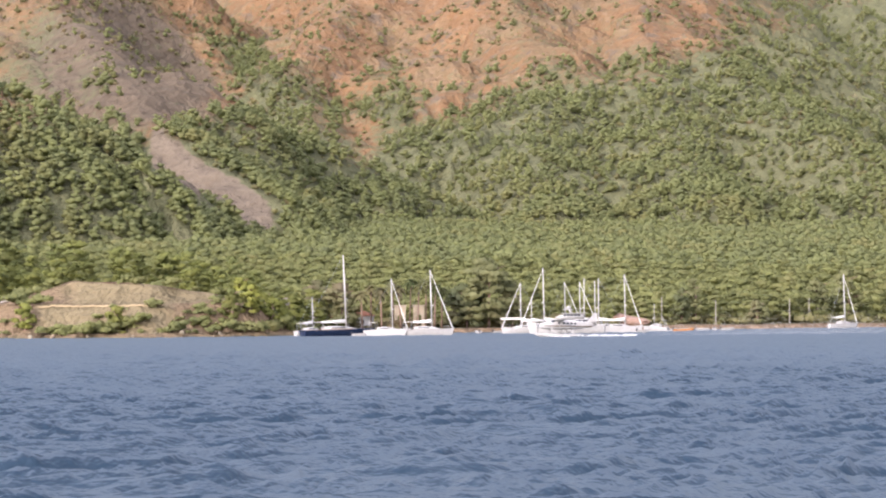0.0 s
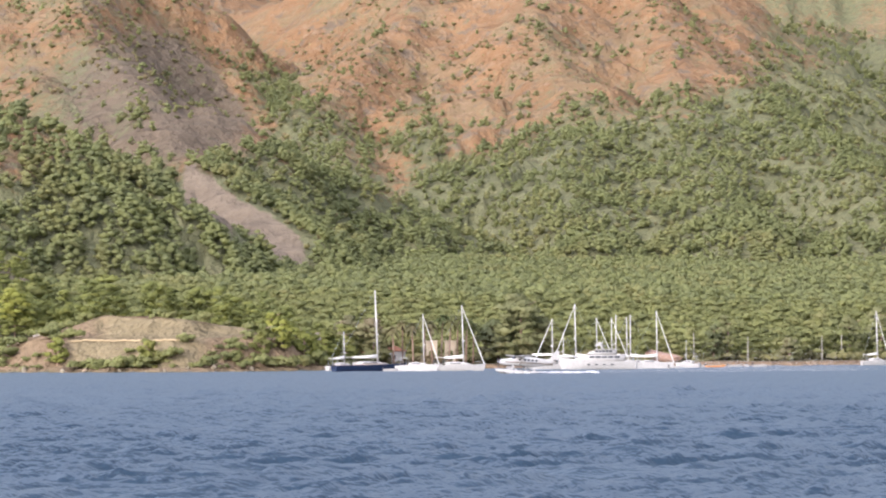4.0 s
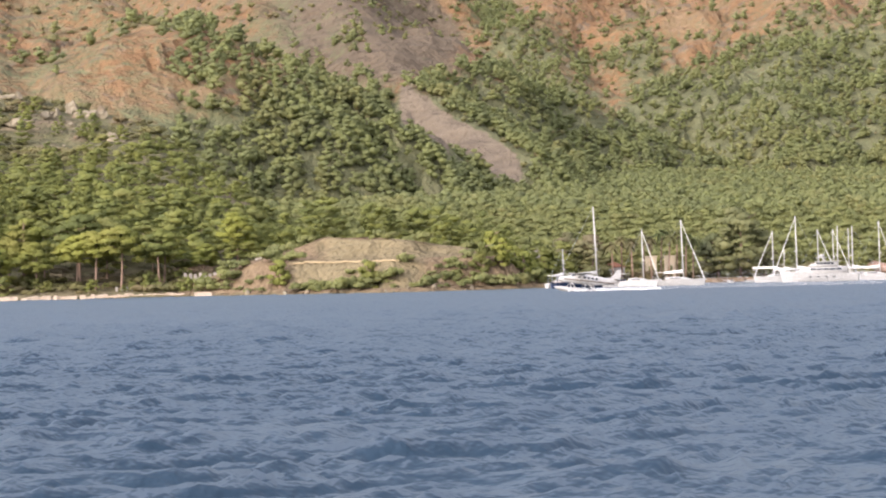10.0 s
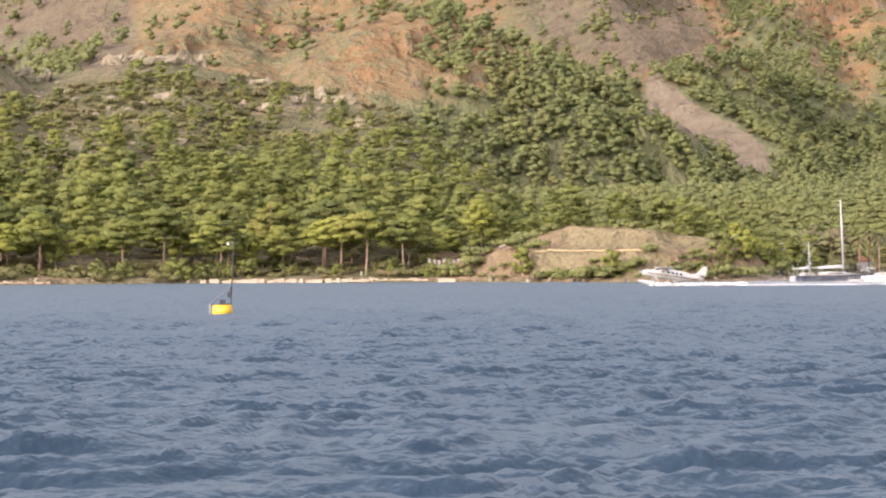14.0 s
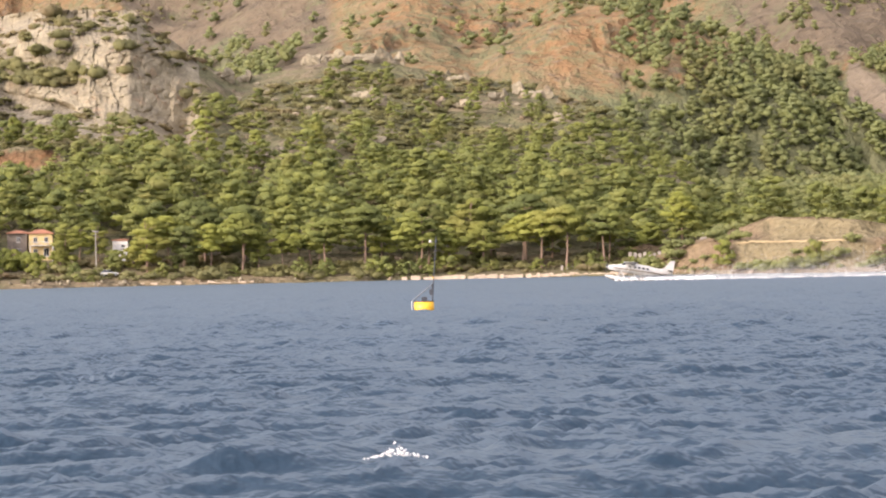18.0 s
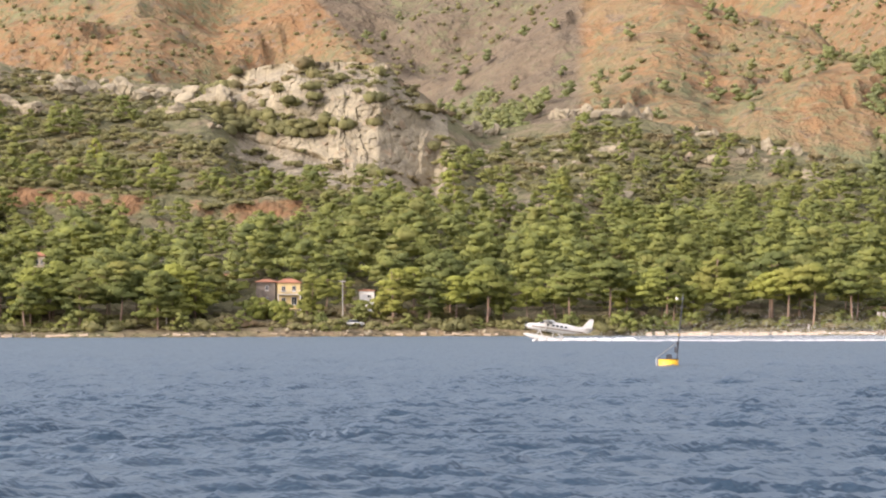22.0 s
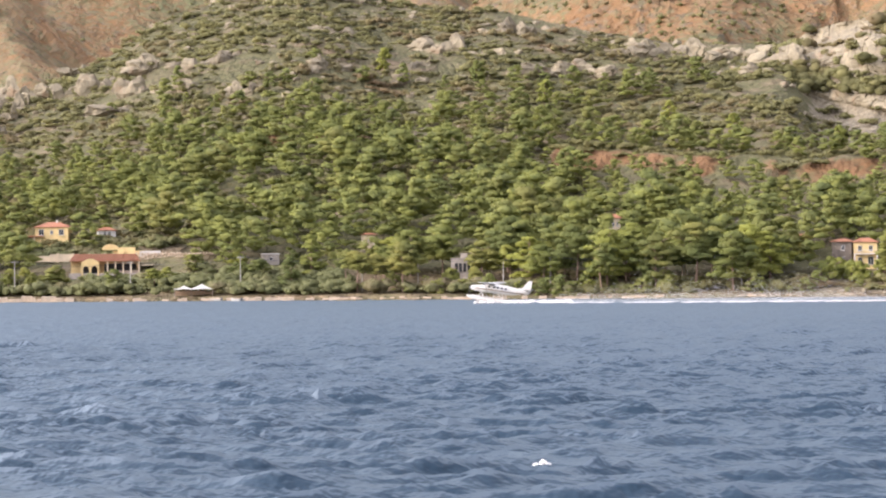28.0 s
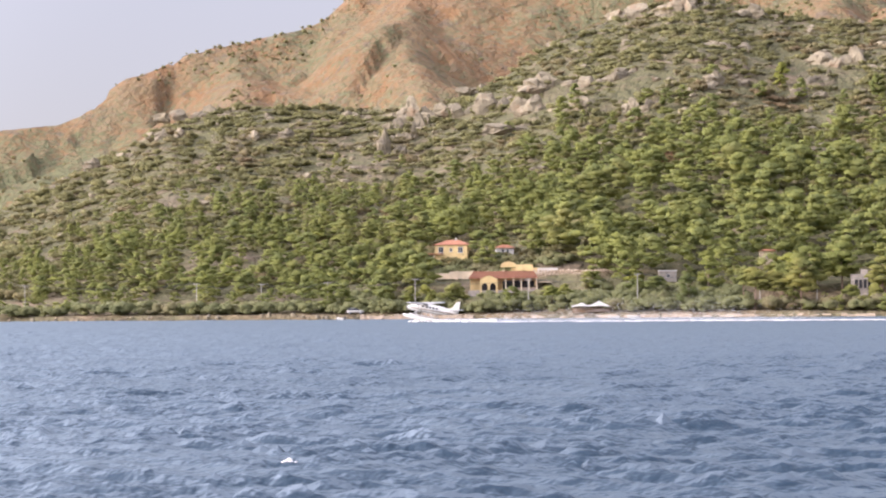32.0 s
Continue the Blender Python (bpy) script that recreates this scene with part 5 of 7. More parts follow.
    for side in (-1, 1):
        y = side * 1.45
        fl = ((5.6, y, 0.42, 0.08, 0.08), (5.2, y, 0.34, 0.26, 0.24), (4.2, y, 0.20, 0.40, 0.40), (2.0, y, 0.10, 0.45, 0.46), (-0.6, y, 0.08, 0.45, 0.48), (-0.7, y, 0.16, 0.44, 0.40), (-2.6, y, 0.30, 0.34, 0.28), (-4.0, y, 0.42, 0.16, 0.14))
        f = part("float", loft(bmesh.new(), fl, 18, 2.8), WHITE, p, "long white pontoon float", True)
        part("water_rudder", box(bmesh.new(), -4.1, y, 0.2, 0.3, 0.05, 0.6), STEEL, f)
        for a, b in (((3.4, 2.9), (0.45, 1.45)), ((2.2, 2.9), (0.45, 1.5)), ((0.4, 0.4), (0.45, 1.4)), ((-1.4, -0.4), (0.40, 1.45)), ((-1.4, -1.2), (0.40, 1.45))):
            part("float_strut", rod(bmesh.new(), (a[0], y, b[0]), (a[1], side * 0.72, b[1]), 0.075), WHITE, p)
    for x in (3.2, -1.2):
        part("spreader_bar", rod(bmesh.new(), (x, -1.45, 0.5), (x, 1.45, 0.5), 0.06), WHITE, p)
    return p


TRACK_AZ, TRACK_R = 17.0, 438.0     # nearest point of the take-off run


def on_track(s, z=0.0, pitch=0.0):
    """Pose s metres along the run, nose along it."""
    ux, uy = way(TRACK_AZ)
    a = radians(TRACK_AZ)
    return pose(ux * TRACK_R - math.cos(a) * s, uy * TRACK_R - math.sin(a) * s, z, 0, -pitch, 180 + TRACK_AZ)


plane = build_plane()


def build_wake():
    """White water behind the floats in three lengths, and the spray plume; all run along with the plane."""
    rng = np.random.RandomState(21)
    made = []
    for label, x0, x1, count, wide, high in (("short white foam trail behind the floats", 3.5, -14, 520, 1.2, 0.85), ("churned white wake on the water", -12, -55, 1700, 2.2, 0.28),
                                             ("long thinning white wake", -50, -150, 2300, 2.8, 0.24)):
        v, f = ICO[1]
        spots = []
        shapes = [(v * (0.7 + 0.6 * rng.rand(len(v), 1)), f) for _ in range(4)]
        for i in range(count):
            x = x0 + (x1 - x0) * rng.rand()
            side = 1 if rng.rand() < 0.5 else -1
            y = side * (1.5 + 0.012 * abs(x - 3)) * (0.75 + 0.5 * rng.rand())
            s = 0.15 + 0.45 * rng.rand() ** 2
            spots.append((x, y, 0.06, rng.rand() * 6.3, s * wide, s * high, rng.randint(0, 4)))
        ob = joined("wake_foam", label, "wake", shapes, spots, FOAM)
        made.append(ob)
    # the plume: fine drops, thick near the water and thinning upwards
    tet = np.array([(1, 1, 1), (1, -1, -1), (-1, 1, -1), (-1, -1, 1)]) * 0.6
    drops = [(tet * (0.6 + 0.8 * rng.rand(4, 1)), np.array([(0, 1, 2), (0, 3, 1), (0, 2, 3), (1, 3, 2)])) for _ in range(4)]
    n = 90000
    x = -5 - 105 * rng.rand(n) ** 0.85
    x[:5000] = 2.5 - 8.5 * rng.rand(5000)
    gust = fbm(x, x * 0, 9, 3)
    lift = (np.exp(-((x + 45) / 32) ** 2) * 2.3 + 0.15) * (0.6 + 0.8 * gust)
    lift[:5000] = 0.7
    h = lift * rng.exponential(0.62, n)
    s = 0.013 + 0.02 * rng.rand(n)
    made.append(joined("wake_spray", "fine white spray blown up behind the plane", "spray", drops,
                       np.stack([x, rng.normal(0, 1.6, n) - 0.02 * x, h, rng.rand(n) * 6.3, s * 1.6, s, rng.randint(0, 4, n)], 1), DROPS))
    return made


wakes = build_wake()


# crests that break as they pass: seconds, bearing, distance, width
BREAKS = ((2.5, 7.47, 98.4, 0.5), (6, 3.44, 111.3, 0.6), (12, 9.21, 78.6, 0.5), (17, 12.89, 47.2, 1.5), (17, 20.53, 53.4, 0.9), (17, 4.73, 97.2, 0.9), (18, 17.48, 51.5, 1.1), (19, 16.11, 51.4, 0.7), (19, 17.29, 41.1, 0.7), (20, 12.9, 45.4, 0.28), (23, 16.34, 70.8, 0.35), (28, 33.09, 54.2, 0.35), (32, 48.33, 62.8, 0.35))


def build_breakers():
    """Small crests of broken water, each a ragged heap of foam on its wave."""
    rng = np.random.RandomState(31)
    v, f = ICO[1]
    shapes = [(v * (0.6 + 0.8 * rng.rand(len(v), 1)), f) for _ in range(4)]
    made = []
    for t, az, r, wide in BREAKS:
        spots = []
        for k in range(int(30 + 120 * wide)):
            s = 0.006 + 0.026 * rng.rand() ** 2.5
            along = np.clip(rng.normal(0, 0.26), -0.6, 0.6) * wide
            up = abs(rng.normal(0, 0.07 + 0.09 * (wide > 1))) * math.exp(-(along / (0.3 * wide)) ** 2) + 0.04
            spots.append((along, rng.normal(0, 0.10), 0.6 * up - 0.10 * abs(along), rng.rand() * 6.3, s * 1.5, s, rng.randint(0, 4)))
        made.append(joined("breaking_crest", "small white crest of foam breaking on a wave", "foam", shapes, spots, FOAM))
    return made


breakers = build_breakers()


# ---- the buoy ----
def build_buoy():
    b = thing("marker_buoy", "yellow steel data buoy with a tall black mast and braced frame", "buoy", at_sea(16.74, 211, 16.7))
    drum = bmesh.new()
    bmesh.ops.create_cone(drum, cap_ends=True, segments=32, radius1=0.86, radius2=0.86, depth=1.25, matrix=Matrix.Translation((0, 0, 0.10)))
    bmesh.ops.bevel(drum, geom=[e for e in drum.edges if abs(e.verts[0].co.z - e.verts[1].co.z) < 0.01], offset=0.05, segments=2, affect="EDGES")
    drum = part("drum", drum, YELLOW, b, "bright yellow round float", True)
    ring = bmesh.new()
    bmesh.ops.create_cone(ring, cap_ends=True, segments=32, radius1=0.88, radius2=0.88, depth=0.06, matrix=Matrix.Translation((0, 0, 0.70)))
    part("rim", ring, BLACK, drum)
    part("mast", rod(bmesh.new(), (0.72, 0, 0.65), (1.22, 0, 6.3), 0.055, 0.035), BLACK, b, "tall thin black mast")
    for y in (-0.45, 0.45):
        part("brace", rod(bmesh.new(), (-1.05, y, 0.75), (0.74, y * 0.3, 2.15), 0.05), GREY_METAL, b, "grey sloping brace")
        part("upright", rod(bmesh.new(), (0.74, y * 0.3, 0.65), (0.76, y * 0.3, 2.2), 0.06), BLACK, b)
    part("ladder_post", rod(bmesh.new(), (-1.05, 0.45, -0.3), (-1.05, 0.45, 0.78), 0.035), GREY_METAL, b)
    part("ladder_post", rod(bmesh.new(), (-1.05, -0.45, -0.3), (-1.05, -0.45, 0.78), 0.035), STEEL, b)
    part("ladder_rung", rod(bmesh.new(), (-1.05, -0.45, 0.75), (-1.05, 0.45, 0.75), 0.03), STEEL, b)
    part("battery_box", box(bmesh.new(), 0.05, 0, 0.88, 0.5, 0.45, 0.45, 0.03), BLACK, b)
    part("instrument_box", box(bmesh.new(), 0.62, 0, 1.5, 0.26, 0.28, 0.5, 0.03), BLACK, b)
    part("lamp_head", rod(bmesh.new(), (1.19, 0, 5.75), (1.21, 0, 6.05), 0.11, 0.09, 12), BLACK, b)
    part("cross_arm", rod(bmesh.new(), (0.72, 0, 5.86), (1.22, 0, 5.80), 0.03), BLACK, b)
    part("sensor", rod(bmesh.new(), (0.70, 0, 5.78), (0.70, 0, 6.0), 0.12, 0.10, 12), PALE, b, "white wind sensor")
    part("warning_plate", box(bmesh.new(), 0.83, -0.06, 2.75, 0.10, 0.02, 0.16), YELLOW, b)
    return b


buoy = build_buoy()


# ---- boats ----
def hull_mesh(length, beam, free, bow=0.35):
    """A boat's hull, bow along +x: flared, with a raked stem and a flat stern."""
    bm = bmesh.new()
    rings = []
    n, m = 14, 7
    for i in range(n):
        t = i / (n - 1)
        x = length * (t - 0.5)
        w = beam / 2 * (0.80 + 0.20 * math.sin(math.pi * min(1, t / 0.6) / 2)) if t < 0.5 else beam / 2 * max(0.015, math.cos((t - 0.5) * math.pi) ** 0.75)
        top = free * (1 + bow * t ** 2.2)
        ring = []
        for j in range(m):
            k = j / (m - 1)
            ring.append((x + (k - 1) * -0.0 - (1 - k) * length * 0.05 * t ** 4, w * (0.35 + 0.65 * k ** 0.55), -0.35 + (top + 0.35) * k))
        rings.append([bm.verts.new((a, b, c)) for a, b, c in ring] + [bm.verts.new((a, -b, c)) for a, b, c in ring[::-1]])
    for p, q in zip(rings, rings[1:]):
        for j in range(len(p)):
            k = (j + 1) % len(p)
            bm.faces.new((p[j], q[j], q[k], p[k]))
    bm.faces.new(rings[0]), bm.faces.new(rings[-1])
    bmesh.ops.recalc_face_normals(bm, faces=bm.faces)
    return bm


def sailboat(az, r, heading, length, mast_h, hull_mat=None, label="", mast_at=0.08, rake=1.2, boom=True, furled=True, twin=False):
    hull_mat = hull_mat or WHITE
    b = thing("sailboat", label, "sailing boat", at_sea(az, r, heading), "boats moored in the bay")
    beam, free = length * 0.27, 0.75 + length * 0.03
    if twin:
        for side in (-1, 1):
            h = part("hull", hull_mesh(length, beam * 0.42, free * 1.1), hull_mat, b, "slim catamaran hull", False)
            h.location.y = side * beam * 0.72
        part("bridge_deck", box(bmesh.new(), -length * 0.08, 0, free * 0.95, length * 0.6, beam * 1.5, 0.5, 0.12), WHITE, b)
        beam *= 1.3
    else:
        h = part("hull", hull_mesh(length, beam, free), hull_mat, b, "dark navy hull" if hull_mat is NAVY else "white hull")
        part("deck", loft(bmesh.new(), ((-length * 0.48, 0, free, beam * 0.40, 0.04), (0, 0, free * 1.06, beam * 0.47, 0.05), (length * 0.3, 0, free * 1.16, beam * 0.32, 0.05), (length * 0.46, 0, free * 1.3, beam * 0.05, 0.04)), 12), TEAK if hull_mat is NAVY else WHITE, h)
    cab = part("cabin", loft(bmesh.new(), ((-length * 0.22, 0, free + 0.35, beam * 0.30, 0.38), (-length * 0.05, 0, free + 0.42, beam * 0.32, 0.42), (length * 0.12, 0, free + 0.35, beam * 0.28, 0.30), (length * 0.24, 0, free + 0.2, beam * 0.16, 0.1)), 14, 3.2), WHITE, b, "", True)
    for side in (-1, 1):
        part("side_window", box(bmesh.new(), -length * 0.04, side * beam * 0.315, free + 0.5, length * 0.2, 0.04, 0.18, 0.015), GLASS, cab)
    mx = length * mast_at
    lean = -math.tan(radians(rake)) * mast_h
    thick = 0.011 * mast_h
    mast = part("mast", rod(bmesh.new(), (mx, 0, free), (mx + lean, 0, mast_h), thick, thick * 0.7), ALLOY, b, "tall pale mast", True)
    for k in (0.4, 0.7):
        part("spreader", rod(bmesh.new(), (mx + lean * k, -beam * 0.30, mast_h * k), (mx + lean * k, beam * 0.30, mast_h * k), 0.03), ALLOY, mast)
    part("radar", rod(bmesh.new(), (mx + lean * 0.45 + 0.25, 0, mast_h * 0.45), (mx + lean * 0.45 + 0.25, 0, mast_h * 0.45 + 0.2), 0.22, 0.2, 12), PALE, mast)
    if boom:
        part("boom", rod(bmesh.new(), (mx, 0, free + 1.6), (mx - length * 0.36, 0, free + 1.55), 0.09), ALLOY, b)
        part("sail_cover", loft(bmesh.new(), ((mx - 0.1, 0, free + 2.0, 0.16, 0.36), (mx - length * 0.15, 0, free + 1.85, 0.20, 0.24), (mx - length * 0.35, 0, free + 1.72, 0.12, 0.14)), 10, 2), CANVAS, b, "furled cream sail cover", True)
    if furled:
        part("forestay", rod(bmesh.new(), (length * 0.47, 0, free * 1.35), (mx + lean, 0, mast_h * 0.98), 0.10, 0.05, 6), CANVAS, b, "furled headsail on the forestay")
    part("backstay", rod(bmesh.new(), (-length * 0.48, 0, free), (mx + lean, 0, mast_h), 0.014, 0.014, 5), STEEL, b)
    for side in (-1, 1):
        part("shroud", rod(bmesh.new(), (mx - 0.2, side * beam * 0.45, free), (mx + lean * 0.95, 0, mast_h * 0.95), 0.012, 0.012, 5), STEEL, b)
    part("bimini", box(bmesh.new(), -length * 0.33, 0, free + 1.75, length * 0.16, beam * 0.7, 0.08, 0.03), CANVAS, b, "canvas cockpit awning")
    for x in (-0.26, -0.40):
        for side in (-1, 1):
            part("awning_post", rod(bmesh.new(), (length * x, side * beam * 0.33, free), (length * x, side * beam * 0.33, free + 1.72), 0.025, 0.025, 5), STEEL, b)
    part("bow_rail", rod(bmesh.new(), (length * 0.46, 0, free * 1.3 + 0.6), (length * 0.30, beam * 0.28, free * 1.2 + 0.6), 0.025, 0.025, 5), STEEL, b)
    return b


def dinghy(az, r, heading, length, material, label):
    b = thing("dinghy", label, "small boat", at_sea(az, r, heading), "small boats by the beach")
    h = part("hull", hull_mesh(length, length * 0.36, 0.45), material, b)
    part("thwart", box(bmesh.new(), 0, 0, 0.52, 0.3, length * 0.3, 0.06), WOOD, b)
    part("outboard", box(bmesh.new(), -length * 0.52, 0, 0.55, 0.3, 0.3, 0.7, 0.06), BLACK, b)
    part("rubbing_strake", box(bmesh.new(), -length * 0.1, 0, 0.47, length * 0.75, length * 0.37, 0.06, 0.02), PALE, h)
    return b


def motor_yacht(az, r, heading, length):
    b = thing("motor_yacht", "large white motor yacht with raked decks and a radar arch", "motor yacht", at_sea(az, r, heading) @ Matrix.Diagonal((1, 1, 0.80, 1)), "boats moored in the bay")
    beam = length * 0.24
    h = part("hull", hull_mesh(length, beam, 2.2, 0.5), WHITE, b, "high white hull with flared bow")
    for side in (-1, 1):
        for k in range(4):
            part("porthole", box(bmesh.new(), -length * 0.2 + k * length * 0.1, side * beam * 0.475, 1.35, 0.7, 0.12, 0.28, 0.05), GLASS, h)
    d1 = part("main_deckhouse", loft(bmesh.new(), ((-length * 0.36, 0, 3.1, beam * 0.40, 0.95), (length * 0.08, 0, 3.1, beam * 0.40, 0.95), (length * 0.22, 0, 2.9, beam * 0.30, 0.5), (length * 0.30, 0, 2.7, beam * 0.2, 0.15)), 16, 4), WHITE, b, "", True)
    d2 = part("upper_deckhouse", loft(bmesh.new(), ((-length * 0.24, 0, 4.7, beam * 0.36, 0.75), (length * 0.0, 0, 4.7, beam * 0.36, 0.75), (length * 0.09, 0, 4.45, beam * 0.28, 0.35), (length * 0.13, 0, 4.3, beam * 0.2, 0.1)), 16, 4), WHITE, b, "", True)
    for deck, z, x, w, hw in ((d1, 3.4, -length * 0.10, length * 0.40, beam * 0.405), (d2, 4.95, -length * 0.09, length * 0.22, beam * 0.365)):
        for side in (-1, 1):
            for k in range(5):
                part("window_pane", box(bmesh.new(), x + (k - 2) * w / 5, side * hw, z, w / 5 * 0.86, 0.06, 0.5, 0.04), GLASS, deck)
    part("sun_deck", box(bmesh.new(), -length * 0.12, 0, 5.55, length * 0.34, beam * 0.8, 0.14, 0.05), WHITE, b)
    arch = part("radar_arch", loft(bmesh.new(), ((-length * 0.10, 0, 6.5, beam * 0.28, 0.12), (-length * 0.02, 0, 6.6, beam * 0.30, 0.16), (length * 0.03, 0, 6.5, beam * 0.26, 0.10)), 12, 3), WHITE, b, "", True)
    for side in (-1, 1):
        part("arch_leg", rod(bmesh.new(), (-length * 0.08, side * beam * 0.3, 5.5), (-length * 0.05, side * beam * 0.27, 6.5), 0.22, 0.16), WHITE, arch)
        dome = bmesh.new()
        bmesh.ops.create_icosphere(dome, subdivisions=2, radius=0.5, matrix=Matrix.Translation((-length * 0.04, side * beam * 0.18, 7.05)))
        part("satellite_dome", dome, WHITE, arch, "", True)
    part("light_mast", rod(bmesh.new(), (-length * 0.06, 0, 6.6), (-length * 0.08, 0, 8.4), 0.09, 0.04), WHITE, arch)
    part("aft_awning", box(bmesh.new(), -length * 0.40, 0, 4.15, length * 0.16, beam * 0.8, 0.1, 0.04), WHITE, b)
    for side in (-1, 1):
        part("awning_post", rod(bmesh.new(), (-length * 0.46, side * beam * 0.36, 2.1), (-length * 0.46, side * beam * 0.36, 4.1), 0.05), STEEL, b)
        part("guard_rail", rod(bmesh.new(), (length * 0.46, 0, 4.0), (length * 0.2, side * beam * 0.42, 3.4), 0.03), STEEL, b)
    return b


def fleet():
    W = None
    sailboat(2.45, 528, 25, 17, 17.4, NAVY, "long dark-navy sailing yacht with a very tall white mast", 0.10, 2.0, furled=False)
    sailboat(3.1, 540, 40, 8.5, 8.6, W, "small white sailing boat beside the navy yacht", 0.05, 0.8, furled=False)
    sailboat(1.32, 526, -12, 9.5, 12.2, W, "white catamaran with a covered mast and two stays", 0.12, 1.0, boom=False, twin=True)
    sailboat(0.40, 524, -8, 12, 14.0, W, "white sailing yacht with cream sail cover and furled headsail", 0.10, 1.4)
    motor_yacht(-2.85, 545, 172, 17.5)
    sailboat(-1.9, 556, 172, 11, 11.5, W, "white sailing yacht moored by the motor yacht", 0.08, -0.4)
    sailboat(-2.42, 578, 175, 13, 15.2, W, "white sailing yacht with a tall mast behind the motor yacht", 0.05, -0.8)
    sailboat(-2.1, 590, 185, 9, 8.5, W, "small white sailing boat near the beach", 0.05, 0.3, furled=False)
    sailboat(-2.8, 585, 0, 10, 12, W, "white sailing yacht with its headsail rolled up", 0.05, 0.5)
    sailboat(-3.15, 588, 5, 10, 12, W, "white sailing yacht among the moored masts", 0.05, 0.5)
    sailboat(-3.34, 572, 180, 11, 12.6, W, "white sailing yacht beside its neighbours in the row", 0.05, 0.4, furled=False)
    sailboat(-3.5, 590, 8, 10, 12.2, W, "white sailing yacht in the moored row", 0.05, 0.3, furled=False)
    sailboat(-3.68, 566, 176, 11, 12.4, W, "white sailing yacht with bare mast in the row", 0.05, 0.2, furled=False)
    sailboat(-4.12, 560, -5, 10.5, 13.2, W, "white catamaran with a forestay and awning", 0.12, 0.6, twin=True)
    sailboat(-4.95, 585, 150, 6.5, 6.5, W, "small white sailing boat by the beach", 0.05, 0.2, furled=False, boom=False)
    sailboat(-9.28, 645, 20, 8.5, 14.0, W, "lone white sailing yacht moored off the empty beach", 0.05, 0.8)
    dinghy(-5.15, 588, 60, 3.5, WHITE, "white open dinghy by the beach")
    dinghy(-5.32, 592, -20, 4.0, WHITE, "white motor dinghy by the beach")
    dinghy(-5.6, 590, 10, 5.0, ORANGE, "orange and white open motorboat by the beach")
    dinghy(-6.05, 600, 15, 3.6, WHITE, "white dinghy at anchor by the beach")
    dinghy(-6.32, 602, 80, 3.2, WHITE, "white skiff at anchor by the beach")
    dinghy(-6.62, 600, 12, 3.6, WHITE, "white rowing boat at anchor by the beach")
    dinghy(1.98, 520, 10, 3.2, WHITE, "white tender lying beside the yacht")
    dinghy(-0.8, 570, 100, 4.0, WHITE, "small white boat drawn near the beach")
    dinghy(-1.35, 572, 20, 4.0, WHITE, "white boat lying at the beach")
    dinghy(-4.65, 556, 20, 2.8, WHITE, "white tender behind the catamaran")
    dinghy(40.25, 562, 160, 4.6, WHITE, "white motorboat moored off the quay")
    dinghy(40.75, 569, 190, 3.6, WHITE, "white covered boat at the quay")
    dinghy(47.1, 582, 170, 3.6, WHITE, "small white boat at the stony shore")


fleet()


# ---- buildings ----
def on_land(az, d, turn=0.0, sink=0.0):
    """A pose on the ground d metres behind the shore, facing the water (-y), turned by turn degrees."""
    r = float(table(SHORE, 1, np.array([az]))[0]) + d
    x, y = way(az, r)
    return pose(x, y, height(x, y) - sink, 0, 0, az + turn)


def hip_roof(bm, wide, deep, z, rise, over=0.35, ridge=0.35):
    """A hipped roof with a soffit."""
    a, b = wide / 2 + over, deep / 2 + over
    lo = [bm.verts.new(q) for q in ((-a, -b, z), (a, -b, z), (a, b, z), (-a, b, z))]
    lo2 = [bm.verts.new((v.co.x, v.co.y, z + 0.14)) for v in lo]
    rl, rr = bm.verts.new((-wide * ridge / 2, 0, z + rise)), bm.verts.new((wide * ridge / 2, 0, z + rise))
    bm.faces.new(lo[::-1])
    for i in range(4):
        bm.faces.new((lo[i], lo[(i + 1) % 4], lo2[(i + 1) % 4], lo2[i]))
    bm.faces.new((lo2[0], lo2[1], rr, rl)), bm.faces.new((lo2[2], lo2[3], rl, rr)), bm.faces.new((lo2[1], lo2[2], rr)), bm.faces.new((lo2[3], lo2[0], rl))
    return bm


def window(parent, x, y, z, w, h, frame_mat=None, face=-1):
    """A window set in a wall that faces -y: reveal, frame, pane, sill."""
    win = part("window", box(bmesh.new(), x, y + 0.05, z, w, 0.16, h), DARK, parent)
    part("pane", box(bmesh.new(), x, y - 0.035, z, w * 0.86, 0.02, h * 0.88), GLASS, win)
    bm = bmesh.new()
    for sx in (-1, 0, 1):
        box(bm, x + sx * w * 0.46, y - 0.05, z, 0.07, 0.05, h)
    for sz in (-1, 1):
        box(bm, x, y - 0.05, z + sz * h * 0.47, w, 0.05, 0.07)
    part("window_frame", bm, frame_mat or PALE, win)
    part("sill", box(bmesh.new(), x, y - 0.10, z - h / 2 - 0.05, w + 0.2, 0.2, 0.08), PALE, win)
    return win


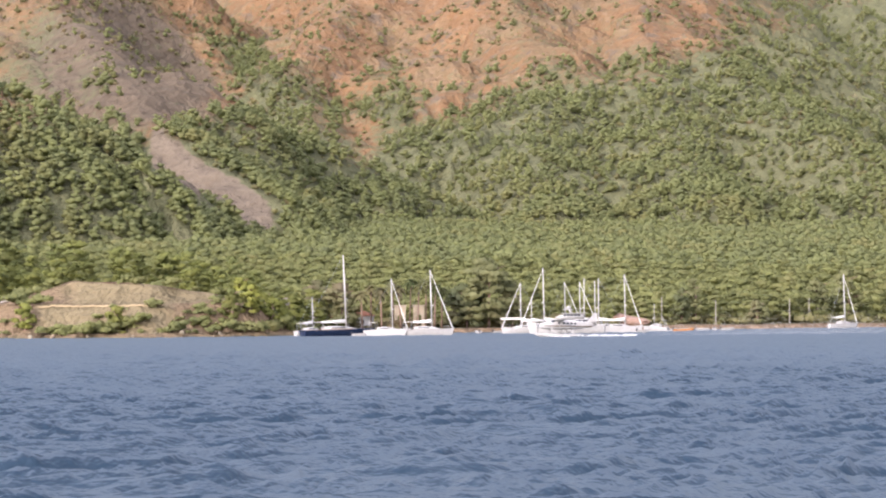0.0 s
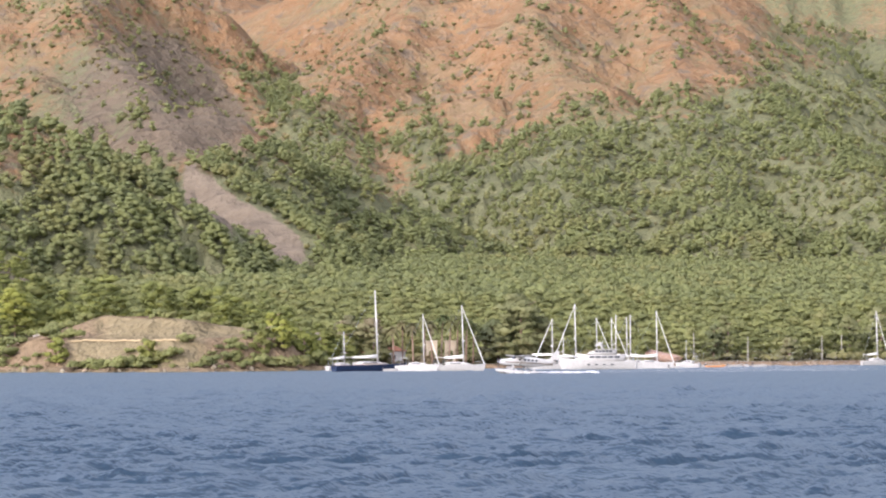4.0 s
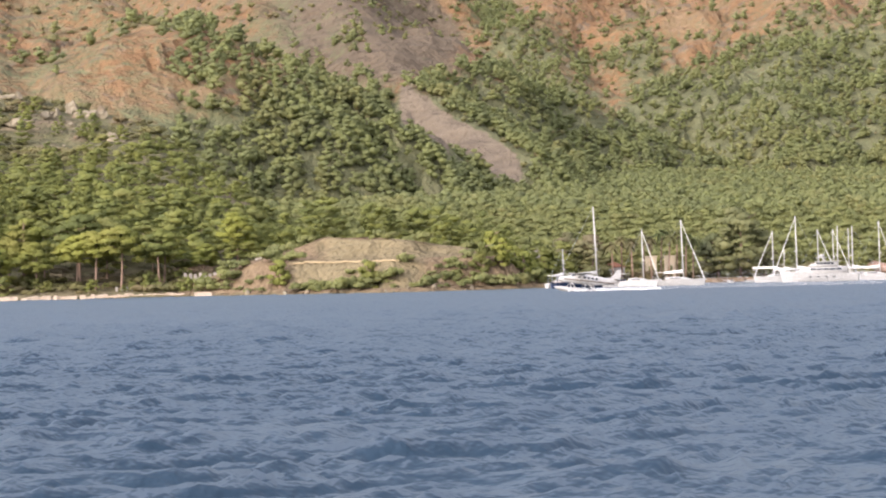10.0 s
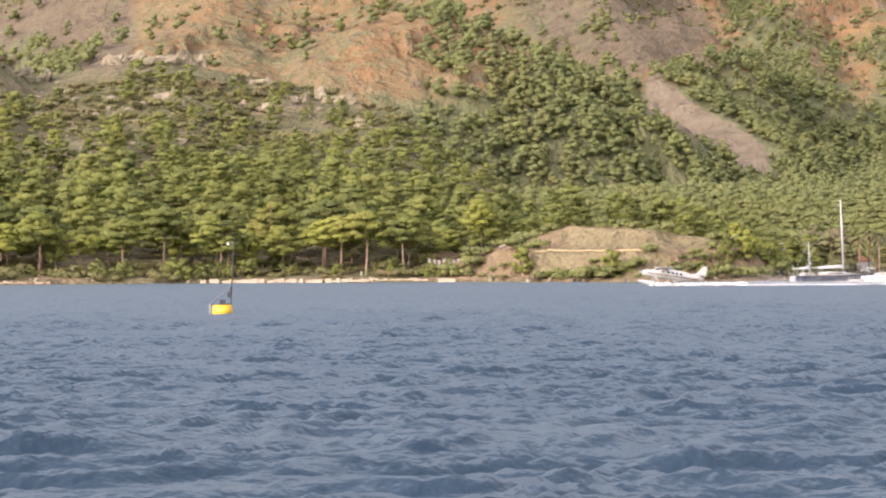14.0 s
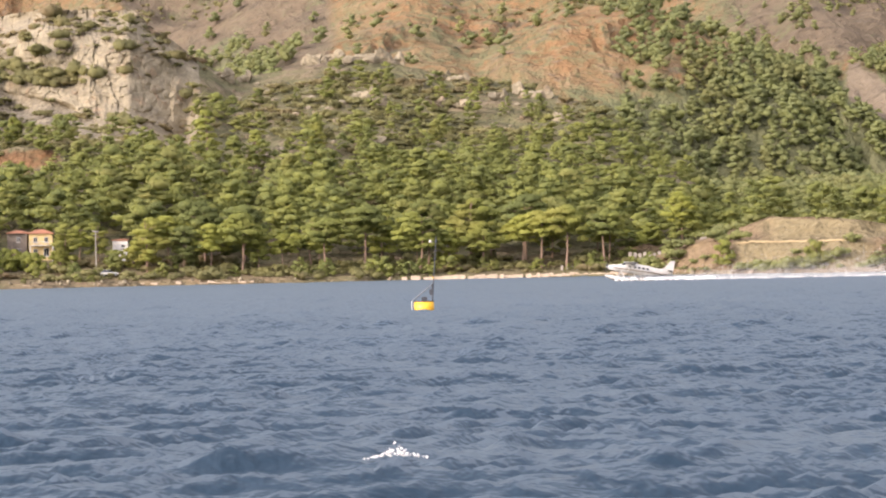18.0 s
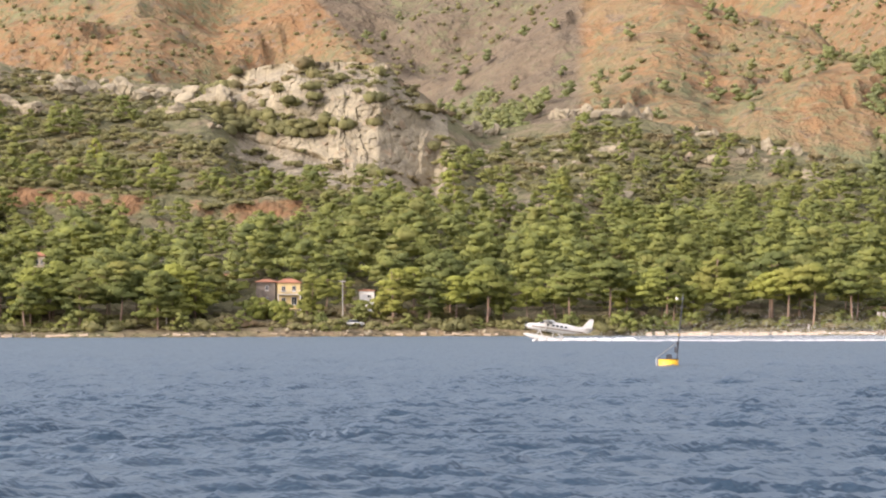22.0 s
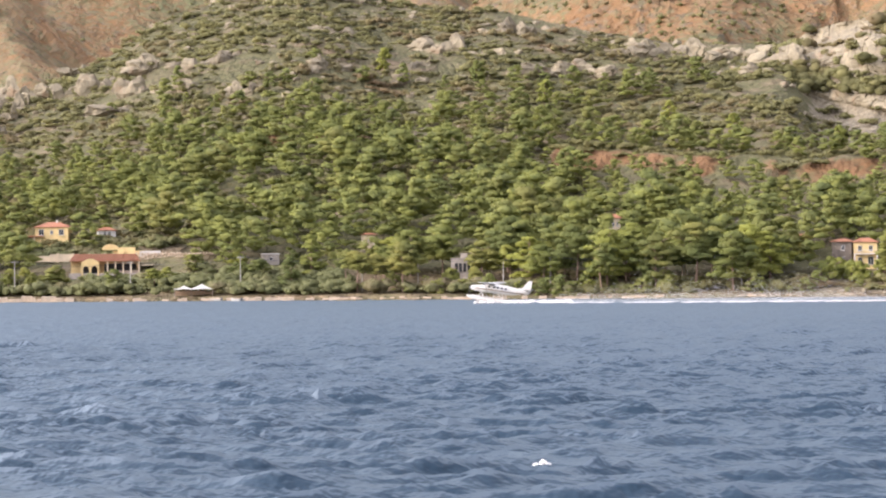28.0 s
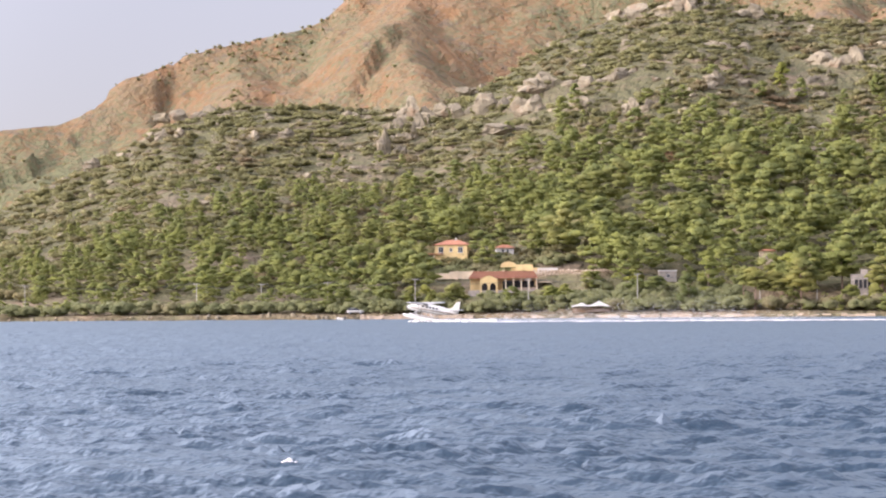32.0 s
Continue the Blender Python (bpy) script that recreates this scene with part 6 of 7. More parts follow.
def house(az, d, turn, wide, deep, high, wall, label, roof_rise=1.2, windows=((0, 1.6, 1.0, 1.2),), plinth=4.0, roof=None, chimney=False, name="house", flat=False):
    h = thing(name, label, "house", on_land(az, d, turn))
    part("wall", box(bmesh.new(), 0, 0, (high - plinth) / 2, wide, deep, high + plinth, 0.03), wall, h)
    if flat:
        part("roof", box(bmesh.new(), 0, 0, high + 0.12, wide + 0.3, deep + 0.3, 0.24, 0.03), roof or PALE, h)
    else:
        top = part("roof", hip_roof(bmesh.new(), wide, deep, high, roof_rise), roof or TILES, h, "terracotta tiled roof")
        if chimney:
            part("chimney", box(bmesh.new(), wide * 0.1, -0.2, high + roof_rise * 0.9, 0.5, 0.5, 1.3, 0.04), PALE, top)
    for x, z, w, hh in windows:
        window(h, x, -deep / 2 - 0.02, z, w, hh)
    return h


def arch_wall(bm, x0, x1, y, z0, z1, openings, thick):
    """A wall in the x-z plane with round-headed openings: (centre, width, springing height)."""
    xs = [x0]
    for c, w, s in openings:
        xs += [c - w / 2, c + w / 2]
    xs.append(x1)
    for a, b in zip(xs[::2], xs[1::2]):
        box(bm, (a + b) / 2, y, (z0 + z1) / 2, b - a, thick, z1 - z0)
    for c, w, s in openings:
        n = 8
        for i in range(n):
            a0, a1 = math.pi * i / n, math.pi * (i + 1) / n
            xa, xb = c + math.cos(a0) * w / 2, c + math.cos(a1) * w / 2
            za = min(s + math.sin(a0) * w / 2, s + math.sin(a1) * w / 2)
            box(bm, (xa + xb) / 2, y, (za + z1) / 2, abs(xa - xb), thick, z1 - za)
    return bm


def restaurant():
    r = thing("terrace_restaurant", "yellow arcaded building with a long terracotta roof above a garden", "building", on_land(43.28, 42, 0, 0))
    base = 0.6
    part("plinth", box(bmesh.new(), 0, 3, -1.7, 18, 9, 5.0), STONE, r, "stone terrace base")
    main = part("wall", box(bmesh.new(), 0, 5.2, base + 1.7, 17, 4, 3.4, 0.03), OCHRE, r)
    bm = bmesh.new()
    a, b, z = 8.9, 0.0, base + 3.2
    v = [bm.verts.new(q) for q in ((-a, -0.6, z), (a, -0.6, z), (a - 1.2, 5.6, z + 1.9), (-a + 1.2, 5.6, z + 1.9), (a, 8.2, z), (-a, 8.2, z))]
    bm.faces.new((v[0], v[1], v[2], v[3])), bm.faces.new((v[3], v[2], v[4], v[5])), bm.faces.new((v[1], v[4], v[2])), bm.faces.new((v[0], v[3], v[5]))
    bmesh.ops.solidify(bm, geom=bm.faces[:], thickness=0.16)
    part("roof", bm, TILES, r, "long terracotta tiled roof")
    porch = part("gable_porch", arch_wall(bmesh.new(), -5.9, -1.5, -1.4, -0.4, base + 2.9, ((-4.75, 1.5, base + 1.3), (-2.65, 1.5, base + 1.3)), 0.35), OCHRE, r, "yellow gable front with two arches")
    gable = bmesh.new()
    plate(gable, ((-6.1, base + 2.9), (-1.3, base + 2.9), (-3.0, base + 3.75), (-3.7, base + 3.9), (-4.4, base + 3.75)), 0.35)
    part("gable", gable, OCHRE, porch).location.y = -1.4
    # dark panels before the wall, painted shade of the arcade
    part("back_shade", box(bmesh.new(), -3.7, 2.9, base + 1.2, 4.2, 0.1, 2.6), DARK, porch)
    part("back_shade", box(bmesh.new(), 3.8, 3.1, base + 1.3, 8.0, 0.1, 2.6), DARK, r)
    for k in range(5):
        part("column", box(bmesh.new(), 0.6 + k * 1.95, -0.35, base + 1.5, 0.32, 0.32, 3.3, 0.03), CREAM, r)
    for k in range(4):
        part("balustrade", box(bmesh.new(), 1.55 + k * 1.95, -0.35, base + 0.45, 1.6, 0.12, 0.85), WOOD, r)
    part("lean_to_roof", box(bmesh.new(), 10.4, 2.2, base + 2.2, 3.0, 4.5, 0.2), CREAM, r)
    p = part("lower_portico", arch_wall(bmesh.new(), 2.4, 6.4, -4.4, -3.6, -0.9, ((4.6, 2.4, -2.3),), 0.5), PALE, r, "pale arched garden portico")
    return r


def terrace():
    """Walls and gate of the upper terrace behind the restaurant."""
    w = thing("terrace_wall", "long cream-washed terrace wall with a curved pediment", "wall", on_land(43.1, 57, 0, 0))
    part("wall", box(bmesh.new(), -8, 0, 1.2, 16, 0.5, 2.0, 0.03), CREAM, w)
    part("wall", box(bmesh.new(), 4, 0.6, 1.3, 8, 0.5, 3.4, 0.03), OCHRE, w)
    part("wall", box(bmesh.new(), -18.5, 0.3, 1.0, 6, 0.5, 1.5, 0.03), CREAM, w)
    ped = bmesh.new()
    plate(ped, tuple((-0.6 + 2.2 * math.cos(math.pi * k / 10), 3.2 + 1.5 * math.sin(math.pi * k / 10)) for k in range(11)), 0.4)
    part("pediment", ped, OCHRE, w, "curved yellow pediment")
    for k in range(4):
        part("pilaster", box(bmesh.new(), -14 + k * 4, -0.35, 1.2, 0.5, 0.3, 2.4, 0.03), CREAM, w)
    part("white_block", box(bmesh.new(), 9.5, 1.0, 1.6, 5.4, 3.0, 2.6, 0.04), PALE, w, "whitewashed block")
    g = thing("garden_wall", "rough pale stone garden wall stepping down the slope", "wall", on_land(41.95, 57, -6, 0))
    rng = np.random.RandomState(4)
    stones = [rock_mesh(rng, "stone", 1, 1, 1, 2, 0.12) for _ in range(4)]
    for me in stones:
        me.materials[0] = QUAY
    for i in range(40):
        for j in range(4):
            ob = part("stone", stones[rng.randint(4)], QUAY, g)
            ob.matrix_basis = Matrix.LocRotScale((-7 + i * 0.75 + 0.3 * (j % 2), rng.normal(0, 0.08), -1.2 + j * 0.62 + 0.0 * i), Euler((0, 0, rng.rand() * 6)), (0.98, 0.9, 0.8))
    part("arch", arch_wall(bmesh.new(), -11.5, -7, 0, -2, 2.6, ((-9.4, 1.8, 0.6),), 0.5), OCHRE, g, "yellow garden arch")


def marquee():
    m = thing("beach_marquee", "white tent canopy on posts over the waterside terrace", "canopy", on_land(41.24, 5.5, 0, 0))
    # two bays of sagging canvas, the wider one higher
    for mid_x, a, hi in ((-2.2, 2.4, 2.55), (1.9, 2.9, 2.95)):
        bm = bmesh.new()
        b, lo = 3.4, 1.6
        top = bm.verts.new((mid_x, 0, hi))
        ring = [bm.verts.new((mid_x + sx * a, sy * b, lo + (0.0 if sx and sy else 0.16))) for sx, sy in ((-1, -1), (0, -1), (1, -1), (1, 0), (1, 1), (0, 1), (-1, 1), (-1, 0))]
        half = [bm.verts.new(((v.co.x + mid_x) / 2, v.co.y * 0.5, lo + (hi - lo) * 0.42)) for v in ring]
        for i in range(8):
            j = (i + 1) % 8
            bm.faces.new((ring[i], ring[j], half[j], half[i])), bm.faces.new((half[i], half[j], top))
        bmesh.ops.solidify(bm, geom=bm.faces[:], thickness=0.05)
        part("canopy", bm, CANVAS, m, "sagging white canvas roof")
    for x in (-4.9, -0.6, 4.9):
        for y in (-3.5, 3.5):
            part("post", rod(bmesh.new(), (x * 0.9, y * 0.95, -0.6), (x * 0.9, y * 0.95, 1.72), 0.06), WOOD, m)
    part("back_screen", box(bmesh.new(), 0, 3.3, 0.55, 8.6, 0.1, 1.5), TEAK, m, "brown wooden screen")
    for i in range(4):
        t = thing("terrace_table", "small wooden table under the tent canopy", "table", m.matrix_world @ pose(-3 + i * 2, -0.6 + 0.7 * (i % 2), 0.0), "tables under the canopy")
        part("tabletop", box(bmesh.new(), 0, 0, 0.78, 0.9, 0.9, 0.06, 0.01), WOOD, t)
        for sx in (-0.36, 0.36):
            for sy in (-0.36, 0.36):
                part("leg", box(bmesh.new(), sx, sy, 0.28, 0.06, 0.06, 0.95), WOOD, t)


def yellow_house():
    h = house(25.62, 38, 4, 5.4, 5.0, 5.6, OCHRE, "two-storey yellow house with red hip roof and balcony among pines", 1.1,
              ((-1.3, 4.2, 0.95, 1.3), (1.2, 4.2, 0.95, 1.3), (-1.3, 1.3, 1.0, 1.6), (1.2, 1.3, 1.3, 1.9)))
    part("balcony_slab", box(bmesh.new(), 0, -3.1, 2.85, 5.6, 1.2, 0.18, 0.02), PALE, h)
    bm = bmesh.new()
    for k in range(15):
        box(bm, -2.7 + k * 0.386, -3.65, 3.35, 0.05, 0.05, 0.9)
    box(bm, 0, -3.65, 3.82, 5.5, 0.08, 0.07)
    part("balcony_railing", bm, PALE, h)
    for x in (-2.6, 2.6):
        part("balcony_post", box(bmesh.new(), x, -3.55, 1.0, 0.25, 0.25, 3.6), PALE, h)
    house(26.12, 40, -6, 4.6, 5.0, 5.4, RUBBLE, "grey stone house with shuttered windows beside the yellow one", 0.8,
          ((0.3, 4.0, 0.8, 1.2), (0.3, 1.2, 0.8, 1.4)), name="stone_house")


def car(az, d, turn, label, paint):
    c = thing("car", label, "car", on_land(az, d, turn))
    c.matrix_world = c.matrix_world @ pose(0, 0, 0.05)
    body = part("body", loft(bmesh.new(), ((-2.1, 0, 0.62, 0.72, 0.26), (-1.9, 0, 0.65, 0.84, 0.34), (0.9, 0, 0.65, 0.86, 0.34), (1.9, 0, 0.58, 0.80, 0.27), (2.1, 0, 0.52, 0.66, 0.18)), 16, 4), paint, c, "", True)
    part("cabin", loft(bmesh.new(), ((-1.9, 0, 1.02, 0.66, 0.12), (-1.5, 0, 1.2, 0.70, 0.28), (0.2, 0, 1.22, 0.70, 0.28), (1.0, 0, 0.98, 0.66, 0.08)), 14, 3.5), GLASS, c, "dark side windows", True)
    part("roof", box(bmesh.new(), -0.6, 0, 1.5, 1.7, 1.25, 0.06, 0.02), paint, c)
    for x in (-1.3, 1.3):
        for y in (-0.8, 0.8):
            w = part("wheel", rod(bmesh.new(), (x, y - 0.1, 0.3), (x, y + 0.1, 0.3), 0.32, 0.32, 16), BLACK, c, "", True)
            part("rim", rod(bmesh.new(), (x, y - 0.11, 0.3), (x, y + 0.11, 0.3), 0.18, 0.18, 12), STEEL, w)
    for y in (-0.6, 0.6):
        part("headlight", box(bmesh.new(), 2.05, y, 0.62, 0.12, 0.28, 0.14, 0.03), PALE, c)
    return c


def pole(az, d, high, arms=True):
    p = thing("utility_pole", "weathered pale utility pole carrying wires along the shore", "pole", on_land(az, d), "utility poles along the shore road")
    part("shaft", rod(bmesh.new(), (0, 0, -0.8), (0, 0, high), 0.13, 0.08), CONCRETE, p)
    if arms:
        part("cross_arm", box(bmesh.new(), 0, 0, high - 0.35, 1.5, 0.1, 0.12), CONCRETE, p)
        for x in (-0.65, 0, 0.65):
            part("insulator", rod(bmesh.new(), (x, 0, high - 0.3), (x, 0, high - 0.08), 0.05, 0.04, 8), PALE, p)
    m = p.matrix_world
    return m @ Vector((0, 0, high - 0.1))


def wires(tops, label):
    w = tagged(new("power_line"), label, "wires")
    for a, b in zip(tops, tops[1:]):
        for off in (-0.6, 0.6):
            bm = bmesh.new()
            last = None
            for i in range(9):
                k = i / 8
                q = a.lerp(b, k) + Vector((off * 0.3, off * 0.3, -1.3 * 4 * k * (1 - k)))
                if last is not None:
                    rod(bm, last, q, 0.018, 0.018, 4)
                last = q
            part("wire", bm, BLACK, w)


def quay(az0, az1, rng, label, high=0.75, gaps=0.0):
    """A low waterside wall of squared stones."""
    q = tagged(new("quay_wall"), label, "quay", kind="")
    az = az0
    while az < az1:
        wide = 0.7 + 1.7 * rng.rand() ** 1.5
        r = float(table(SHORE, 1, np.array([az]))[0]) + 0.6
        step = math.degrees(wide / r)
        if rng.rand() > gaps:
            x, y = way(az + step / 2, r + rng.normal(0, 0.25))
            ob = part("stone", QUAY_STONES[rng.randint(5)], QUAY, q)
            ob.matrix_basis = Matrix.LocRotScale((x, y, 0.15), Euler((rng.normal(0, 0.06), rng.normal(0, 0.09), radians(az) + rng.normal(0, 0.06))), (wide * 1.02, 1.4, high * (0.55 + 0.8 * rng.rand())))
        az += step
    return q


def block_stone(rng):
    bm = bmesh.new()
    box(bm, 0, 0, 0.35, 1, 1, 1.5, 0.06)
    for v in bm.verts:
        v.co += Vector((rng.normal(), rng.normal(), rng.normal())) * 0.03
    me = bpy.data.meshes.new("stone")
    bm.to_mesh(me)
    bm.free()
    me.materials.append(QUAY)
    return me


QUAY_STONES = [block_stone(np.random.RandomState(60 + i)) for i in range(5)]


def waterside():
    rng = np.random.RandomState(77)
    quay(11.3, 17.2, rng, "low cream stone quay along the pine shore", 0.55, 0.12)
    quay(27.3, 31.6, rng, "low broken stone quay below the pines", 0.45, 0.3)
    quay(32.0, 38.6, rng, "low pale stone quay below the road", 0.42, 0.25)
    quay(38.9, 43.2, rng, "stone-edged terrace along the water", 0.5, 0.25)
    quay(44.0, 46.6, rng, "thick cream stone bulwark at the water", 0.9, 0.05)
    quay(20.6, 26.6, rng, "scattered edging stones along the shore", 0.45, 0.5)
    rocks = [rock_mesh(rng, "shore_boulder", 2, 2, 2, 2, 0.25) for _ in range(5)]
    for i in range(95):
        az = 46.6 + 9.5 * rng.rand() if i < 60 else 17.3 + 10 * rng.rand() if i < 85 else 3.6 + 7 * rng.rand()
        r = float(table(SHORE, 1, np.array([az]))[0]) + rng.rand() * 3 - 0.5
        x, y = way(az, r)
        s = 0.3 + 0.7 * rng.rand() ** 2
        ob = tagged(new("shore_boulder", rocks[rng.randint(5)]), "pale rounded boulder at the water's edge", "boulder", "boulders along the shore")
        ob.matrix_world = Matrix.LocRotScale((x, y, max(0.0, height(x, y)) + 0.0), Euler((0, 0, rng.rand() * 6.3)), (s * 1.2, s, s * 0.7))


def head_track():
    """The sandy lip of the track that crosses the headland half way up."""
    bm = bmesh.new()
    rows = []
    for i in range(61):
        az = 6.55 + 2.85 * i / 60
        r0 = float(table(SHORE, 1, np.array([az]))[0])
        r = np.arange(r0 + 4, r0 + 22, 0.5)
        x, y = -np.sin(radians(az)) * r, np.cos(radians(az)) * r
        z = lie(x, y)[0]
        k = int(np.argmax(z > 7.0))
        wob = 0.25 * math.sin(i * 1.7) + 0.2 * math.sin(i * 0.6)
        rows.append([bm.verts.new((*way(az, r[k] + a), z[k] + b + 0.15 * wob)) for a, b in ((-0.8, -0.3), (-0.5, 0.0), (1.4, 0.16), (3.2, 0.1), (3.4, -0.9))])
    for p, q in zip(rows, rows[1:]):
        for a in range(4):
            bm.faces.new((p[a], q[a], q[a + 1], p[a + 1]))
    me = bpy.data.meshes.new("track")
    bm.to_mesh(me)
    bm.free()
    me.materials.append(SAND)
    tagged(new("track", me), "sandy yellow track across the bare headland", "track", kind="structure")


head_track()


def jetty():
    j = thing("jetty", "small wooden jetty on posts at the stony shore", "jetty", on_land(31.9, -3, 0, 0))
    j.matrix_world = Matrix.Translation((0, 0, -j.matrix_world.translation.z)) @ j.matrix_world
    for k in range(16):
        part("plank", box(bmesh.new(), -3.4 + k * 0.45, 0, 0.75, 0.4, 2.0, 0.08), WOOD, j)
    for x in (-3.4, 0, 3.4):
        for y in (-0.9, 0.9):
            part("post", rod(bmesh.new(), (x, y, -2), (x, y, 1.2), 0.12, 0.10), WOOD, j)


def bay_things():
    """What stands behind the moored boats."""
    rng = np.random.RandomState(31)

    def big_tree(az, d, high, spread, label, name="eucalyptus_tree", clear=0.12, mat=None, count=70):
        t = thing(name, label, "tree", on_land(az, d))
        clumps = pine_clumps(rng, high, clear, spread, count)
        v, f, soft = crown_mesh(rng, clumps, 40, 0.5, 0.75, 0)
        part("crown", mesh_of("crown", v, f, mat or BROAD, normals=soft), BROAD, t)
        tv, tf = trunk_mesh(rng, high, 0.4, clear, spread)
        part("trunk", mesh_of("trunk", tv, tf, BARK, flat=False), BARK, t)
        return t

    big_tree(-1.05, 16, 17.5, 6.6, "huge dark eucalyptus tree with a ragged dense crown at the beach")
    big_tree(-0.55, 20, 11, 4.5, "leafy green tree beside the eucalyptus", "broadleaf_tree")
    big_tree(-1.6, 14, 9, 3.4, "drooping grey-green tree at the beach", "broadleaf_tree")
    big_tree(-5.55, 24, 9.5, 2.2, "tall dark cypress-like tree above the beach", "cypress_tree", 0.05, None, 40)
    big_tree(-5.85, 26, 12.5, 2.4, "tall brownish poplar above the beach", "poplar_tree", 0.05, None, 40)
    big_tree(-7.3, 16, 6.5, 3.0, "round dusty grey-green shrub tree by the beach", "tamarisk_tree", 0.05, None, 30)
    big_tree(-9.4, 30, 15, 4.0, "tall dark pine group behind the beach", "pine_tree", 0.1, None, 50)
    big_tree(-8.7, 28, 12, 4.0, "dark pine behind the empty beach", "pine_tree", 0.1, None, 40)
    big_tree(3.0, 34, 12, 4.0, "tall dark cypress beside the red-roofed house", "cypress_tree", 0.08, None, 40)
    big_tree(2.4, 22, 11, 4.5, "bushy green tree behind the navy yacht", "broadleaf_tree")
    for az, d in ((4.0, 13), (4.5, 11), (4.95, 9), (3.6, 18), (4.7, 24), (9.7, 8.5), (7.6, 6), (4.2, 22)):
        big_tree(az, d, 4.0 + 2.4 * rng.rand(), 2.4, "low green pine growing on the headland bank", "pine_tree", 0.05, PINE, 22)
    for az, el, high in ((21.72, 2.45, 15), (20.6, 2.2, 12), (28.6, 3.3, 8), (30.1, 3.6, 8), (33.0, 4.1, 9), (26.2, 2.9, 8), (19.2, 2.6, 9), (36.8, 4.9, 9), (34.6, 4.6, 8)):
        x, y, z, r = drop(az, el)
        t = big_tree(az, 20, high, high * 0.27, "tall yellow-green pine standing alone on the slope", "pine_tree", 0.12, PINE, 30)
        t.matrix_world = pose(x, y, z, 0, 0, az)
    for az, d in ((25.2, 25), (25.72, 21), (26.15, 27), (26.4, 30), (25.95, 24), (26.3, 24), (23.55, 24), (23.95, 25), (34.65, 18), (35.25, 20), (27.0, 58), (31.3, 62)):
        big_tree(az, d, 3.2 + 1.8 * rng.rand(), 2.1, "low bushy pine in front of a house", "pine_tree", 0.05, PINE, 22)
    # palms
    fronds = []
    for k in range(3):
        vs, fs, n = [], [], 0
        for i in range(26):
            a, lift = i * 2.4, 0.9 - 1.7 * (i / 26) + rng.normal(0, 0.1)
            prev = None
            for j in range(6):
                t = j / 5
                reach, z = 2.6 * t * math.cos(lift * 0.6), 2.6 * (t * math.sin(lift) - 0.55 * t * t)
                w = 0.42 * math.sin(math.pi * min(1, 0.15 + 0.85 * t)) + 0.03
                c = np.array((math.cos(a) * reach, math.sin(a) * reach, z))
                s = np.array((-math.sin(a), math.cos(a), 0)) * w
                vs += [c + s, c - s]
                if prev is not None:
                    fs += [(prev, prev + 1, n), (prev + 1, n + 1, n)]
                prev = n
                n += 2
        fronds.append((np.array(vs), np.array(fs)))
    palm_meshes = [mesh_of("fronds", v, f, PALM) for v, f in fronds]
    for az, d, h in ((1.45, 14, 9.5), (1.2, 18, 11), (1.0, 12, 10), (0.8, 20, 11.5), (0.62, 13, 10.5), (0.42, 18, 11.5), (0.22, 14, 10.5), (1.7, 20, 10), (0.05, 18, 9.5), (1.9, 16, 8.5)):
        t = thing("palm_tree", "tall palm with a slim trunk and ragged fronds behind the yachts", "palm tree", on_land(az, d), "palms along the bay")
        bend = rng.normal(0, 0.3, 2)
        part("trunk", rod(bmesh.new(), (0, 0, -0.5), (bend[0], bend[1], h), 0.24, 0.15), BARK, t, "", True)
        cr = part("fronds", palm_meshes[rng.randint(3)], PALM, t)
        cr.matrix_basis = pose(bend[0], bend[1], h, 0, 0, rng.rand() * 360)
        part("dead_fronds", rod(bmesh.new(), (bend[0], bend[1], h - 1.8), (bend[0], bend[1], h - 0.1), 0.35, 0.75, 9), WOOD, t, "skirt of dry brown fronds")
    house(2.75, 30, 6, 5.5, 6, 2.8, PALE, "white house with red tiled roof hidden behind the yachts", 1.3, ((-1.2, 1.5, 0.9, 1.1), (1.2, 1.5, 0.9, 1.1)))
    house(2.0, 26, -8, 7, 5, 2.9, PALE, "low house with terracotta roof among trees in the bay", 1.4, ((-1.6, 1.5, 0.9, 1.1), (1.4, 1.5, 0.9, 1.1)))
    house(3.95, 84, 4, 7, 6, 7.2, STONE, "cream house above the bay among the pines", 1.2, ((-1.8, 5.9, 1.1, 1.3), (1.4, 5.9, 1.1, 1.3)), flat=True, roof=STONE)
    for az, d in ((1.02, 22), (0.58, 21)):
        w = thing("ruined_arcade", "tall whitewashed arcade wall standing among palms", "ruin", on_land(az, d))
        part("arcade", arch_wall(bmesh.new(), -1.4, 1.4, 0, -1.5, 5.4, ((0, 1.2, 2.8),), 0.5), CREAM, w)
        part("cornice", box(bmesh.new(), 0, 0, 5.55, 3.2, 0.8, 0.3, 0.03), CREAM, w)
        for x in (-1.15, 1.15):
            part("pilaster", box(bmesh.new(), x, -0.32, 2.0, 0.35, 0.2, 6.8), CREAM, w)
    aw = thing("beach_awning", "long cream canvas awning on posts by the beach", "awning", on_land(-1.62, 3, 0))
    part("canvas_roof", box(bmesh.new(), 0, 0, 2.5, 6.0, 3.0, 0.5, 0.1), CANVAS, aw)
    for x in (-2.8, 0, 2.8):
        for y in (-1.3, 1.3):
            part("post", rod(bmesh.new(), (x, y, -0.5), (x, y, 2.4), 0.06), WOOD, aw)
    knoll = tagged(new("rock_knoll", rock_mesh(rng, "rock_knoll", 16, 9, 4.6, 4, 0.2)), "bare reddish rock bank behind the moored boats", "rock")
    knoll.data.materials[0] = BANK
    knoll.matrix_world = on_land(-4.35, 20, 0, 0.3)
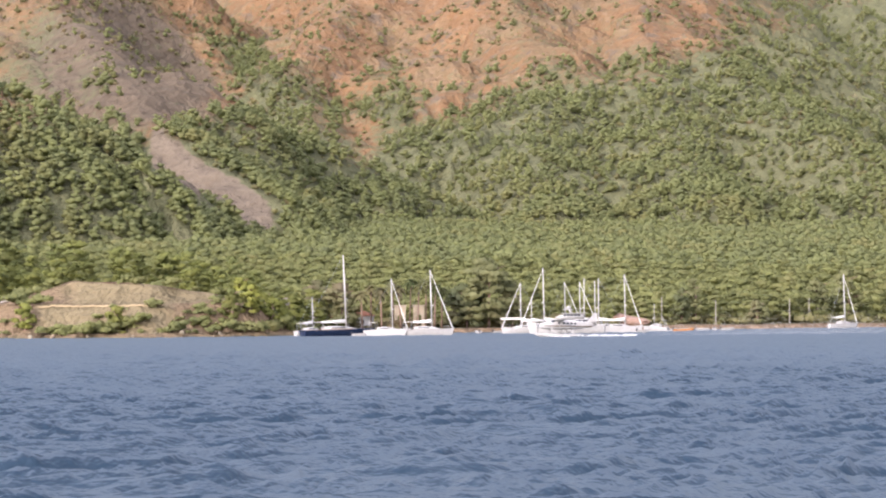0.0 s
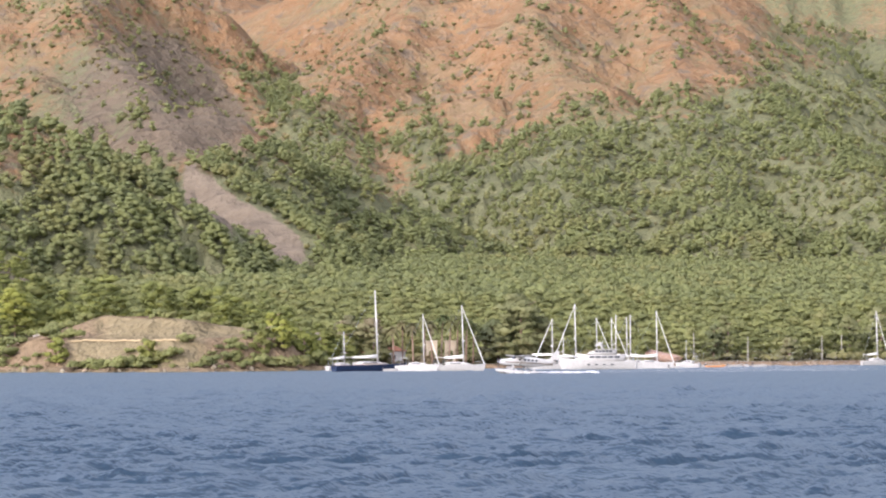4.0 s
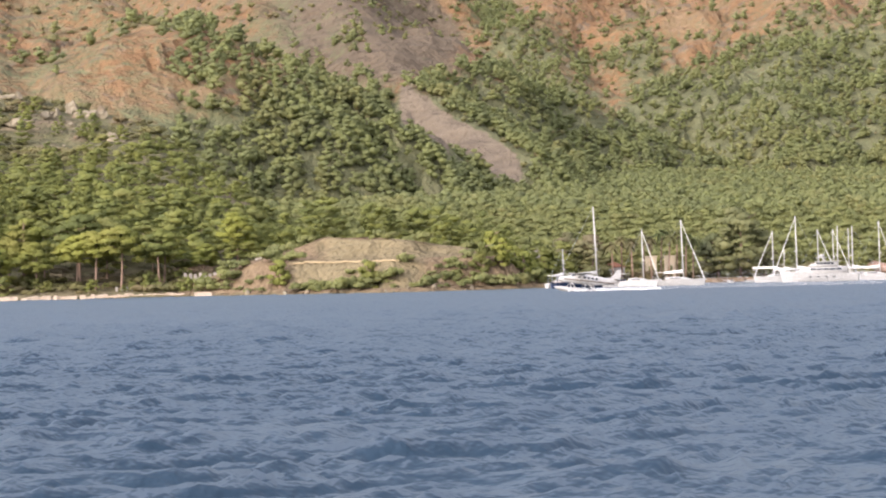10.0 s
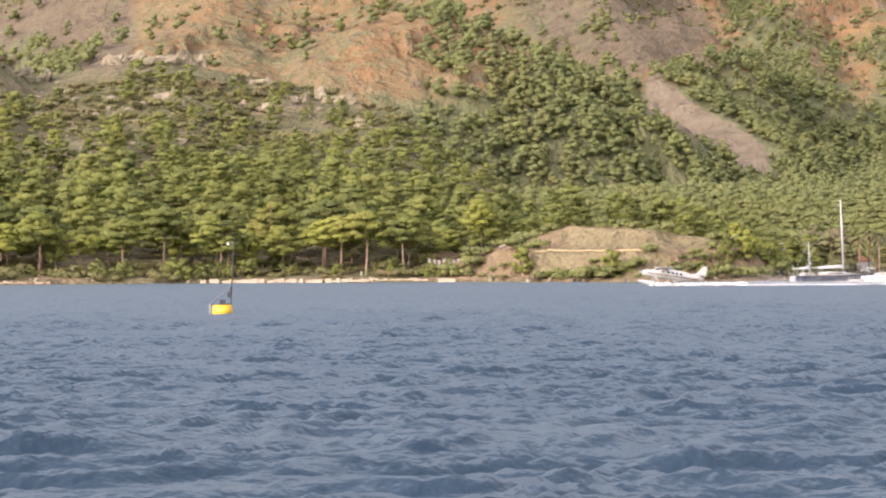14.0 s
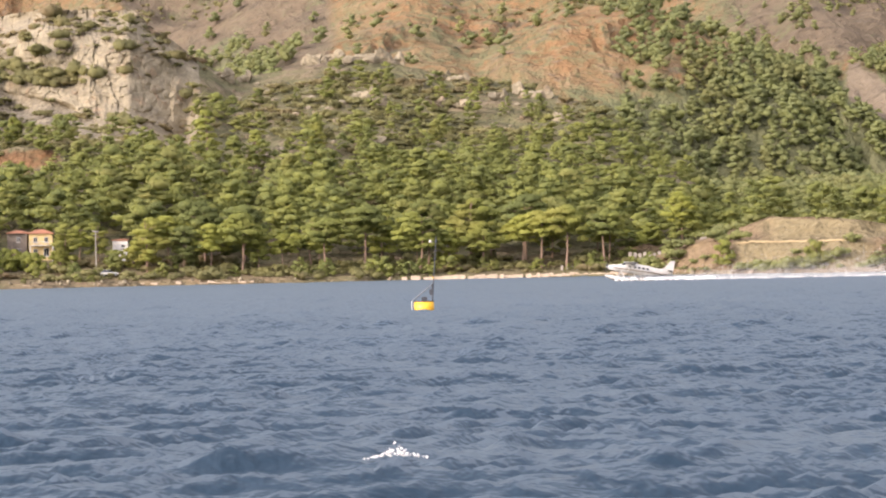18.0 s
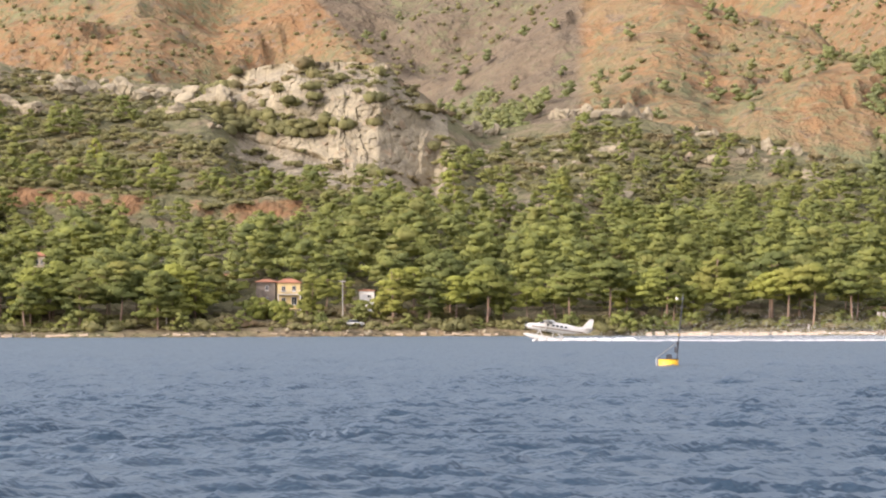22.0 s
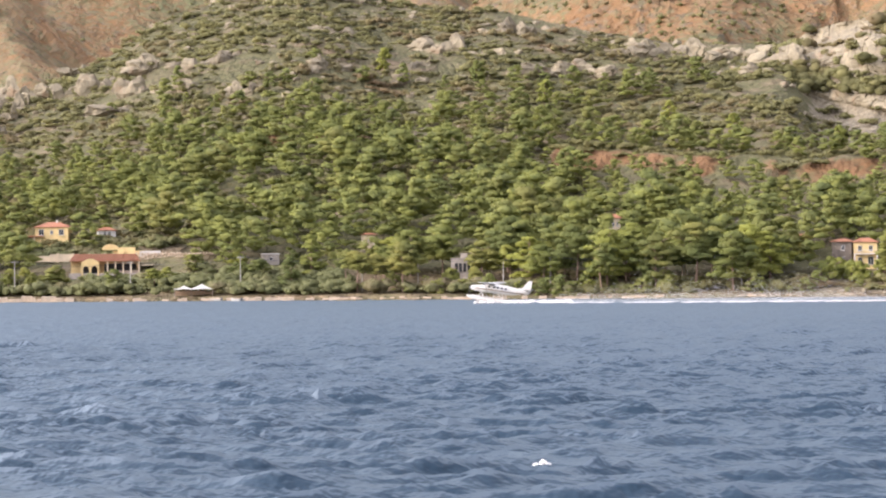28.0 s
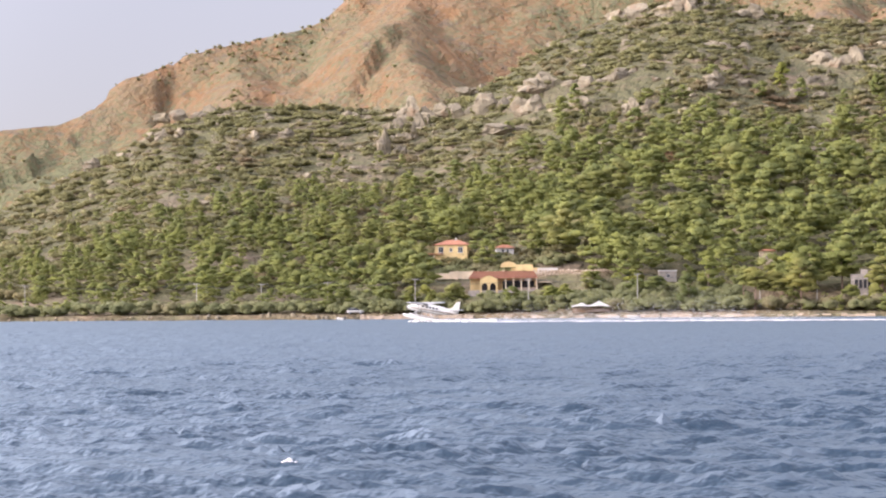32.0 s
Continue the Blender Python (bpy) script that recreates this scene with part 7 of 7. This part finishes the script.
    for az, d, h in ((-6.35, 12, 6.5), (-8.05, 16, 6.5), (-8.5, 18, 7), (-5.1, 22, 7.5)):
        pole(az, d, h, False)


def buildings():
    restaurant(), terrace(), marquee(), yellow_house()
    v = house(44.45, 92, -10, 9.0, 7.0, 3.9, OCHRE, "pale yellow two-storey villa with an orange hip roof on the slope", 1.5,
              ((-2.8, 2.6, 1.4, 1.6), (0.0, 2.6, 0.8, 1.0), (2.6, 2.6, 1.4, 1.6)), chimney=True, name="villa")
    part("porch_roof", box(bmesh.new(), -4.6, -1.5, 1.5, 5.2, 6, 0.25, 0.05), TILES, v, "terracotta porch roof")
    for x in (-6.8, -4.6):
        part("porch_post", box(bmesh.new(), x, -4.2, -0.2, 0.25, 0.25, 3.3), CREAM, v)
    house(43.25, 90, 5, 4.8, 4, 1.9, PALE, "small white cottage half hidden by garden trees", 1.0, ((-0.6, 1.0, 0.7, 1.3), (0.7, 1.0, 0.7, 1.3)), name="cottage")
    house(23.77, 34, -6, 3.6, 4, 4.4, PALE, "small whitewashed house with a flat red-edged roof among pines", 0.4, ((0.7, 3.1, 0.9, 0.7),), name="cottage")
    house(31.41, 74, 8, 3.0, 3.2, 7.6, CREAM, "narrow white house with a red pyramid roof above the pines", 1.1, ((-0.4, 6.2, 0.7, 1.2), (0.7, 6.2, 0.5, 1.2)), name="tower_house")
    house(28.4, 78, -4, 3.4, 3.4, 4.9, RUBBLE, "grey stone tower house deep in the pines", 0.6, ((0, 3.8, 0.8, 1.1),), name="tower_house", roof=STONE)
    s = house(34.95, 28, 0, 5.6, 4.5, 5.0, STONE, "unfinished stone house with open columned front near the shore", 0.3, (), flat=True, roof=STONE, name="stone_house")
    for k in range(5):
        part("column", box(bmesh.new(), -2.0 + k, -2.5, 3.0, 0.22, 0.3, 2.2), STONE, s)
    # dark panel on the wall, painted shade behind the columns
    part("loggia_shade", box(bmesh.new(), 0, -2.29, 3.0, 4.2, 0.06, 2.0), DARK, s)
    part("roof_hut", box(bmesh.new(), 0.3, 0, 5.6, 1.6, 1.6, 1.6, 0.03), STONE, s)
    house(37.15, 66, 3, 3.6, 3.4, 3.4, CREAM, "small cream cabin among the pines", 0.5, ((0.3, 2.2, 0.9, 0.9),), name="cabin")
    house(39.45, 46, 5, 4.2, 3.6, 2.3, STONE, "low pale stone hut under the trees", 0.5, ((0, 1.2, 0.9, 0.8),), name="cabin", flat=True)
    house(40.6, 112, 0, 6.4, 4.0, 3.0, STONE, "long pale flat-roofed house above the wood", 0.4, ((-1.8, 2.4, 1.2, 1.0), (1.6, 2.4, 1.2, 1.0)), flat=True)
    house(27.0, 70, 4, 5.0, 4.0, 2.6, RUBBLE, "half-hidden stone house with a red roof edge", 0.7, ((0, 1.5, 0.9, 0.9),), name="stone_house")
    house(10.86, 26, 10, 2.6, 2.4, 1.3, CONCRETE, "small pale concrete hut above the shore", 0.3, ((0, 0.9, 0.7, 0.5),), flat=True, name="hut", plinth=0.8)
    house(10.15, 30, -6, 2.2, 2.0, 1.0, STONE, "small pale tin-roofed hut on the bank", 0.3, (), flat=True, roof=STEEL, name="hut", plinth=0.8)
    w = thing("ruined_wall", "broken low stone wall with square openings near the shore", "ruin", on_land(11.5, 16, 4))
    for k in range(8):
        part("pier", box(bmesh.new(), -4 + k * 1.15, 0, 0.7, 0.75, 0.4, 2.2 - 0.3 * (k % 3), 0.04), STONE, w)
    w = thing("ruined_wall", "row of low stone gate piers under the pines", "ruin", on_land(13.0, 11, 0))
    for k in range(9):
        part("pier", box(bmesh.new(), -5 + k * 1.2, 0, 0.4, 0.5, 0.5, 1.3 - 0.2 * (k % 2), 0.04), STONE, w)
    car(24.05, 12, 5, "white car parked on the shore road", WHITE)
    car(46.75, 6, 0, "white car parked behind the stone bulwark", WHITE)
    tops = [pole(a, d, h) for a, d, h in ((28.45, 15, 8.2), (32.9, 14, 8.0), (37.31, 13, 8.5), (40.15, 14, 8.2), (42.7, 12, 7.8), (45.35, 13, 8.3), (47.4, 12, 7.8), (48.95, 13, 7.6), (50.45, 13, 7.8), (54.4, 14, 8.0))]
    wires(tops, "thin sagging power lines between the shore poles")
    pole(24.35, 20, 9.5)
    pole(36.0, 13, 7.6, False)
    pole(34.0, 12, 7.0, False)
    waterside(), jetty(), bay_things()


buildings()


# ---- what moves ----
def motions():
    """Keys of all that moves."""
    wx, wy = way(WIND)
    run = ((0, -158.0), (2, -152.0), (4, -143.8), (6, -134.6), (8, -124.4), (10, -112.7), (12, -99.1), (14, -82.7), (16, -63.2), (18, -40.0), (20, -12.9),
           (22, 18.3), (24, 53.4), (26, 92.5), (28, 135.3), (30, 182.1), (32, 233.1))
    nose = lambda t: float(np.interp(t, (0, 4, 9, 14, 17, 20, 24, 28, 32), (2, 4, 7, 9, 10, 9, 8, 8.5, 9.5)))
    rise = lambda t: float(np.interp(t, (0, 9, 18, 22, 28, 32), (-0.1, -0.2, -0.3, 0.1, 0.3, 0.4)))
    walk(plane, [(t, on_track(s, rise(t), nose(t))) for t, s in run])
    depth = ((7, 14, -0.3, 0), (4, 12, -1.3, -0.08), (9, 15, -1.3, 0))
    for ob, (t0, t1, z0, z1) in zip(wakes, depth):
        walk(ob, [(t, on_track(s, float(np.interp(t, (t0, t1), (z0, z1))))) for t, s in run])
    walk(wakes[3], [(t, on_track(s, float(np.interp(t, (5, 10, 14, 17, 19.5, 22, 32), (-2.2, -1.2, -0.7, -0.1, -0.1, -0.7, -0.9))))) for t, s in run])
    bx, by = way(16.74, 211)
    walk(buoy, [(t, pose(bx, by, 0.10 * math.sin(t * 1.9), 2.0 * math.sin(t * 1.3), 2.5 * math.sin(t * 1.7 + 1) - 1, 16.7)) for t in range(0, 33)])
    walk(sea, [(t, pose(-wx * 1.4 * (t - 16), -wy * 1.4 * (t - 16), 0, 0, 0, WIND)) for t in (0, 16, 32)])
    for ob, (t0, az, r, wide) in zip(breakers, BREAKS):
        x, y = way(az, r)
        times = sorted({0.0, max(0.0, t0 - 1.0), t0 - 0.35, t0 + 0.35, min(32.0, t0 + 1.0), 32.0})
        walk(ob, [(t, pose(x - wx * 1.4 * (t - t0), y - wy * 1.4 * (t - t0), 0.12 if abs(t - t0) < 0.4 else -0.8, 0, 0, az)) for t in times if t <= 32.0])


motions()
